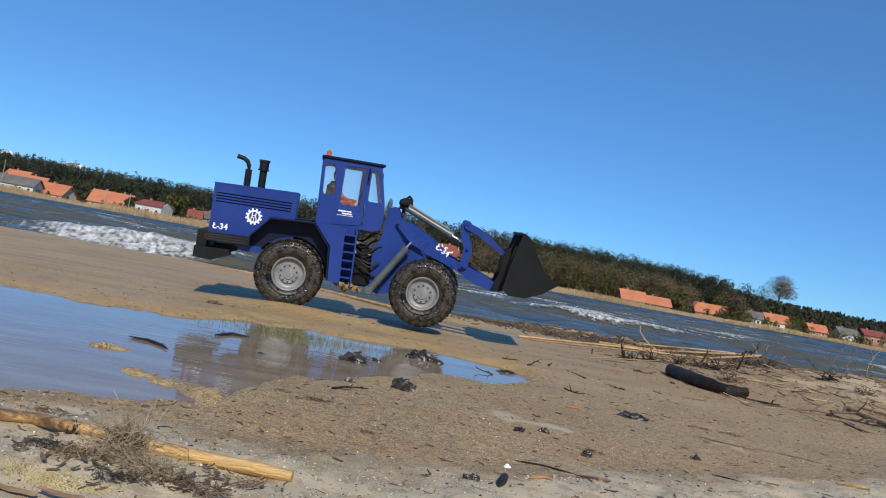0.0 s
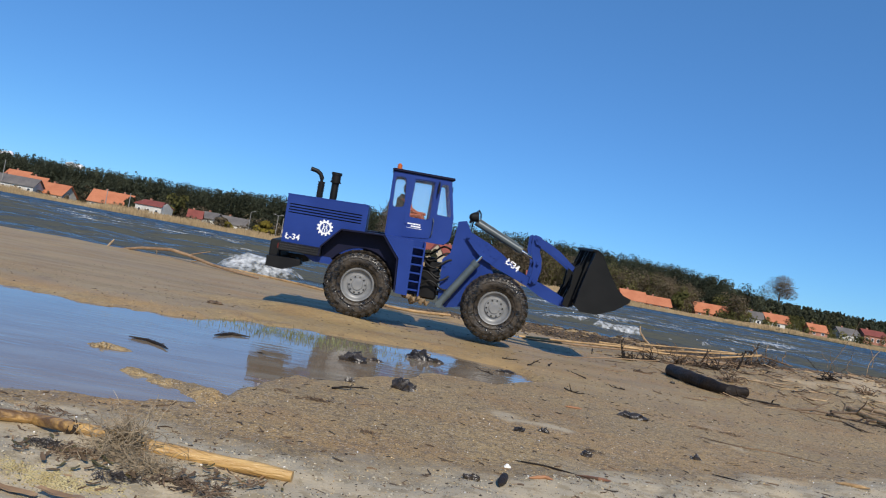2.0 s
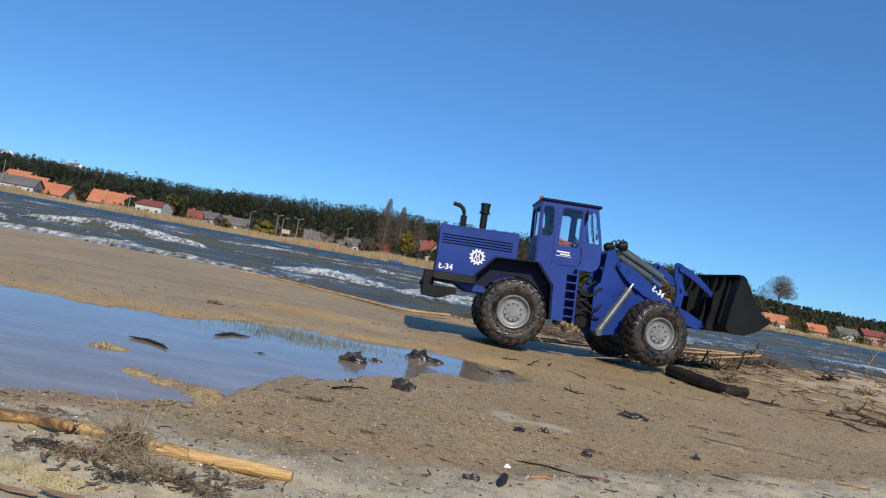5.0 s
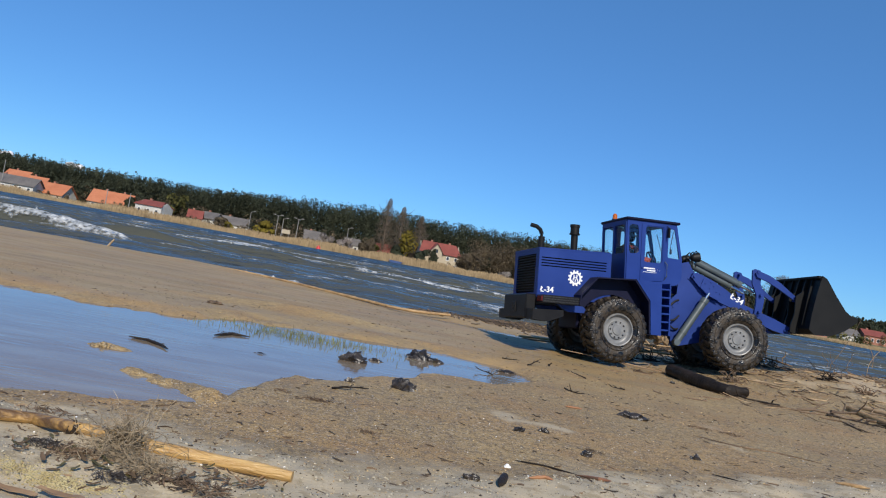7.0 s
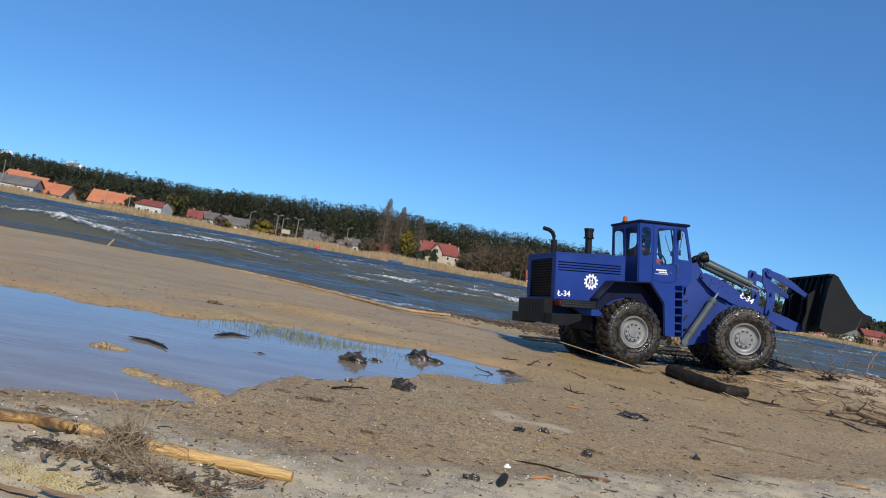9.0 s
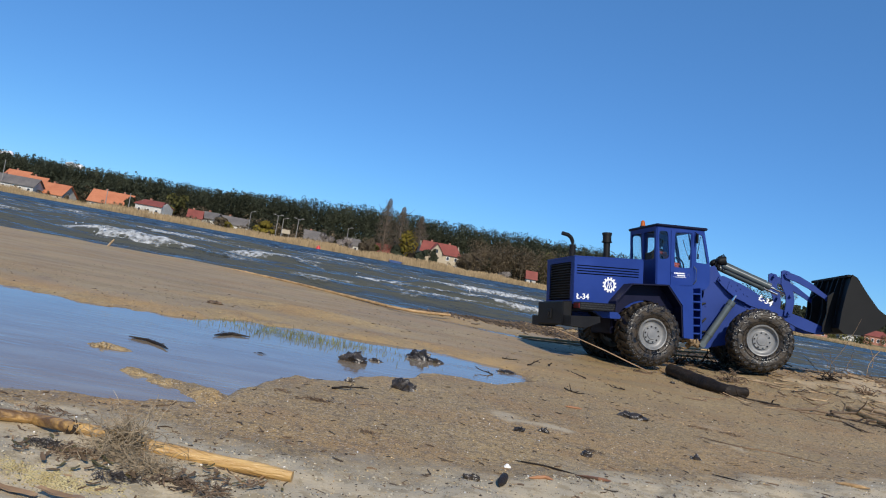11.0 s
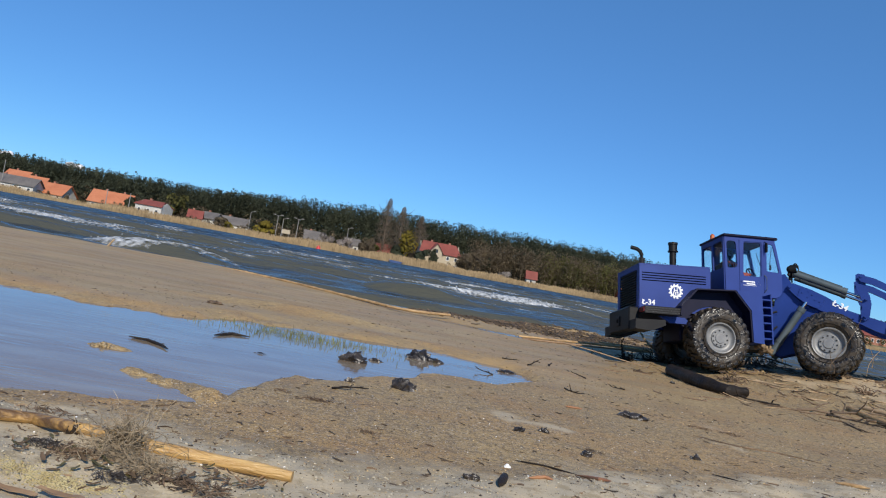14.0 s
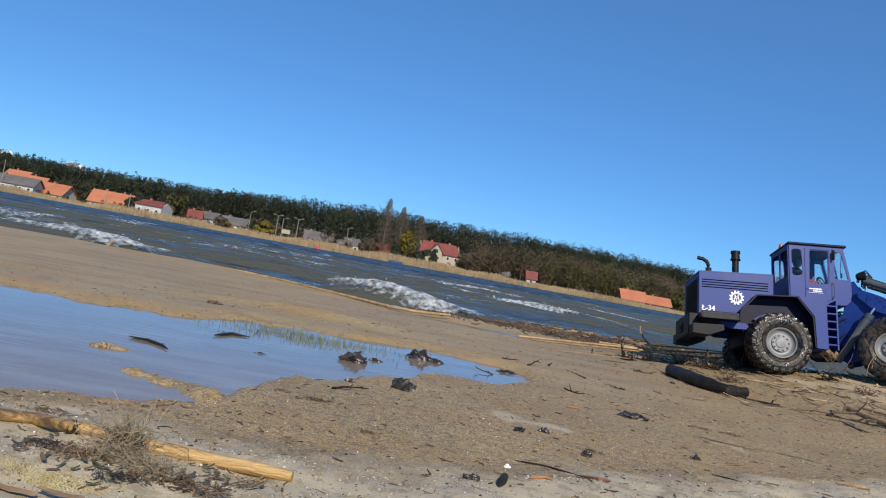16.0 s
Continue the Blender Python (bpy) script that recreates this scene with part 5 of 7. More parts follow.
# a white pebble, filed under shell
clump("shell", *(0.110, 0.830), 0.0035, 0.003, 0.004, PEBBLE_GLINT, "small white shell fragment on sand", 8, "shell", 0, 0.2)
stalk("thin_twig", [(0.123, 0.878), (0.155, 0.874), (0.188, 0.846)], 0.0011, BARK, "thin dark twig on sand", category="twig")
stalk("thin_twig", [(0.468, 1.294), (0.526, 1.258), (0.608, 1.274), (0.665, 1.246)], 0.0013, TWIG, "long thin brown twig on sand", category="twig")
stalk("thin_twig", [(0.387, 0.978), (0.402, 0.926)], 0.001, BARK, "thin dark twig on sand", category="twig")

for k, (x, y) in enumerate(((0.145, 1.042), (0.182, 1.066), (0.222, 0.966), (0.066, 0.734), (-0.106, 1.194), (-0.008, 1.230), (0.689, 2.122), (0.404, 1.090))):
    clump("weed_bit", x, y, 0.007, 0.004, 0.006, WEED, "small scrap of dark weed on sand", 20 + k, "seaweed", 12, 0.8)
for k, (x, y, w) in enumerate(((*(-0.126, 0.998), 0.035), (*(-0.048, 0.878), 0.022), (*(-0.175, 1.018), 0.018), (*(-0.327, 0.694), 0.03), (*(0.515, 1.390), 0.03), (*(0.564, 1.382), 0.025), (*(0.235, 0.998), 0.02))):
    clump("weed_patch", x, y, w * 0.7, w * 0.45, 0.0022, TWIG, "flat patch of dark weed scraps on sand", 40 + k, "seaweed", 60, 0.9)
# dark clumps in and by the puddle
clump("weed_clump", *(-0.136, 1.530), 0.024, 0.018, 0.018, WEED, "black wet weed clump standing in the puddle", 51)
clump("weed_clump", *(-0.095, 1.594), 0.013, 0.007, 0.006, WEED, "low dark weed clump standing in the puddle", 52)
clump("weed_clump", *(-0.008, 1.767), 0.026, 0.016, 0.021, WEED, "black wet weed clump standing in the puddle", 53)
clump("weed_clump", *(0.026, 1.755), 0.019, 0.010, 0.009, WEED, "black wet weed clump standing in the puddle", 54)
clump("weed_clump", *(-0.023, 1.210), 0.017, 0.010, 0.016, WEED, "black wet weed clump on the sand", 55)
clump("weed_clump", *(0.383, 1.366), 0.024, 0.013, 0.010, WEED, "black wet weed clump on the sand", 56)
clump("weed_clump", *(0.197, 1.811), 0.020, 0.012, 0.006, WEED, "low dark weed clump at the puddle's end", 57)
for k, (x, y, q) in enumerate(((*(-0.468, 1.318), 0.030), (*(-0.400, 1.610), 0.030), (*(-0.294, 1.406), 0.014))):
    clump("sunk_weed", x, y, q * 0.8, q * 0.25, 0.0032, BARK, "dark waterlogged weed strand lying in the puddle", 170 + k, "seaweed", 46, 0.9)
stalk("sunk_stick", [(-0.503, 1.321, -0.010), (-0.467, 1.316, -0.010), (-0.434, 1.288, -0.010), (-0.413, 1.261, -0.010)], 0.0024, BARK, "dark waterlogged stick lying in the puddle", category="stick")
stalk("sunk_stick", [(-0.416, 1.525, -0.010), (-0.398, 1.591, -0.010), (-0.362, 1.599, -0.010)], 0.0028, BARK, "dark waterlogged bark piece lying in the puddle", category="stick")
clump("weed_clump", *(-0.571, 2.046), 0.02, 0.012, 0.008, TWIG, "brown weed scraps on the wet sand", 60)


def log_shape():
    """The dark curved log with a broken, hollowed end."""
    a = [Vector((*p[:2], 0)) for p in ((0.753, 2.354), (0.755, 2.206), (0.775, 2.098), (0.805, 2.034), (0.861, 2.050))]
    rad = [0.019, 0.020, 0.019, 0.016, 0.014]
    for p, r in zip(a, rad):
        p.z = on_ground(p.x, p.y) + r * 0.75
    pts, rr = [], []
    for i in range(len(a) - 1):
        for j in range(8):
            s = j / 8
            pts.append(a[i].lerp(a[i + 1], s))
            rr.append((rad[i] * (1 - s) + rad[i + 1] * s) * (1 + 0.008 * math.sin(i * 5 + j * 1.7)))
    pts.append(a[-1])
    rr.append(rad[-1])
    bm = bmesh.new()
    tube(bm, pts, rr, 18)
    for v in bm.verts:
        v.co += Vector((noise.noise(v.co * 40), noise.noise(v.co * 40 + Vector((5, 5, 5))), noise.noise(v.co * 40 + Vector((9, 1, 3))))) * 0.0024
    return bm


thing("log", log_shape(), BARK, "dark waterlogged curved log lying on the sand", "log", smooth=True)

# stalks on the crest and by the drift line
stalk("reed_stalk", [(-1.494, 4.020, 0.004), (-1.354, 4.020, 0.005), (-1.200, 4.020, 0.003)], 0.0062, REED, "golden reed stalk along the waterline")
stalk("reed_stalk", [(-1.248, 4.040, 0.004), (-0.983, 3.920, 0.010), (-0.674, 3.680, 0.012), (-0.396, 3.440, 0.010), (-0.177, 3.240, 0.008), (-0.123, 3.220, 0.009)], 0.0062, REED, "long golden reed stalk along the waterline")
stalk("reed_stalk", [(-0.184, 3.200, 0.009), (-0.055, 3.220, 0.009), (0.081, 3.260, 0.017)], 0.0062, REED, "golden reed stalk along the waterline")
for k, (r, pts) in enumerate(((0.0085, [(0.342, 2.920, 0.004), (0.524, 2.950, 0.015), (0.705, 2.980, 0.027), (0.909, 3.000, 0.040)]), (0.007, [(0.351, 2.860, 0.001), (0.652, 2.930, 0.016), (0.855, 2.960, 0.030)]), (0.007, [(0.675, 3.050, 0.029), (0.886, 3.000, 0.040), (1.120, 2.980, 0.072), (1.281, 2.960, 0.096)]), (0.0075, [(0.807, 2.950, 0.033), (0.929, 2.920, 0.039), (1.072, 2.900, 0.054), (1.260, 2.900, 0.097)]), (0.0055, [(0.839, 3.000, 0.054), (1.038, 3.000, 0.072), (1.185, 2.980, 0.085)]), (0.006, [(1.260, 2.900, 0.093), (1.293, 2.850, 0.088), (1.328, 2.800, 0.081)]), (0.0055, [(0.507, 2.750, -0.029), (0.679, 2.750, -0.006), (0.851, 2.720, 0.015), (1.118, 2.720, 0.059)]), (0.005, [(0.857, 2.740, 0.016), (1.010, 2.780, 0.045), (1.157, 2.740, 0.056)]), (0.004, [(0.953, 2.500, 0.016), (1.027, 2.500, 0.018), (1.104, 2.500, 0.025)]))):
    stalk("reed_stalk", pts, r * 0.52, REED if k in (0, 2, 3, 4) else BROWN_REED, "golden reed stalk in the drift line" if k in (0, 2, 3, 4) else "brown reed stalk in the drift line")
for k, (x, y, q) in enumerate(((*(0.800, 2.750, 0.010)[:2], 0.05), (*(0.891, 2.720, 0.020)[:2], 0.07), (*(0.942, 2.660, 0.017)[:2], 0.06), (*(0.973, 2.600, 0.021)[:2], 0.05), (*(1.220, 2.850, 0.083)[:2], 0.06), (*(1.252, 2.800, 0.076)[:2], 0.05), (*(0.708, 2.700, -0.005)[:2], 0.035), (*(1.082, 2.700, 0.047)[:2], 0.05), (*(0.918, 2.300, -0.008)[:2], 0.045), (*(1.254, 2.400, 0.135)[:2], 0.03), (*(1.264, 2.200, 0.144)[:2], 0.03))):
    tuft("wrack_tangle", x, y, q * 0.8, q * 0.3, 30, TWIG if k % 3 else BARK, "tangle of dark curly rootlets in the wrack", 300 + k, 0.0016)


def upright(name, base, top, r, material, label, bend=0.02, category="stick"):
    a, b = Vector(base), Vector(top)
    mid = a.lerp(b, 0.5) + Vector((bend, 0, 0))
    bm = bmesh.new()
    tube(bm, [a - Vector((0, 0, 0.02)), a, a.lerp(mid, 0.5) + Vector((bend * 0.4, 0, 0)), mid, mid.lerp(b, 0.5) + Vector((bend * 0.3, 0, 0)), b], [r * 1.1, r, r * 0.95, r * 0.9, r * 0.8, r * 0.55], 8)
    return thing(name, bm, material, label, category, smooth=True)


upright("bent_stick", (0.941, 3.100, 0.026), (0.839, 3.100, 0.120), 0.0048, PALE, "bent pale stick rising from the drift line", -0.028)
upright("short_twig", (0.587, 2.750, -0.020), (0.589, 2.750, 0.019), 0.0035, BARK, "short dark twig sticking out of the sand", 0.002)
upright("leaning_reed", (-1.721, 4.000, 0.007), (-1.693, 4.000, 0.051), 0.006, PALE, "short reed stem leaning at the waterline", 0.0)
for k, (b, t2) in enumerate((((1.368, 3.200, 0.073), (1.340, 3.200, 0.125)), ((1.406, 3.200, 0.080), (1.406, 3.200, 0.133)), ((1.381, 3.000, 0.099), (1.388, 3.000, 0.122)), ((1.347, 3.200, 0.060), (1.357, 3.200, 0.114)), ((1.204, 2.300, 0.129), (1.273, 2.300, 0.279)), ((1.218, 2.300, 0.123), (1.197, 2.300, 0.167)), ((1.270, 2.200, 0.162), (1.235, 2.200, 0.221)), ((1.247, 2.400, 0.133), (1.223, 2.400, 0.161)), ((1.308, 2.400, 0.135), (1.318, 2.400, 0.204)), ((1.258, 2.200, 0.135), (1.288, 2.200, 0.198)))):
    upright("dry_stem", b, t2, 0.0026 if k < 4 else 0.0009, TWIG if k % 3 else BROWN_REED, "thin dry plant stem standing in the wrack", 0.006 * (-1) ** k, "stem")
for k in range(9):
    stalk("reed_bundle_stem", [(1.046, 2.000, 0.007), (1.101, 1.980, 0.013), (1.173, 1.950, 0.012), (1.228, 1.920, 0.005)][k % 2:3 + k % 2] if k < 2 else [tuple(p + q for p, q in zip(P, (0.02 * math.sin(3 * k), 0.05 * math.cos(2 * k), 0.006 * (k % 3)))) for P in ((1.049, 2.050, 0.005), (1.113, 2.000, 0.009), (1.195, 1.950, 0.011))][k % 2:], 0.0018 + 0.0012 * (k % 3), (PALE, TWIG, BARK)[k % 3], "thin broken reed stem lying in the wrack")
stalk("reed_bundle_stem", [(1.102, 1.985), (1.102, 1.894), (1.113, 1.782)], 0.007, REED, "broken reed stem lying in the wrack")
stalk("reed_bundle_stem", [(1.158, 2.021), (1.183, 1.973), (1.212, 1.925)], 0.006, PALE, "grey reed stem lying in the wrack")
stalk("reed_bundle_stem", [(0.929, 1.882), (1.001, 1.874), (1.064, 1.862)], 0.0018, TWIG, "brown stem lying in the wrack")
stalk("reed_bundle_stem", [(0.954, 1.834), (0.996, 1.810), (0.990, 1.714)], 0.002, TWIG, "thin brown stem lying in the wrack")
stalk("pale_splinter", [(0.959, 2.378), (1.015, 2.325), (1.061, 2.237)], 0.003, PALE, "pale splinter lying on the sand", category="stick")
stalk("thin_twig", [(0.857, 1.958), (0.900, 1.926), (0.958, 1.870)], 0.0022, TWIG, "thin brown twig on sand", category="twig")


def branched(x, y, length, turn, seed, material, label, rise=0.12, r=0.003):
    """A dark twig with side shoots, lying on the sand or rearing up from it."""
    rnd = random.Random(seed)
    bm = bmesh.new()
    d = Vector((math.cos(radians(turn)), math.sin(radians(turn)), rise))
    p, run = Vector((0, 0, r)), [Vector((0, 0, r))]
    for i in range(6):
        d = (d + Vector((rnd.uniform(-0.35, 0.35), rnd.uniform(-0.35, 0.35), rnd.uniform(-0.25, 0.2)))).normalized()
        p = p + d * length / 6
        p.z = max(p.z, r * 0.6)
        run.append(p.copy())
        if rnd.random() < 0.75:
            e = (d + Vector((rnd.uniform(-1, 1), rnd.uniform(-1, 1), rnd.uniform(-0.2, 0.9)))).normalized() * length * rnd.uniform(0.10, 0.32)
            q = p + e
            q.z = max(q.z, 0.001)
            tube(bm, [p, p.lerp(q, 0.5) + Vector((rnd.uniform(-1, 1), rnd.uniform(-1, 1), rnd.uniform(0, 1))) * length * 0.03, q], [r * 0.6, r * 0.45, r * 0.2], 5)
    tube(bm, run, [r * (1 - 0.10 * k) for k in range(7)], 6)
    return thing("driftwood_twig", bm, material, label, "twig", Matrix.Translation((x, y, on_ground(x, y))), smooth=True)


_rb = random.Random(31)
for _k in range(30):
    _x, _y = _rb.uniform(0.72, 1.75), _rb.uniform(1.95, 3.0)
    if math.hypot(_x - 0.82, _y - 2.15) < 0.27:
        continue
    branched(_x, _y, _rb.uniform(0.035, 0.10), _rb.uniform(0, 360), 900 + _k, (BARK, BARK, TWIG, WEED)[_k % 4], "dark branched driftwood twig on the wrack mound", _rb.choice((0.02, 0.06, 0.3)), _rb.uniform(0.0010, 0.0024))
for _k, (_x, _y, _t, _l) in enumerate(((0.93, 1.90, -6, 0.22), (0.99, 1.87, -20, 0.20), (1.03, 1.93, 4, 0.20), (0.90, 1.93, 160, 0.12), (1.08, 1.86, -30, 0.16))):
    branched(_x, _y, _l, _t, 960 + _k, BARK if _k % 2 else TWIG, "dark branched twig beside the broken reeds", 0.05, 0.0036)
for _k, (_x, _y, _h) in enumerate(((1.16, 2.93, 0.055), (1.20, 2.90, 0.060), (1.24, 2.95, 0.045), (0.70, 2.72, 0.045), (0.98, 2.75, 0.040), (1.05, 2.60, 0.045))):
    branched(_x, _y, _h * 1.5, 70 * _k, 980 + _k, BARK, "dark root stub standing in the drift line", 2.2, 0.0042)
for _k, (_x, _y) in enumerate(((0.20, 1.98), (0.26, 1.93), (0.33, 2.02), (0.40, 1.88), (0.16, 1.72), (0.47, 1.78), (0.30, 1.60), (-0.16, 1.22), (-0.12, 1.10))):
    branched(_x, _y, _rb.uniform(0.03, 0.07), 50 * _k, 1000 + _k, BARK, "small black twig scrap on the wet sand", 0.12, 0.0018)


def scattered(name, count, area, rmin, rmax, lmin, lmax, material, label, category, seed, weight=None, up=0.15):
    """Countless small twigs strewn over an area (x0, x1, y0, y1)."""
    rnd = random.Random(seed)
    xs, ys = [], []
    while len(xs) < count:
        x, y = rnd.uniform(area[0], area[1]), rnd.uniform(area[2], area[3])
        if weight is None or rnd.random() < weight(x, y):
            xs.append(x)
            ys.append(y)
    zs = ground_z(np.array(xs), np.array(ys))
    vs, fs = [], []
    for x, y, z in zip(xs, ys, zs):
        ln, r = rnd.uniform(lmin, lmax), rnd.uniform(rmin, rmax)
        a = rnd.uniform(0, math.pi)
        d = Vector((math.cos(a), math.sin(a), rnd.uniform(-0.05, up)))
        side = Vector((-d.y, d.x, 0)) * r
        c0 = Vector((x, y, z + r * 0.6))
        ring = []
        bow = rnd.uniform(-0.25, 0.25) * ln
        for k, s in enumerate((-0.5, 0.0, 0.5)):
            c = c0 + d * (s * ln) + Vector((-d.y, d.x, 0)) * (bow if k == 1 else 0)
            c.z = max(c.z, z)
            q = 1.0 if k < 2 else 0.5
            ring.append(len(vs))
            vs += [tuple(c + side * q), tuple(c - side * 0.5 * q + Vector((0, 0, r * q))), tuple(c - side * 0.5 * q - Vector((0, 0, r * q)))]
        for p, q in zip(ring, ring[1:]):
            for j in range(3):
                fs.append((p + j, p + (j + 1) % 3, q + (j + 1) % 3, q + j))
    me = bpy.data.meshes.new(name)
    me.from_pydata(vs, [], fs)
    me.materials.append(material)
    return tagged(new(name, me), label, category, kind="stuff")


def mound_weight(x, y):
    return float(0.05 + 0.95 * math.exp(-((x - 1.5) / 0.6) ** 2 - ((y - 2.5) / 0.55) ** 2))


scattered("wrack_twigs", 850, (0.55, 2.6, 1.6, 3.6), 0.0007, 0.0024, 0.015, 0.08, TWIG, "brown twigs and rootlets strewn over the mound", "twigs", 61, mound_weight, 0.35)
scattered("pale_wrack", 200, (0.8, 2.6, 1.7, 3.6), 0.0008, 0.002, 0.03, 0.10, PALE, "pale reed splinters strewn over the mound", "splinters", 62, mound_weight, 0.3)
scattered("drift_line", 3600, (-0.1, 1.9, 3.2, 4.1), 0.0012, 0.004, 0.008, 0.04, DRIFT, "dark brown drift heaped along the waterline", "drift", 63, lambda x, y: math.exp(-((y - 3.50 + 0.10 * (x - 0.6)) / 0.13) ** 2), 0.5)
scattered("drift_specks", 1400, (-0.9, 1.6, 0.5, 3.2), 0.0003, 0.0011, 0.002, 0.014, GRIT, "dark specks and plant scraps strewn on the sand", "specks", 64, lambda x, y: 1.0 if y < 1.8 else 0.4)
scattered("near_scraps", 500, (-0.5, 0.9, 0.45, 0.95), 0.0003, 0.0010, 0.003, 0.016, TWIG, "brown plant scraps strewn on the pale sand", "scraps", 65)
# white grains whose colour also stands in for the sparkle of wet sand
scattered("shell_grit", 220, (-0.6, 1.2, 0.45, 1.6), 0.0004, 0.0009, 0.0008, 0.002, PEBBLE_GLINT, "tiny white grains and painted wet glints strewn on the sand", "grit", 66)


def blades(name, count, cx, cy, sx, sy, h, label, seed):
    rnd = random.Random(seed)
    vs, fs = [], []
    for _ in range(count):
        x, y = cx + rnd.gauss(0, sx), cy + rnd.gauss(0, sy)
        z = -0.016
        hh, a, w = h * rnd.uniform(0.4, 1.2), rnd.uniform(0, math.pi), 0.0007
        lx, ly = rnd.uniform(-0.5, 0.5) * hh, rnd.uniform(-0.4, 0.4) * hh
        dx, dy = math.cos(a) * w, math.sin(a) * w
        b = len(vs)
        vs += [(x - dx, y - dy, z), (x + dx, y + dy, z), (x + lx * 0.4 + dx * 0.8, y + ly * 0.4 + dy * 0.8, z + hh * 0.6), (x + lx * 0.4 - dx * 0.8, y + ly * 0.4 - dy * 0.8, z + hh * 0.6), (x + lx, y + ly, z + hh)]
        fs += [(b, b + 1, b + 2, b + 3), (b + 3, b + 2, b + 4)]
    me = bpy.data.meshes.new(name)
    me.from_pydata(vs, [], fs)
    me.materials.append(GRASS)
    return tagged(new(name, me), label, "grass", kind="stuff")


blades("grass", 900, *(-0.262, 1.757), 0.085, 0.060, 0.012, "sparse green grass blades growing in the puddle", 71)
blades("grass", 380, *(-0.405, 1.811), 0.08, 0.055, 0.010, "sparse green grass blades growing in the puddle", 72)
blades("grass", 60, *(-0.140, 1.739), 0.10, 0.06, 0.012, "thin green grass blades growing in the puddle", 73)


def lumps(name, count, area, smin, smax, material, label, category, seed, keep=None):
    """Countless small uneven lumps strewn over an area."""
    rnd = random.Random(seed)
    xs, ys = [], []
    while len(xs) < count:
        x, y = rnd.uniform(area[0], area[1]), rnd.uniform(area[2], area[3])
        if keep is None or rnd.random() < keep(x, y):
            xs.append(x)
            ys.append(y)
    zs = ground_z(np.array(xs), np.array(ys))
    vs, fs = [], []
    for x, y, z in zip(xs, ys, zs):
        r = smin + (smax - smin) * rnd.random() ** 3
        b = len(vs)
        for dx, dy, dz in ((1, 0, 0.1), (-1, 0, 0.1), (0, 1, 0.1), (0, -1, 0.1), (0, 0, 0.8), (0, 0, -0.6), (0.6, 0.6, 0.5), (-0.6, -0.5, 0.5)):
            vs.append((x + dx * r * rnd.uniform(0.6, 1.4), y + dy * r * rnd.uniform(0.6, 1.4), z + dz * r * rnd.uniform(0.5, 1.1)))
        for t in ((0, 6, 4), (6, 2, 4), (2, 1, 4), (1, 7, 4), (7, 3, 4), (3, 0, 4), (0, 2, 6), (1, 3, 7), (2, 0, 5), (1, 2, 5), (3, 1, 5), (0, 3, 5)):
            fs.append(tuple(b + q for q in t))
    me = bpy.data.meshes.new(name)
    me.from_pydata(vs, [], fs)
    me.polygons.foreach_set("use_smooth", [True] * len(fs))
    me.materials.append(material)
    return tagged(new(name, me), label, category, kind="stuff")


AX, AY = (-0.236, 0.527)
lumps("algae", 2600, (AX - 0.07, AX + 0.07, AY - 0.03, AY + 0.03), 0.0003, 0.0013, ALGAE, "yellow-green algae crumbs on pale scum", "algae", 84, lambda x, y: math.exp(-((x - AX) / 0.034) ** 2 - ((y - AY + 0.1 * (x - AX)) / 0.009) ** 2))
BX, BY = (-0.479, 1.154)
lumps("sand_bar", 700, (BX - 0.12, BX + 0.12, BY - 0.08, BY + 0.08), 0.0015, 0.007, SAND, "low sandy scum bar standing in the puddle", "scum", 85, lambda x, y: math.exp(-((x - BX) / 0.045) ** 2 - ((y - BY + 0.3 * (x - BX)) / 0.018) ** 2))
lumps("bank_crumbs", 9000, (-0.55, 1.0, 0.42, 1.3), 0.0003, 0.0012, GRIT, "brown crumbs strewn on the near bank", "crumbs", 86, lambda x, y: 1.0 if y - 0.62 * max(x, 0) < 0.72 else 0.1)
lumps("scum_lumps", 16000, (-0.45, 0.75, 0.42, 1.1), 0.0004, 0.0019, SCUM, "pale dried scum lumps strewn on the near bank", "scum", 81, lambda x, y: 1.0 if y - 0.62 * max(x, 0) < 0.70 else 0.02)
lumps("grit_lumps", 7000, (-1.2, 1.6, 0.5, 2.8), 0.0004, 0.0024, GRIT, "dark grit grains strewn on the sand", "grit", 82)
lumps("sand_clods", 500, (0.9, 2.4, 1.9, 3.2), 0.002, 0.009, SAND, "sand clods on the wrack mound", "clods", 83)


def grains(name, count, area, smin, smax, material, label, seed):
    """Countless single sand grains and tiny pebbles."""
    rng = np.random.default_rng(seed)
    x = rng.uniform(area[0], area[1], count)
    y = area[2] + (area[3] - area[2]) * rng.uniform(0, 1, count) ** 1.5
    ok = np.abs(x) < 0.70 * y + 0.05
    x, y = x[ok], y[ok]
    n = len(x)
    z = ground_z(x, y)
    r = (smin + (smax - smin) * rng.uniform(0, 1, n) ** 3) * (0.6 + 0.55 * y)
    dirs = np.array([(1, 0, 0), (-1, 0, 0), (0, 1, 0), (0, -1, 0), (0, 0, 0.8), (0, 0, -0.5)])
    c = np.stack([x, y, z + r * 0.15], 1)
    v = c[:, None, :] + dirs[None] * (r[:, None] * rng.uniform(0.6, 1.4, (n, 6)))[:, :, None]
    t = np.array([(0, 2, 4), (2, 1, 4), (1, 3, 4), (3, 0, 4), (2, 0, 5), (1, 2, 5), (3, 1, 5), (0, 3, 5)])
    f = (t[None] + 6 * np.arange(n)[:, None, None]).reshape(-1, 3)
    me = bpy.data.meshes.new(name)
    me.from_pydata(v.reshape(-1, 3).tolist(), [], f.tolist())
    me.materials.append(material)
    return tagged(new(name, me), label, "sand grains", kind="stuff")


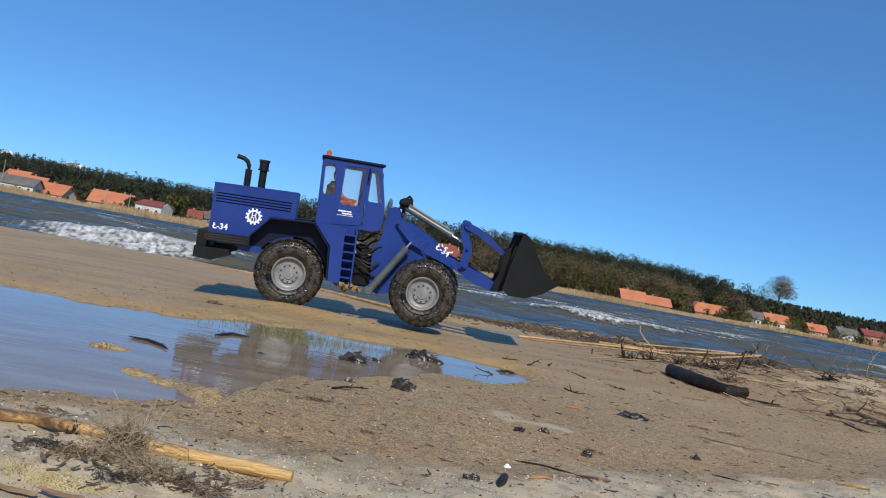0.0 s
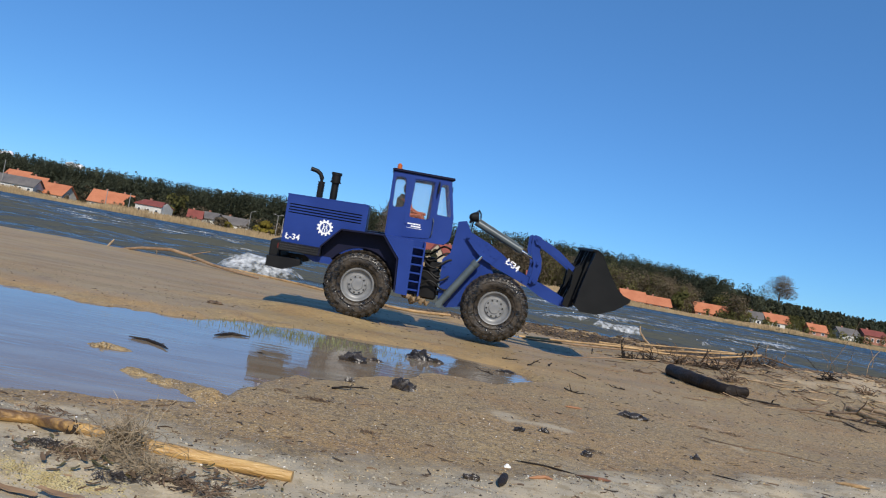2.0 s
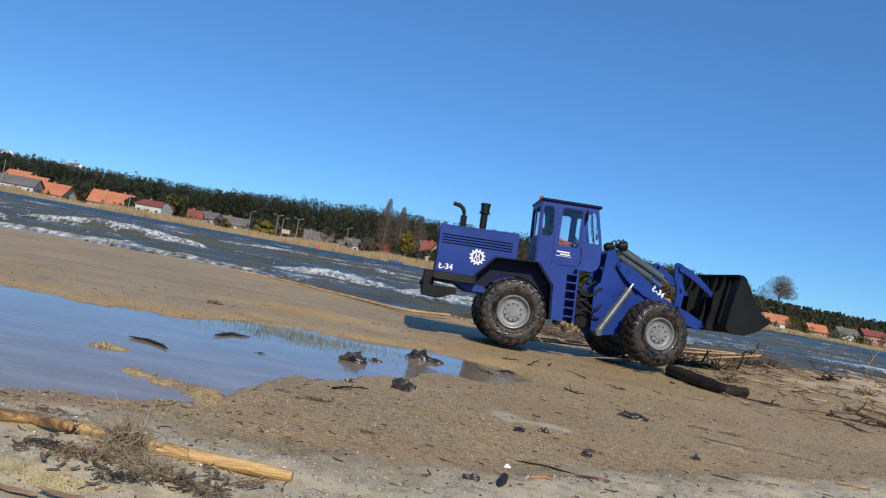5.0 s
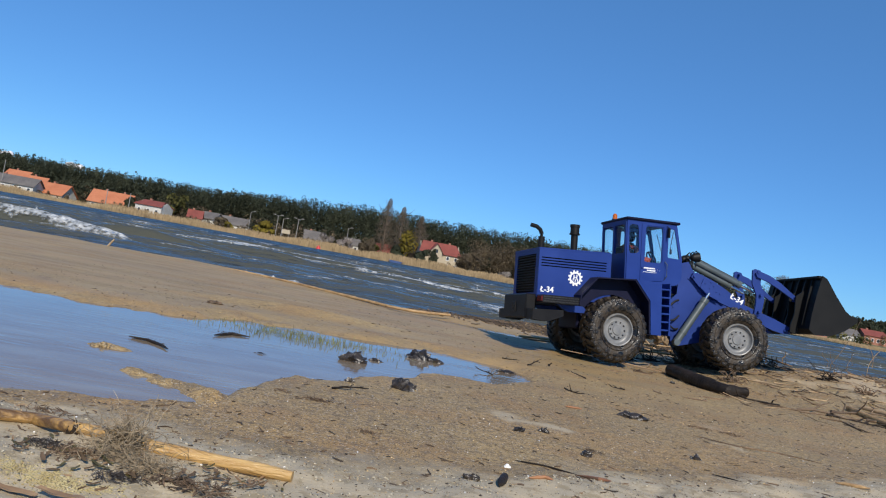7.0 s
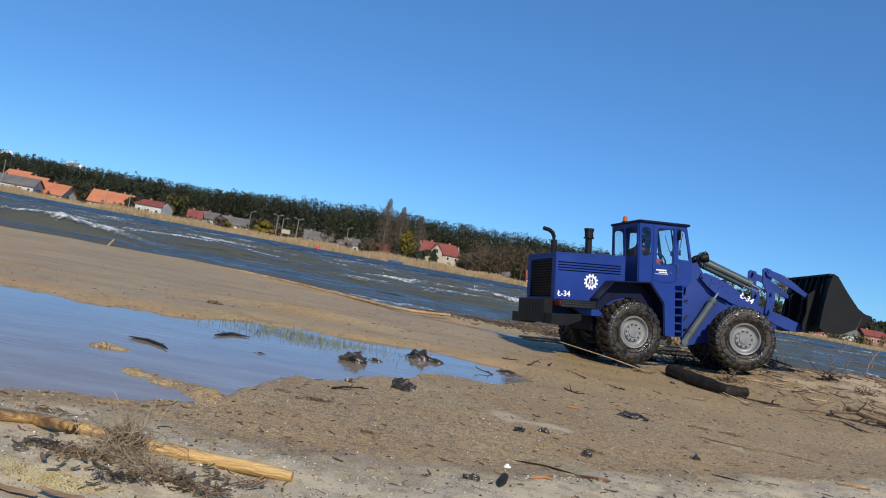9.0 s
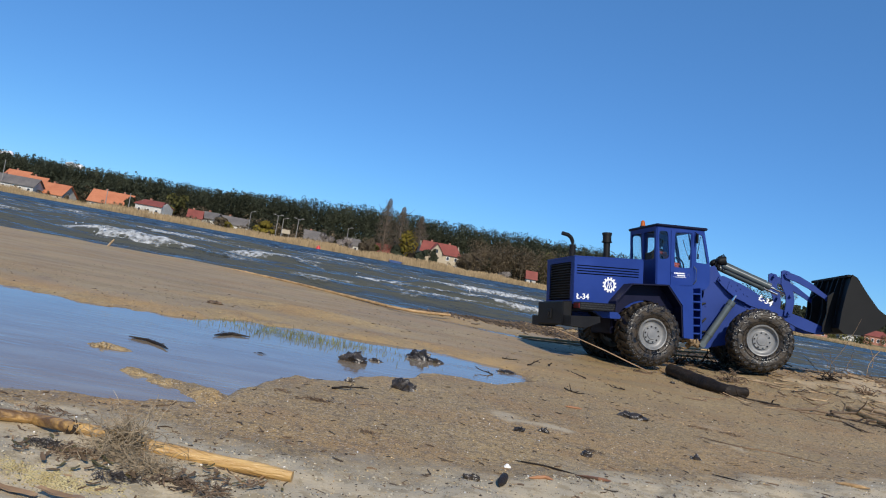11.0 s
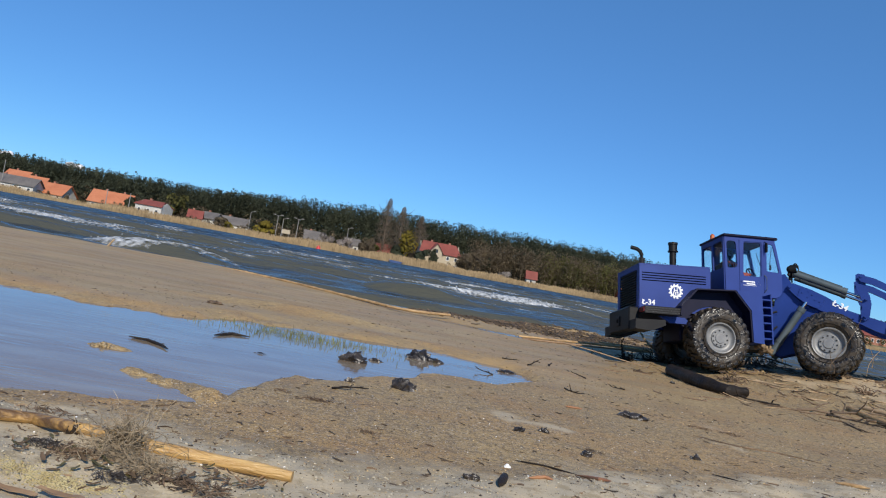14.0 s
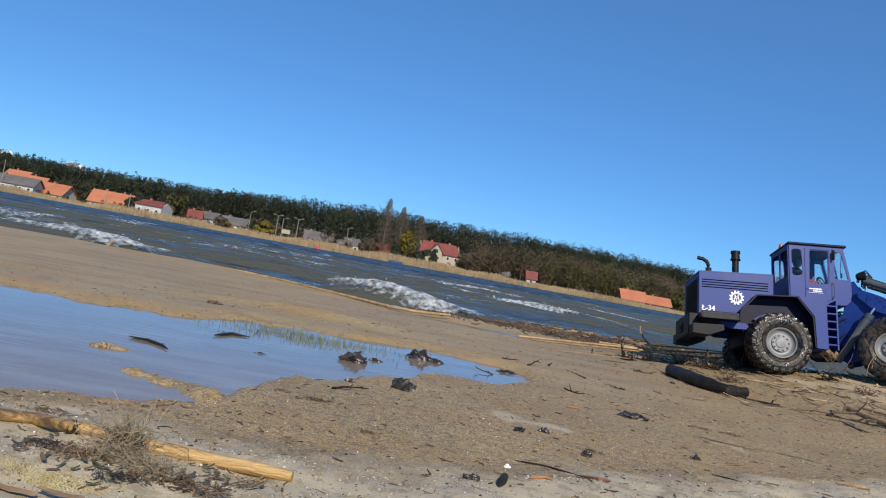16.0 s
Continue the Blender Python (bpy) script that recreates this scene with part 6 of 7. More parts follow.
GRAINS = surface("sand_grains", (0.20, 0.135, 0.065), (0.52, 0.38, 0.20), 0.25, scale=200, coarse=40, bump=0.0, island=0.75)
grains("sand_grains", 42000, (-0.9, 1.4, 0.46, 1.9), 0.0003, 0.0010, GRAINS, "coarse wet sand grains strewn over the beach", 91)


def lifted_reed():
    """The thin reed that the rear wheel tips up as it rolls over its end."""
    bm = bmesh.new()
    tube(bm, [(0.0, 0, 0), (0.085, 0.002, 0.001), (0.165, 0, 0.002), (0.245, -0.003, 0), (0.32, 0, -0.001)], [0.0012, 0.0016, 0.0017, 0.0017, 0.0015], 8)
    return thing("lifted_reed", bm, BROWN_REED, "thin brown reed tipped up by the rear wheel", "reed stalk", smooth=True)


reed = lifted_reed()
# seconds, butt end and a point along it
REED_ROWS = [
    (0.0, (0.424, 2.380, 0.001), (0.808, 2.460, 0.046)), (6.5, (0.424, 2.380, 0.001), (0.808, 2.460, 0.046)), (7.3, (0.408, 2.380, 0.035), (0.552, 2.360, 0.019)), (9.2, (0.406, 2.380, 0.045), (0.562, 2.360, 0.023)),
    (10.2, (0.401, 2.380, 0.053), (0.576, 2.360, 0.023)), (11.3, (0.385, 2.380, 0.100), (0.626, 2.360, 0.027)), (12.0, (0.378, 2.380, 0.134), (0.636, 2.360, 0.033)), (13.0, (0.371, 2.380, 0.122), (0.641, 2.360, 0.034)),
    (13.5, (0.372, 2.380, 0.096), (0.625, 2.360, 0.031)), (14.0, (0.352, 2.380, 0.050), (0.638, 2.360, 0.022)), (14.4, (0.335, 2.380, 0.011), (0.715, 2.460, 0.033)), (16.0, (0.334, 2.380, 0.009), (0.715, 2.460, 0.033)),
]


def drifting_branch():
    """The crooked branch that the swash drags along the waterline."""
    bm = bmesh.new()
    main = [(-1.782, 4.060, 0.001), (-1.702, 4.050, 0.0), (-1.555, 4.020, 0.033), (-1.394, 3.980, 0.052), (-1.289, 3.940, 0.042), (-1.131, 3.840, 0.020), (-0.959, 3.720, 0.010), (-0.842, 3.640, 0.006)]
    tube(bm, main, [0.004, 0.0065, 0.0075, 0.0085, 0.0085, 0.0075, 0.0060, 0.0040], 9)
    for a, b, r in (((-1.289, 3.94, 0.042), (-1.167, 3.90, 0.080), 0.0035), ((-1.20, 3.90, 0.030), (-1.252, 3.90, 0.012), 0.0035), ((-1.48, 4.0, 0.042), (-1.472, 4.0, 0.008), 0.0030)):
        a, b = Vector(a), Vector(b)
        tube(bm, [a, a.lerp(b, 0.5) + Vector((0.006, 0, 0.003)), b], [r, r * 0.85, r * 0.5], 7)
    return thing("drifting_branch", bm, BROWN_REED, "crooked pale branch dragged along the waterline by the swash", "branch", smooth=True)


branch = drifting_branch()
# seconds, how far the swash has moved it, and its roll about its length
BRANCH_ROWS = [(0.0, 0.10, -0.04, -0.020, 20.0), (0.5, 0.03, -0.01, -0.004, 8.0), (1.0, 0.0, 0.0, 0.0, 0.0), (2.1, 0.01, 0.0, 0.0, 0.0), (2.3, 0.10, -0.045, -0.004, 45.0), (2.5, 0.19, -0.085, -0.006, 85.0), (3.0, 0.22, -0.10, -0.008, 92.0), (16.0, 0.22, -0.10, -0.008, 92.0)]


# ---- the far shore: reeds, houses, trees and the wooded hill ----
RED_ROOF = surface("orange_roof_tiles", (0.38, 0.125, 0.055), (0.48, 0.18, 0.085), 0.7, scale=3, coarse=0.3, bump=0.3, bump_scale=4, dist=0.05)
DEEP_RED = surface("red_roof_tiles", (0.17, 0.042, 0.030), (0.25, 0.065, 0.045), 0.7, scale=3, coarse=0.3, bump=0.3, bump_scale=4, dist=0.05)
GREY_ROOF = surface("grey_roof", (0.10, 0.09, 0.085), (0.16, 0.145, 0.13), 0.7, scale=2, coarse=0.3, bump=0.2, bump_scale=3, dist=0.05)
PLASTER = surface("white_plaster", (0.42, 0.40, 0.36), (0.56, 0.54, 0.49), 0.8, scale=1.5, coarse=0.2, bump=0.1, bump_scale=5)
BEIGE = surface("beige_plaster", (0.36, 0.30, 0.21), (0.46, 0.39, 0.28), 0.8, scale=1.5, coarse=0.2, bump=0.1, bump_scale=5)
BRICK = surface("brick_wall", (0.28, 0.12, 0.08), (0.36, 0.17, 0.11), 0.8, scale=3, coarse=0.3, bump=0.2, bump_scale=5)
PANE = surface("dark_pane", (0.03, 0.035, 0.045), (0.05, 0.055, 0.07), 0.15, bump=0.0)
TRIM = surface("white_trim", (0.70, 0.69, 0.66), (0.78, 0.77, 0.74), 0.6, bump=0.0)
PINE = surface("pine_needles", (0.070, 0.083, 0.056), (0.120, 0.130, 0.080), 0.8, scale=0.3, coarse=0.04, bump=0.0, spec=0.1)
BROWN_TREE = surface("budding_branches", (0.175, 0.140, 0.098), (0.300, 0.236, 0.152), 0.9, scale=0.25, coarse=0.05, bump=0.0, spec=0.1)
OLIVE_TREE = surface("spring_leaves", (0.125, 0.128, 0.050), (0.240, 0.225, 0.078), 0.9, scale=0.25, coarse=0.05, bump=0.0, spec=0.1)
YELLOW_TREE = surface("yellow_catkins", (0.26, 0.21, 0.03), (0.38, 0.30, 0.05), 0.9, scale=0.8, bump=0.0)
BLOSSOM = surface("pale_blossom", (0.36, 0.31, 0.28), (0.52, 0.46, 0.42), 0.9, scale=0.8, bump=0.0)
POPLAR = surface("bare_poplar_twigs", (0.20, 0.155, 0.112), (0.32, 0.250, 0.178), 0.9, scale=0.8, bump=0.0)
TRUNK = surface("tree_bark", (0.06, 0.048, 0.036), (0.12, 0.095, 0.07), 0.9, scale=2, bump=0.0)
FAR_REED = surface("far_reeds", (0.23, 0.165, 0.088), (0.35, 0.255, 0.14), 0.9, scale=0.8, coarse=0.06, bump=0.0, island=0.3)
POLE = surface("pole_concrete", (0.20, 0.19, 0.18), (0.28, 0.27, 0.25), 0.8, bump=0.0)


def foliage(m):
    """Leaf clumps take the roundness of their bough and the tone of their tree."""
    N, K = m.node_tree.nodes, m.node_tree.links
    b = N["Principled BSDF"]
    at = N.new("ShaderNodeAttribute")
    at.attribute_name = "out"
    K.new(at.outputs["Vector"], b.inputs["Normal"])
    tn = N.new("ShaderNodeAttribute")
    tn.attribute_name = "tone"
    hv = N.new("ShaderNodeHueSaturation")
    K.new(b.inputs["Base Color"].links[0].from_socket, hv.inputs["Color"])
    K.new(tn.outputs["Fac"], hv.inputs["Value"])
    K.new(hv.outputs[0], b.inputs["Base Color"])
    tl = N.new("ShaderNodeBsdfTranslucent")
    K.new(hv.outputs[0], tl.inputs[0])
    K.new(at.outputs["Vector"], tl.inputs["Normal"])
    mx = N.new("ShaderNodeMixShader")
    mx.inputs[0].default_value = 0.58
    K.new(b.outputs[0], mx.inputs[1])
    K.new(tl.outputs[0], mx.inputs[2])
    K.new(mx.outputs[0], N["Material Output"].inputs[0])
    return m


for _m in (PINE, BROWN_TREE, OLIVE_TREE, YELLOW_TREE, BLOSSOM, POPLAR):
    foliage(_m)


def leafy(centres, radii, tones, count, size, seed, up=0.25):
    """Small leaf clumps within ellipsoids: corners, quads, the way out of the bough and the tone of each corner."""
    rng = np.random.default_rng(seed)
    k = len(centres)
    d = rng.normal(size=(k, count, 3))
    d /= np.linalg.norm(d, axis=2)[:, :, None]
    p = np.array(centres)[:, None] + d * np.array(radii)[:, None] * (rng.uniform(0.2, 1.0, (k, count, 1)) ** 0.3)
    n = d + 0.5 * rng.normal(size=d.shape)
    a = np.cross(n, rng.normal(size=d.shape))
    a /= np.linalg.norm(a, axis=2)[:, :, None]
    b = np.cross(n, a)
    b /= np.linalg.norm(b, axis=2)[:, :, None]
    s = size * rng.uniform(0.5, 1.3, (k, count, 1))
    v = np.stack([p - a * s, p + b * s * 0.7, p + a * s, p - b * s * 0.7], 2).reshape(-1, 3)
    out = 0.75 * d + 0.15 * rng.normal(size=d.shape) + np.array((0, -0.3, 0.25 + up))
    out /= np.linalg.norm(out, axis=2)[:, :, None]
    tone = np.array(tones)[:, None] * rng.uniform(0.8, 1.2, (k, count))
    return v, np.arange(len(v)).reshape(-1, 4), np.repeat(out.reshape(-1, 3), 4, 0), np.repeat(tone.ravel(), 4)


def leaf_mesh(name, v, f, material, out=None, tone=None, tail=((), ())):
    """Quads as one mesh, with loose triangles (corners, faces) after them."""
    me = bpy.data.meshes.new(name)
    tv, tf = np.array(tail[0], float).reshape(-1, 3), np.array(tail[1], int).reshape(-1, 3)
    co = np.concatenate([v, tv])
    loops = np.concatenate([f.ravel(), (tf + len(v)).ravel()])
    starts = np.concatenate([np.arange(len(f)) * 4, len(f) * 4 + np.arange(len(tf)) * 3])
    me.vertices.add(len(co))
    me.vertices.foreach_set("co", co.ravel())
    me.loops.add(len(loops))
    me.loops.foreach_set("vertex_index", loops)
    me.polygons.add(len(starts))
    me.polygons.foreach_set("loop_start", starts)
    me.update(calc_edges=True)
    if out is not None:
        o = np.concatenate([out, np.tile((0.0, -0.7, 0.7), (len(tv), 1))])
        me.attributes.new("out", "FLOAT_VECTOR", "POINT").data.foreach_set("vector", o.ravel())
        me.attributes.new("tone", "FLOAT", "POINT").data.foreach_set("value", np.concatenate([tone, np.full(len(tv), 0.7)]))
    me.materials.append(material)
    return me


def tree(name, x, y, h, w, material, label, seed, kind="round", leaf=0.5, count=220, category="tree"):
    rnd = random.Random(seed)
    z = on_ground(x, y)
    root = thing(name, None, None, label, category, Matrix.Translation((x, y, z)))
    bm = bmesh.new()
    top = h * (0.95 if kind == "poplar" else 0.7)
    r = 0.03 * h
    tube(bm, [(0, 0, -0.4), (0.1, 0, top * 0.35), (0.0, 0.1, top * 0.7), (0.1, 0, top)], [r, r * 0.75, r * 0.45, r * 0.12], 7)
    for i in range(14):
        s = rnd.uniform(0.2, 0.85)
        a = rnd.uniform(0, 6.28)
        out = w * 0.5 * rnd.uniform(0.5, 0.95)
        up = h * (0.22 if kind == "poplar" else 0.14)
        p = Vector((0.05, 0.05, top * s))
        e = p + Vector((math.cos(a) * out, math.sin(a) * out, up))
        tube(bm, [p, p.lerp(e, 0.5) + Vector((0, 0, -0.1)), e], [r * 0.35, r * 0.2, r * 0.06], 5)
    part("trunk", bm, TRUNK, root)
    cs, rs = [], []
    if kind == "poplar":
        for i in range(9):
            s = i / 8
            cs.append((rnd.uniform(-0.25, 0.25), rnd.uniform(-0.2, 0.2), h * (0.14 + 0.80 * s)))
            q = w * 0.5 * (0.45 + 0.62 * math.sin(math.pi * min(1, s * 0.8 + 0.1))) * (1 - 0.66 * s * s)
            rs.append((q, q, h * 0.09))
    else:
        for i in range(9):
            a, q = rnd.uniform(0, 6.28), rnd.uniform(0.0, 0.34) * w
            cs.append((math.cos(a) * q, math.sin(a) * q, h * rnd.uniform(0.34, 0.82)))
            k = w * rnd.uniform(0.16, 0.28)
            rs.append((k, k, k * 0.85 * min(1.6, h / w)))
    v, f, o, tn = leafy(cs, rs, [rnd.uniform(0.85, 1.15) for _ in cs], count // 9 * 2, leaf, seed)
    ob = new("crown", leaf_mesh("crown", v, f, material, o, tn))
    ob.parent = root
    return root


HOUSES = []


def house(x, y, w, d, wall, roof, wall_mat, roof_mat, label, turn=0, storeys=1, windows=4, hip=0.0, chimney=1, gable=False, z=None):
    """A house with walls, gabled roof, chimney and windows; w along the shore, d in depth."""
    zz = on_ground(x, y) - 0.2 if z is None else z
    HOUSES.append((x, y, w))
    root = thing("house", None, None, label, "house", pose(x, y, zz, 0, 0, turn), "houses on the far shore")
    bm = bmesh.new()
    block(bm, -w / 2, w / 2, -d / 2, d / 2, 0, wall, 0.02)
    for s in (-1, 1):
        vs = [bm.verts.new((s * (w / 2 - 0.15), q[0], q[1])) for q in ((-d / 2, wall), (d / 2, wall), (0, wall + roof * 0.97))]
        f = bm.faces.new(vs)
        e = bmesh.ops.extrude_face_region(bm, geom=[f])
        bmesh.ops.translate(bm, vec=(-s * 0.25, 0, 0), verts=[v for v in e["geom"] if isinstance(v, bmesh.types.BMVert)])
    part("wall", bm, wall_mat, root)
    bm = bmesh.new()
    for s in (-1, 1):
        ov = 0.45
        a = [(-w / 2 - ov, s * (d / 2 + ov), wall - ov * roof / (d / 2)), (w / 2 + ov, s * (d / 2 + ov), wall - ov * roof / (d / 2)), (w / 2 + ov - hip, 0, wall + roof), (-w / 2 - ov + hip, 0, wall + roof)]
        vs = [bm.verts.new(q) for q in a] + [bm.verts.new((q[0], q[1], q[2] + 0.22)) for q in a]
        for i0 in ((0, 1, 2, 3), (4, 5, 6, 7), (0, 1, 5, 4), (1, 2, 6, 5), (2, 3, 7, 6), (3, 0, 4, 7)):
            bm.faces.new([vs[i] for i in i0])
    rf = part("roof", bm, roof_mat, root)
    for k in range(chimney):
        bm = bmesh.new()
        cx = (-0.2 + 0.45 * k) * w
        block(bm, cx - 0.35, cx + 0.35, 0.3, 1.0, wall + roof * 0.5, wall + roof + 0.8, 0.03)
        part("chimney", bm, BRICK, rf)
    for st in range(storeys):
        for i in range(windows):
            wx = -w / 2 + w * (i + 0.5) / windows
            wz = wall * (st + 0.5) / storeys
            hh = min(1.4, wall / storeys * 0.5)
            bm = bmesh.new()
            plate(bm, [(wx - 0.55, wz - hh / 2), (wx - 0.55, wz + hh / 2), (wx + 0.55, wz + hh / 2), (wx + 0.55, wz - hh / 2)], [[(wx - 0.43, wz - hh / 2 + 0.12), (wx - 0.43, wz + hh / 2 - 0.12), (wx + 0.43, wz + hh / 2 - 0.12), (wx + 0.43, wz - hh / 2 + 0.12)]], -d / 2 - 0.06, -d / 2 - 0.003)
            wn = part("window", bm, TRIM, root)
            bm = bmesh.new()
            block(bm, wx - 0.43, wx + 0.43, -d / 2 - 0.03, -d / 2 - 0.004, wz - hh / 2 + 0.12, wz + hh / 2 - 0.12)
            part("pane", bm, PANE, wn)
    if gable:
        bm = bmesh.new()
        gw, gx = w * 0.30, -w * 0.12
        pts = [(gx - gw / 2, 0), (gx - gw / 2, wall + roof * 0.15), (gx, wall + roof * 0.86), (gx + gw / 2, wall + roof * 0.15), (gx + gw / 2, 0)]
        plate(bm, pts, [], -d / 2 - 1.4, 0)
        part("gable", bm, wall_mat, root)
        bm = bmesh.new()
        top = wall + roof * 0.88
        for s in (-1, 1):
            a = [(gx, -d / 2 - 1.9, top), (gx, 0.4, top), (gx + s * (gw / 2 + 0.5), 0.4, wall - 0.2), (gx + s * (gw / 2 + 0.5), -d / 2 - 1.9, wall - 0.2)]
            vs = [bm.verts.new(q) for q in a] + [bm.verts.new((q[0], q[1], q[2] + 0.22)) for q in a]
            for i0 in ((0, 1, 2, 3), (4, 5, 6, 7), (0, 1, 5, 4), (1, 2, 6, 5), (2, 3, 7, 6), (3, 0, 4, 7)):
                bm.faces.new([vs[i] for i in i0])
        part("gable_roof", bm, roof_mat, root)
        for wz in (wall * 0.25, wall * 0.72, wall * 1.1):
            bm = bmesh.new()
            block(bm, gx - 0.5, gx + 0.5, -d / 2 - 1.45, -d / 2 - 1.404, wz - 0.6, wz + 0.6)
            part("window", bm, PANE, root)
    return root


# width and heights in metres
house(-148.3, 262, 17, 8, 2.9, 2.6, PLASTER, GREY_ROOF, "long low white house with dark roof", 4, 1, 6)
house(-159.4, 285, 8.5, 8, 4.8, 3.2, PLASTER, RED_ROOF, "white house with bright orange tiled roof", -5, 1, 3)
house(-147.1, 275, 6.5, 8, 3.4, 3.4, PLASTER, RED_ROOF, "white house with bright orange tiled roof", 8, 1, 3)
house(-137.1, 270, 9.5, 9, 1.8, 3.6, PLASTER, RED_ROOF, "low white house with large orange tiled roof", -6, 1, 3)
house(-116.4, 268, 13.5, 9, 2.0, 4.0, BEIGE, RED_ROOF, "beige house with large orange tiled roof", 5, 1, 4, chimney=2)
house(-99.5, 262, 9.5, 8, 3.8, 1.6, PLASTER, DEEP_RED, "white two-storey house with red-brown roof", -8, 1, 3, hip=1.5)
house(-87.8, 270, 4.6, 6, 2.6, 2.4, BRICK, DEEP_RED, "brick house with dark red roof", 14, 1, 2)
house(-85.3, 280, 7, 6, 3.2, 2.2, PLASTER, GREY_ROOF, "small white house with grey roof", -20, 1, 2)
house(-77.8, 285, 11, 7, 2.6, 2.6, PLASTER, GREY_ROOF, "white house with wide grey roof", 4, 1, 3)
house(-47.9, 285, 7.5, 7, 2.4, 3.0, BEIGE, GREY_ROOF, "small beige house with grey-green roof", 12, 1, 2)
house(-34.1, 290, 6, 6, 3.0, 2.2, PLASTER, GREY_ROOF, "small white house behind blossoming bushes", 5, 1, 2, chimney=0)
house(-21.3, 275, 5, 5, 2.6, 2.6, BEIGE, DEEP_RED, "small beige house with red roof", 8, 1, 2, chimney=0)
house(-1.4, 266, 14, 9, 5.4, 3.4, BEIGE, DEEP_RED, "large beige house with red roof and cross gable", 10, 2, 5, hip=1.5, chimney=2, gable=True)
house(31.3, 262, 3.2, 4, 2.6, 2.2, PLASTER, DEEP_RED, "little white house with red roof", 0, 1, 1, chimney=0)
house(66.2, 262, 8.5, 7, 1.6, 3.0, BRICK, RED_ROOF, "brick house with orange-red roof", 4, 1, 3)
house(75.0, 262, 8, 7, 1.5, 2.4, BRICK, RED_ROOF, "low brick house with orange roof", 0, 1, 3)
house(103.1, 290, 13, 7, 1.8, 3.2, BRICK, RED_ROOF, "long brick house with orange roof", 3, 1, 4)
house(124.6, 320, 6, 6, 2.6, 2.6, PLASTER, RED_ROOF, "white house with orange roof", 12, 1, 2)
house(124.3, 300, 6, 6, 2.6, 2.4, PLASTER, GREY_ROOF, "white house with grey roof", -15, 1, 2)
house(132.6, 300, 10, 7, 2.6, 2.8, PLASTER, RED_ROOF, "white house with orange roof", 6, 1, 3)
house(148.8, 300, 7, 6, 2.0, 2.4, BRICK, RED_ROOF, "brick house with orange roof", 0, 1, 2)
house(166.0, 310, 8, 7, 2.4, 2.2, PLASTER, GREY_ROOF, "white house with grey roof", 0, 1, 3)
house(176.4, 310, 9, 7, 3.6, 2.0, BRICK, DEEP_RED, "long brick house with red roof", 0, 1, 4)

for px, h in ((-21.5, 21.0), (-16.0, 19.0), (-9.0, 17.0)):
    tree("poplar", px, 273, h, 8.4, POPLAR, "tall bare columnar poplar on the far shore", int(h * 10), "poplar", 0.11, 5200, "poplar")
tree("willow", -13.0, 270, 12.0, 9.0, YELLOW_TREE, "yellow spring willow on the far shore", 5, "round", 0.45, 420)
tree("conifer", -15.7, 262, 5.5, 6.5, PINE, "dark green shrub tree on the far shore", 6, "round", 0.5, 420)
tree("conifer", -23.5, 262, 4.5, 5.0, OLIVE_TREE, "olive green shrub on the far shore", 16, "round", 0.5, 300)
tree("conifer", -2.7, 256, 6.0, 3.2, PINE, "dark green conifer before the beige house", 7, "poplar", 0.45, 420)
tree("conifer", -6.5, 256, 5.5, 5.5, PINE, "dark green shrub tree before the beige house", 31, "round", 0.35, 700)
tree("bare_tree", 7.8, 259, 8.0, 7.5, BROWN_TREE, "bare brown tree beside the beige house", 32, "round", 0.24, 1100)
tree("bare_tree", -24.2, 259, 7.0, 6.0, BROWN_TREE, "bare brown bush under the poplars", 33, "round", 0.24, 900)
tree("blossom_tree", -40.5, 264, 5.5, 6.0, BLOSSOM, "pale blossoming bush on the far shore", 8, "round", 0.4, 420)
tree("blossom_tree", -33.0, 264, 5.5, 7.0, BLOSSOM, "pale blossoming bush on the far shore", 9, "round", 0.4, 420)
tree("blossom_tree", -27.7, 266, 4.5, 5.0, BROWN_TREE, "grey-brown bare bush on the far shore", 10, "round", 0.4, 320)
tree("yellow_shrub", -61.5, 262, 5.5, 10.0, YELLOW_TREE, "yellow flowering shrub on the far shore", 11, "round", 0.45, 520, "shrub")
tree("yellow_shrub", -73.3, 262, 2.8, 5.0, YELLOW_TREE, "yellow flowering shrub on the far shore", 12, "round", 0.4, 260, "shrub")
tree("spring_tree", -96.8, 275, 10.0, 10.0, OLIVE_TREE, "yellow-green spring tree beside the white house", 13, "round", 0.5, 620)
tree("spring_tree", -107.6, 262, 6.0, 6.0, PINE, "dark green tree beside the orange roof", 14, "round", 0.5, 420)
tree("spring_tree", -134.3, 285, 9.0, 8.0, PINE, "dark green tree between the orange roofs", 15, "round", 0.5, 420)
tree("bare_tree", 12.0, 262, 10.0, 10.0, BROWN_TREE, "bare spreading tree on the far shore", 17, "round", 0.28, 900)
tree("blossom_tree", 22.1, 260, 3.4, 6.0, BLOSSOM, "pale blossoming bush on the far shore", 18, "round", 0.35, 320)
tree("spring_tree", 82.5, 265, 8.0, 8.0, OLIVE_TREE, "yellow-green spring tree by the red roofs", 19, "round", 0.5, 420)
tree("bare_tree", 186.0, 420, 23.0, 27.0, POPLAR, "bare round grey tree rising over the houses", 20, "round", 0.2, 5200)
tree("bare_tree", -93.2, 290, 7.0, 7.0, BROWN_TREE, "bare brown tree among the houses", 21, "round", 0.4, 420)
tree("bare_tree", 115.3, 290, 6.0, 8.0, OLIVE_TREE, "olive green tree among the houses", 22, "round", 0.5, 420)
tree("bare_tree", -77.1, 268, 4.5, 6.0, BROWN_TREE, "bare dark bush among the houses", 23, "round", 0.4, 320)
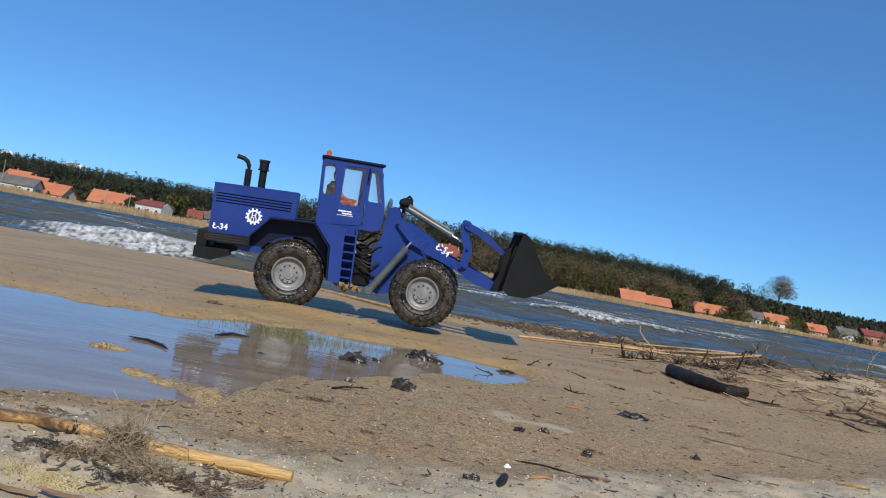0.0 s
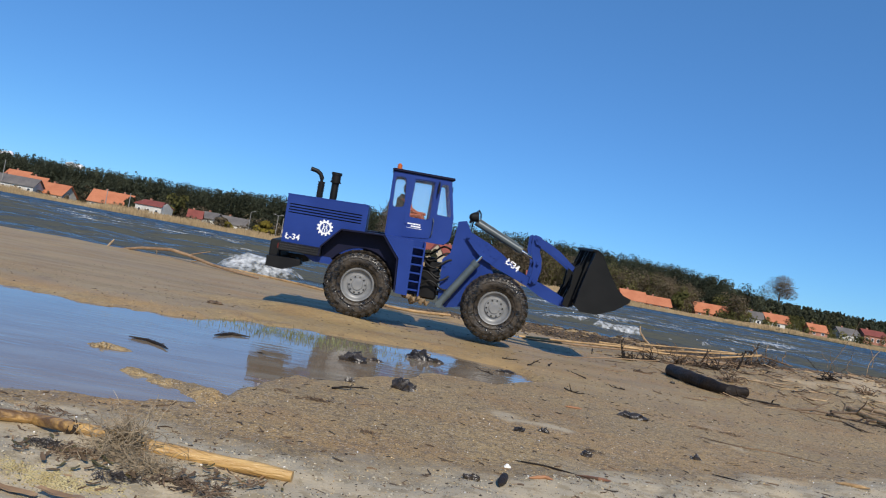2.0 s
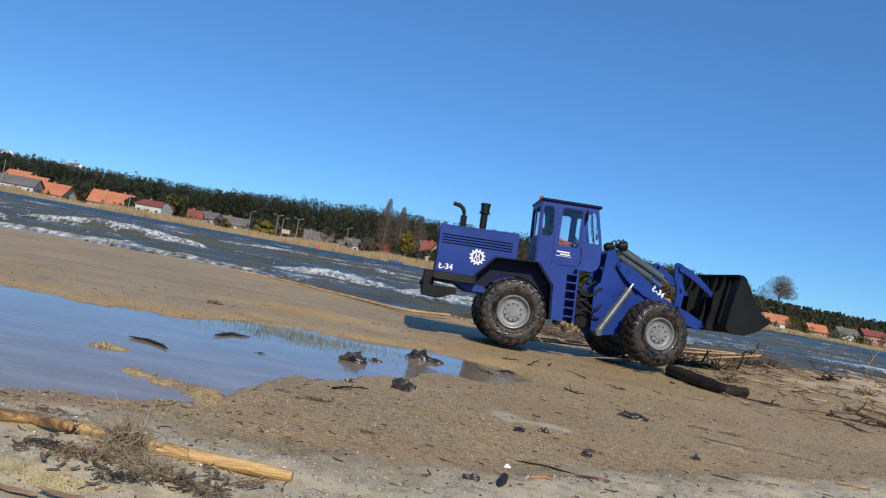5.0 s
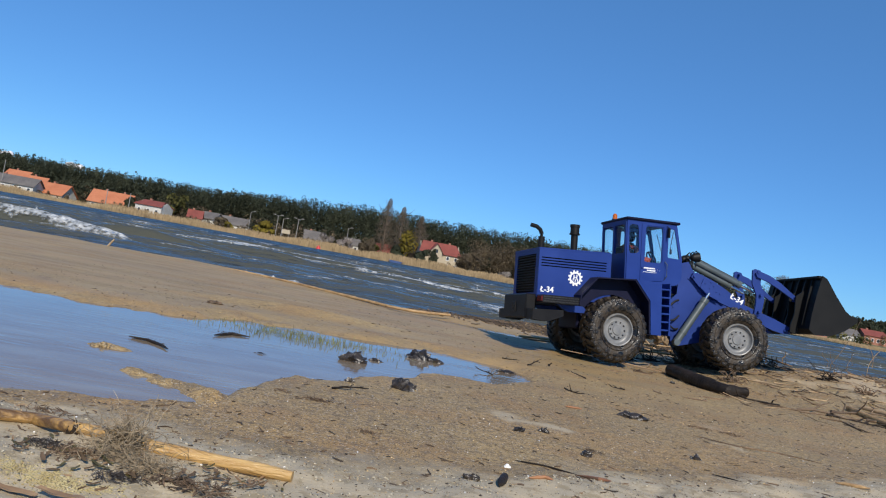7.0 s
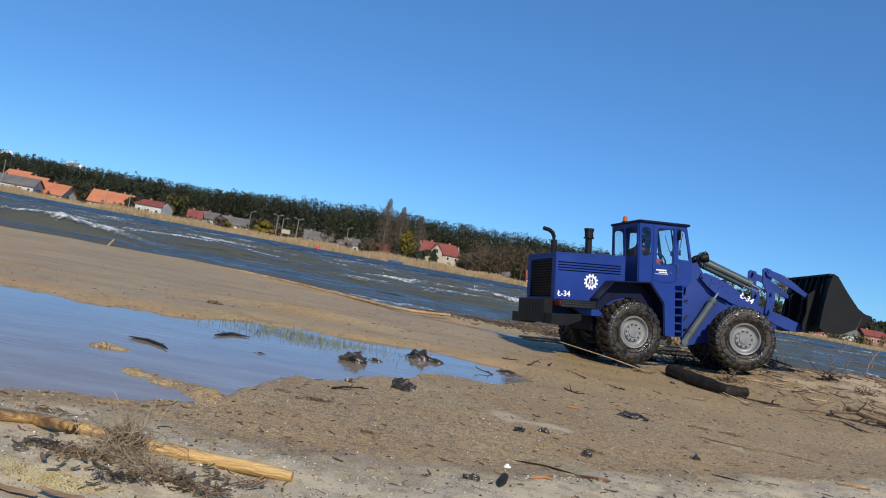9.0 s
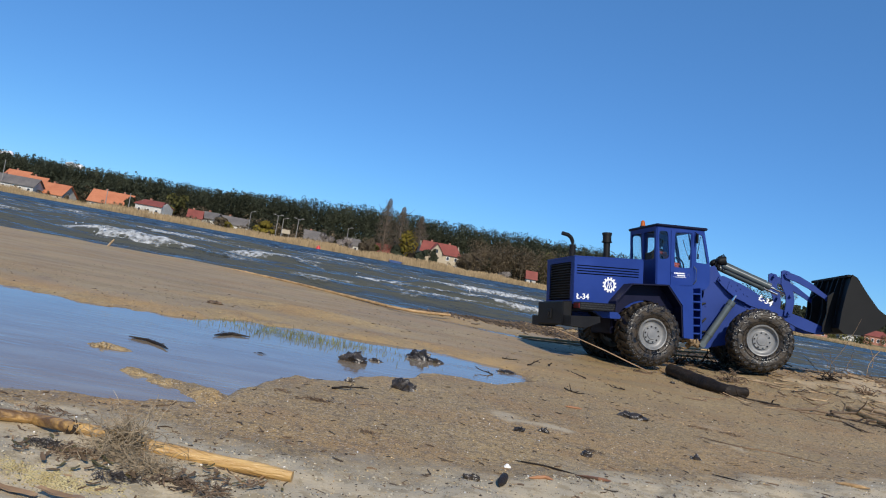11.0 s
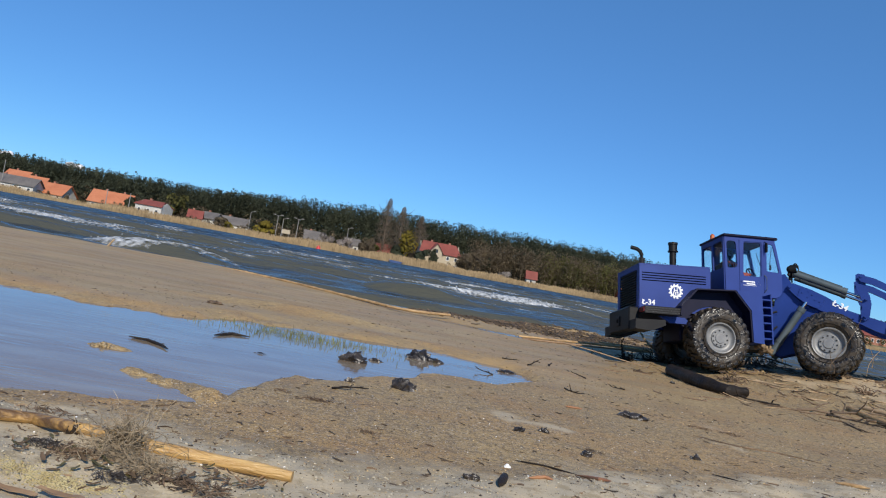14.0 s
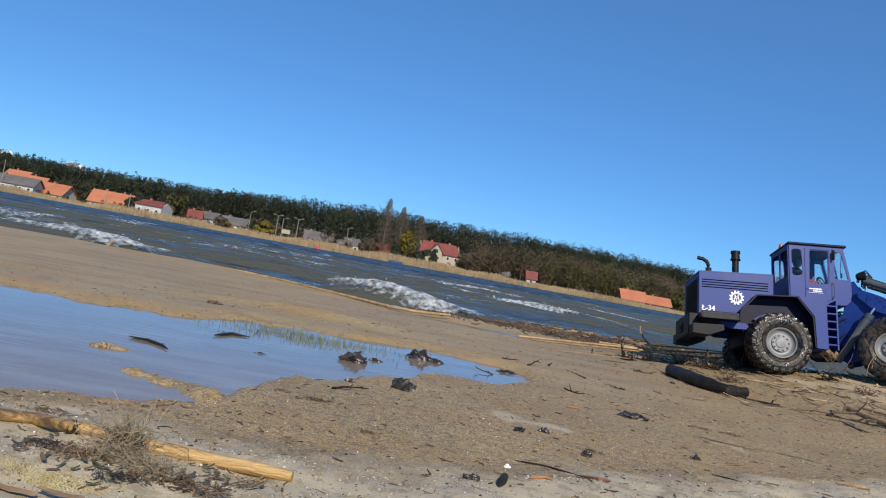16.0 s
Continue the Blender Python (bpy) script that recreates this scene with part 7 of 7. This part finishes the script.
tree("bare_tree", -53.5, 275, 5.0, 7.0, BROWN_TREE, "bare brown bush on the far shore", 24, "round", 0.4, 320)


def mast(name, x, y, h, arm, label):
    root = thing(name, None, None, label, "street lamp" if arm else "pole", Matrix.Translation((x, y, on_ground(x, y))), "poles on the far shore")
    bm = bmesh.new()
    rod(bm, (0, 0, 0), (0, 0, h), 0.16, 0.10, 8)
    part("post", bm, POLE, root)
    if arm:
        for s in ((-1, 1) if arm > 1 else (1,)):
            bm = bmesh.new()
            rod(bm, (0, 0, h - 0.1), (s * 1.3, 0, h + 0.25), 0.07, n=6)
            a = part("arm", bm, POLE, root)
            bm = bmesh.new()
            block(bm, s * 1.3 - 0.45, s * 1.3 + 0.45, -0.2, 0.2, h + 0.15, h + 0.4, 0.05)
            part("lamp_head", bm, POLE, a)
    return root


mast("street_lamp", -57.3, 262, 8.0, 2, "grey double street lamp on the far shore")
mast("street_lamp", -56.6, 268, 7.5, 1, "grey street lamp on the far shore")
mast("street_lamp", -50.2, 262, 8.0, 2, "grey double street lamp on the far shore")
mast("street_lamp", -34.6, 275, 8.5, 1, "grey street lamp on the far shore")
mast("street_lamp", -70.0, 275, 8.0, 1, "grey street lamp on the far shore")
for px in (-114.4, -106.6):
    mast("utility_pole", px, 258, 6.5, 0, "pale concrete utility pole before the houses")
mast("utility_pole", -150.1, 258, 10.0, 0, "pale concrete utility pole before the houses")

sign = thing("signboard", None, None, "pale yellow signboard on two posts on the far shore", "sign", pose(-53.0, 258, 1.0))
_bm = bmesh.new()
block(_bm, -1.4, 1.4, -0.05, 0.05, 2.0, 3.4, 0.02)
part("board", _bm, BEIGE, sign)
for _s in (-1, 1):
    _bm = bmesh.new()
    rod(_bm, (_s * 1.1, 0, 0), (_s * 1.1, 0, 2.1), 0.08, n=6)
    part("post", _bm, POLE, sign)

BUOY = surface("red_plastic", (0.5, 0.03, 0.03), (0.6, 0.05, 0.05), 0.4, bump=0.0)
_bm = bmesh.new()
rod(_bm, (0, 0, -0.4), (0, 0, 0.7), 0.7, 0.5, n=14)
rod(_bm, (0, 0, 0.7), (0, 0, 1.1), 0.2, 0.1, n=10)
thing("buoy", _bm, BUOY, "red buoy floating off the reeds", "buoy", pose(-34.4, 215, 0.0))
HULL = surface("boat_blue", (0.03, 0.06, 0.16), (0.05, 0.09, 0.22), 0.4, bump=0.0)
_bm = bmesh.new()
plate(_bm, [(-2.2, 0.7), (2.2, 0.6), (1.7, -0.1), (-1.6, -0.1)], [], -0.6, 0.6)
thing("boat", _bm, HULL, "small dark blue boat moored by the reeds", "boat", pose(-14.2, 246, 0.0))


def reed_belt():
    rng = np.random.default_rng(3)
    n = 26000
    x = rng.uniform(-190, 190, n)
    y = 246.5 + 7 * rng.uniform(0, 1, n) + 6 * (grain(x / 40, 0 * x + 0.6, 11) - 0.5)
    h = 1.9 * (0.6 + 0.7 * grain(x / 9, 0 * x, 41)) * rng.uniform(0.6, 1.1, n) * (0.55 + 0.45 * smooth_step(-170, -120, x)) * (1 - 0.4 * smooth_step(50, 90, x))
    z = ground_z(x, y) - 0.3
    w = rng.uniform(0.05, 0.16, n)
    lean = rng.uniform(-0.3, 0.3, n)
    v = np.stack([np.stack([x - w, y, z], 1), np.stack([x + w, y, z], 1), np.stack([x + lean + w * 0.4, y, z + h], 1), np.stack([x + lean - w * 0.4, y, z + h], 1)], 1).reshape(-1, 3)
    f = np.arange(n * 4).reshape(-1, 4)
    return tagged(new("far_reeds", leaf_mesh("far_reeds", v, f, FAR_REED)), "belt of straw-coloured reeds along the far shore", "reeds", kind="stuff")


reed_belt()


def woods(name, count, x0, x1, y0, y1, height, material, label, seed, leaf=0.75, per=34, pine=True, gardens=True):
    """Far woods as one mesh: trunks and crowns of small clumps."""
    rng = np.random.default_rng(seed)
    x = rng.uniform(x0, x1, count)
    y = rng.uniform(y0, y1, count)
    # gardens before and round the houses stay open
    free = np.ones(count, bool)
    for hx, hy, hw in HOUSES if gardens else ():
        free &= ~((np.abs(x - hx * y / hy) < hw / 2 + 0.5) & (y < hy + 5) & (y > hy - 34))
    x, y = x[free], y[free]
    z = ground_z(x, y)
    cs, rs, ts, tv, tf = [], [], [], [], []
    for a, b, c in zip(x, y, z):
        h = height(a, b) * rng.uniform(0.72, 1.08)
        q = h * rng.uniform(0.13, 0.20) * (1.0 if pine else 1.35)
        own = rng.uniform(0.62, 1.30)
        # boughs: broad clumps about the upper stem
        for i in range(5):
            u = (i + rng.uniform(0.2, 0.8)) / 5
            w = q * (1.15 - 0.75 * u * u) if pine else q * (0.75 + 0.5 * math.sin(math.pi * u))
            t = rng.uniform(0, 2 * math.pi)
            lo = 0.38 if pine else 0.22
            cs.append((a + 0.55 * w * math.cos(t), b + 0.55 * w * math.sin(t), c + h * (lo + (0.95 - lo) * u)))
            rs.append((w, w, h * (0.115 if pine else 0.15)))
            ts.append(own * rng.uniform(0.85, 1.15))
        k = len(tv)
        for dx, dy in ((-0.18, -0.1), (0.18, -0.1), (0, 0.2)):
            tv.append((a + dx, b + dy, c - 0.3))
        tv.append((a, b, c + h * 0.8))
        tf += [(k, k + 1, k + 3), (k + 1, k + 2, k + 3), (k + 2, k, k + 3)]
    v, f, o, tn = leafy(cs, rs, ts, per // 5, leaf, seed)
    return tagged(new(name, leaf_mesh(name, v, f, material, o, tn, (tv, tf))), label, "woods", kind="stuff")


def pine_height(x, y):
    return 13.2 + 4.2 * float(smooth_step(-110, -40, x)) - 3.0 * float(smooth_step(70, 130, x))


woods("pine_woods", 2100, -215, 130, 296, 350, pine_height, PINE, "dark green pine woods on the far hill", 51, 0.30, 200)
woods("pine_woods", 1300, 40, 300, 330, 400, lambda x, y: 14.5 - 8.0 * float(smooth_step(70, 190, x)), PINE, "dark green pine woods on the far hill", 52, 0.42, 150)
woods("budding_woods", 260, 12, 120, 270, 298, lambda x, y: 13.0 - 4.0 * float(smooth_step(60, 130, x)), BROWN_TREE, "brown budding trees before the pines", 53, 0.24, 330, False)
woods("budding_woods", 110, 38, 130, 268, 298, lambda x, y: 12.0 - 4.0 * float(smooth_step(60, 130, x)), OLIVE_TREE, "olive green spring trees before the pines", 54, 0.24, 330, False)
woods("budding_woods", 330, -160, 20, 272, 298, lambda x, y: 6.5, BROWN_TREE, "brown bare trees among the houses", 55, 0.3, 100, False)
woods("budding_woods", 110, 100, 230, 290, 330, lambda x, y: 5.5, OLIVE_TREE, "olive green spring trees on the far shore", 56, 0.26, 150, False)

woods("pine_woods", 170, -165, 20, 272, 298, lambda x, y: 8.0, PINE, "dark green trees among the houses", 57, 0.30, 150)
woods("garden_bushes", 70, 88, 200, 258, 278, lambda x, y: 3.6, OLIVE_TREE, "olive bushes in the gardens by the far shore", 58, 0.22, 120, False, False)
woods("garden_bushes", 90, -165, 60, 258, 266, lambda x, y: 2.6, BROWN_TREE, "low brown bushes behind the far reeds", 59, 0.2, 100, False, False)

CLOUD = surface("cloud_white", (0.62, 0.62, 0.63), (0.70, 0.70, 0.71), 1.0, scale=0.02, bump=0.0)
for _k, (_x, _z, _w) in enumerate(((-837.3, 82.3, 15), (-995.1, 80.6, 16))):
    _bm = bmesh.new()
    for _i in range(9):
        _r = random.uniform(0.25, 0.5) * _w
        bmesh.ops.create_icosphere(_bm, subdivisions=2, radius=_r, matrix=Matrix.Translation((random.uniform(-1, 1) * _w, 0, random.uniform(-0.25, 0.2) * _w)))
    thing("backdrop_cloud", _bm, CLOUD, "small white cloud low over the woods", "cloud", pose(_x, 1700, _z), kind="structure", smooth=True)


# ---- what moves: seconds, x, y, z, heading, pitch, lean, bend of the joint ----
LOADER = [
    (0, -0.4579, 2.4231, 0.0134, 9.53, -1.99, 3.5, -11.01),
    (0.5, -0.4335, 2.4291, 0.0133, 8.82, -1.89, 3.78, -8.44),
    (1, -0.3803, 2.4404, 0.0151, 7.59, -1.62, 3.62, -6.71),
    (1.5, -0.3182, 2.4475, 0.017, 6.05, -1.12, 3.42, -6.08),
    (2, -0.2428, 2.4516, 0.016, 4.01, -0.65, 3.21, -5.58),
    (2.5, -0.1792, 2.448, 0.0137, 1.64, -0.18, 3.15, -2.65),
    (3, -0.1018, 2.4457, 0.0111, -0.69, -0.11, 2.74, 1.16),
    (3.5, -0.0197, 2.4474, 0.0103, -1.93, 0.14, 1.46, 4.1),
    (4, 0.0625, 2.4492, 0.009, -2.21, -0.04, -0.32, 6.4),
    (4.6, 0.1679, 2.4508, 0.0059, -1, -0.9625, -1.585, 14),
    (5.2, 0.2733, 2.4563, 0.0028, 3.5, -1.885, -2.85, 12),
    (5.8, 0.3767, 2.4668, -0.0002, 9.5, -2.7891, -4.0897, 2),
    (6.5, 0.4842, 2.4795, -0.0034, 13.78, -3.73, -5.38, -8.69),
    (7, 0.5421, 2.5044, -0.0027, 14.26, -4.53, -5.12, -10.43),
    (7.5, 0.5837, 2.5256, -0.002, 15.51, -5.36, -4.87, -16.01),
    (8, 0.5953, 2.5415, -0.0012, 17.05, -5.53, -4.7, -19.7),
    (9.2, 0.5953, 2.5415, -0.0012, 17.05, -5.53, -4.7, -19.7),
    (10.2, 0.6027, 2.5443, -0.0012, 16.879, -5.5522, -4.799, -19.9508),
    (10.8, 0.6473, 2.5612, -0.0009, 15.853, -5.6854, -5.393, -21.4556),
    (11.5, 0.719, 2.5883, -0.0005, 14.2, -5.9, -6.35, -23.88),
    (12, 0.7618, 2.5963, 0.0003, 13.35, -6.97, -5.97, -26.5),
    (12.5, 0.789, 2.6024, 0.0029, 12.44, -7.6, -5.75, -27.55),
    (13, 0.8073, 2.6037, 0.0056, 11.17, -7.52, -6.18, -29.56),
    (13.5, 0.8534, 2.5986, 0.0094, 8.47, -6.88, -8, -31.89),
    (14, 0.9235, 2.5979, 0.0122, 5.35, -5.43, -10.71, -32.24),
    (14.5, 0.9855, 2.6028, 0.0161, 2.67, -5.07, -12.46, -34.09),
    (15, 1.0522, 2.6106, 0.02, -0.21, -5.04, -12.81, -34.59),
    (15.5, 1.1033, 2.6199, 0.0232, -3.02, -5.16, -12.43, -34.13),
    (16, 1.1611, 2.6283, 0.0285, -5.77, -5.46, -11.94, -34.26),
]


def motions():
    roll, last = 0.0, None
    body, joint, spin = [], [], {w[0]: [] for w in wheels}
    for t, x, y, z, yaw, pitch, lean, bend in LOADER:
        m = Matrix.Translation((x, y, z)) @ Matrix.Rotation(radians(yaw), 4, "Z") @ Matrix.Rotation(radians(pitch), 4, "Y") @ Matrix.Rotation(radians(lean), 4, "X")
        if last is not None:
            roll += math.hypot(x - last[0], y - last[1]) / R
        last = (x, y)
        body.append((t, m))
        turn = Matrix.Translation((ART, 0, 0)) @ Matrix.Rotation(radians(bend), 4, "Z") @ Matrix.Translation((-ART, 0, 0))
        joint.append((t, turn))
        for w, ahead, s in wheels:
            p = Matrix.Translation((BASE if ahead else 0.0, s * 0.131, R)) @ Matrix.Rotation(roll, 4, "Y") @ (Matrix.Rotation(math.pi, 4, "Z") if s > 0 else Matrix())
            spin[w].append((t, turn @ p if ahead else p))
    # waves run to the beach and sink where the bed rises
    for w, x, y, turn in WAVES:
        rows = []
        for k in range(33):
            t = 16.0 * k / 32
            yy = y - WAVE_SPEED * t
            down = 0.35 * max(0.0, min(1.0, (4.35 - yy) / 0.6)) + 0.02 * max(0.0, min(1.0, (5.4 - yy) / 1.0))
            rows.append((t, pose(x - 0.06 * t, max(yy, 3.75), -0.055 - down, 0, 0, turn)))
        walk(w, rows)
        # froth wells up as the wave breaks and sinks back as it spends itself
        for froth in w.children if w in BREAKS else ():
            walk(froth, [(16.0 * k / 32, pose(0, 0, -0.11 * float(smooth_step(BREAKS[w][1], BREAKS[w][1] + 1.3, abs(16.0 * k / 32 - BREAKS[w][0]))))) for k in range(33)])
    rows = []
    for t, a, b in REED_ROWS:
        a, b = Vector(a), Vector(b)
        rows.append((t, Matrix.Translation(a) @ (b - a).to_track_quat("X", "Z").to_matrix().to_4x4()))
    walk(reed, rows)
    butt, along = Vector((-1.782, 4.060, 0.0)), Vector((0.940, -0.420, 0.006))
    walk(branch, [(t, Matrix.Translation(butt + Vector((x, y, z))) @ Matrix.Rotation(radians(-a), 4, along) @ Matrix.Translation(-butt)) for t, x, y, z, a in BRANCH_ROWS])
    walk(loader, body)
    walk(front, joint)
    for w, rows in spin.items():
        walk(w, rows)


motions()
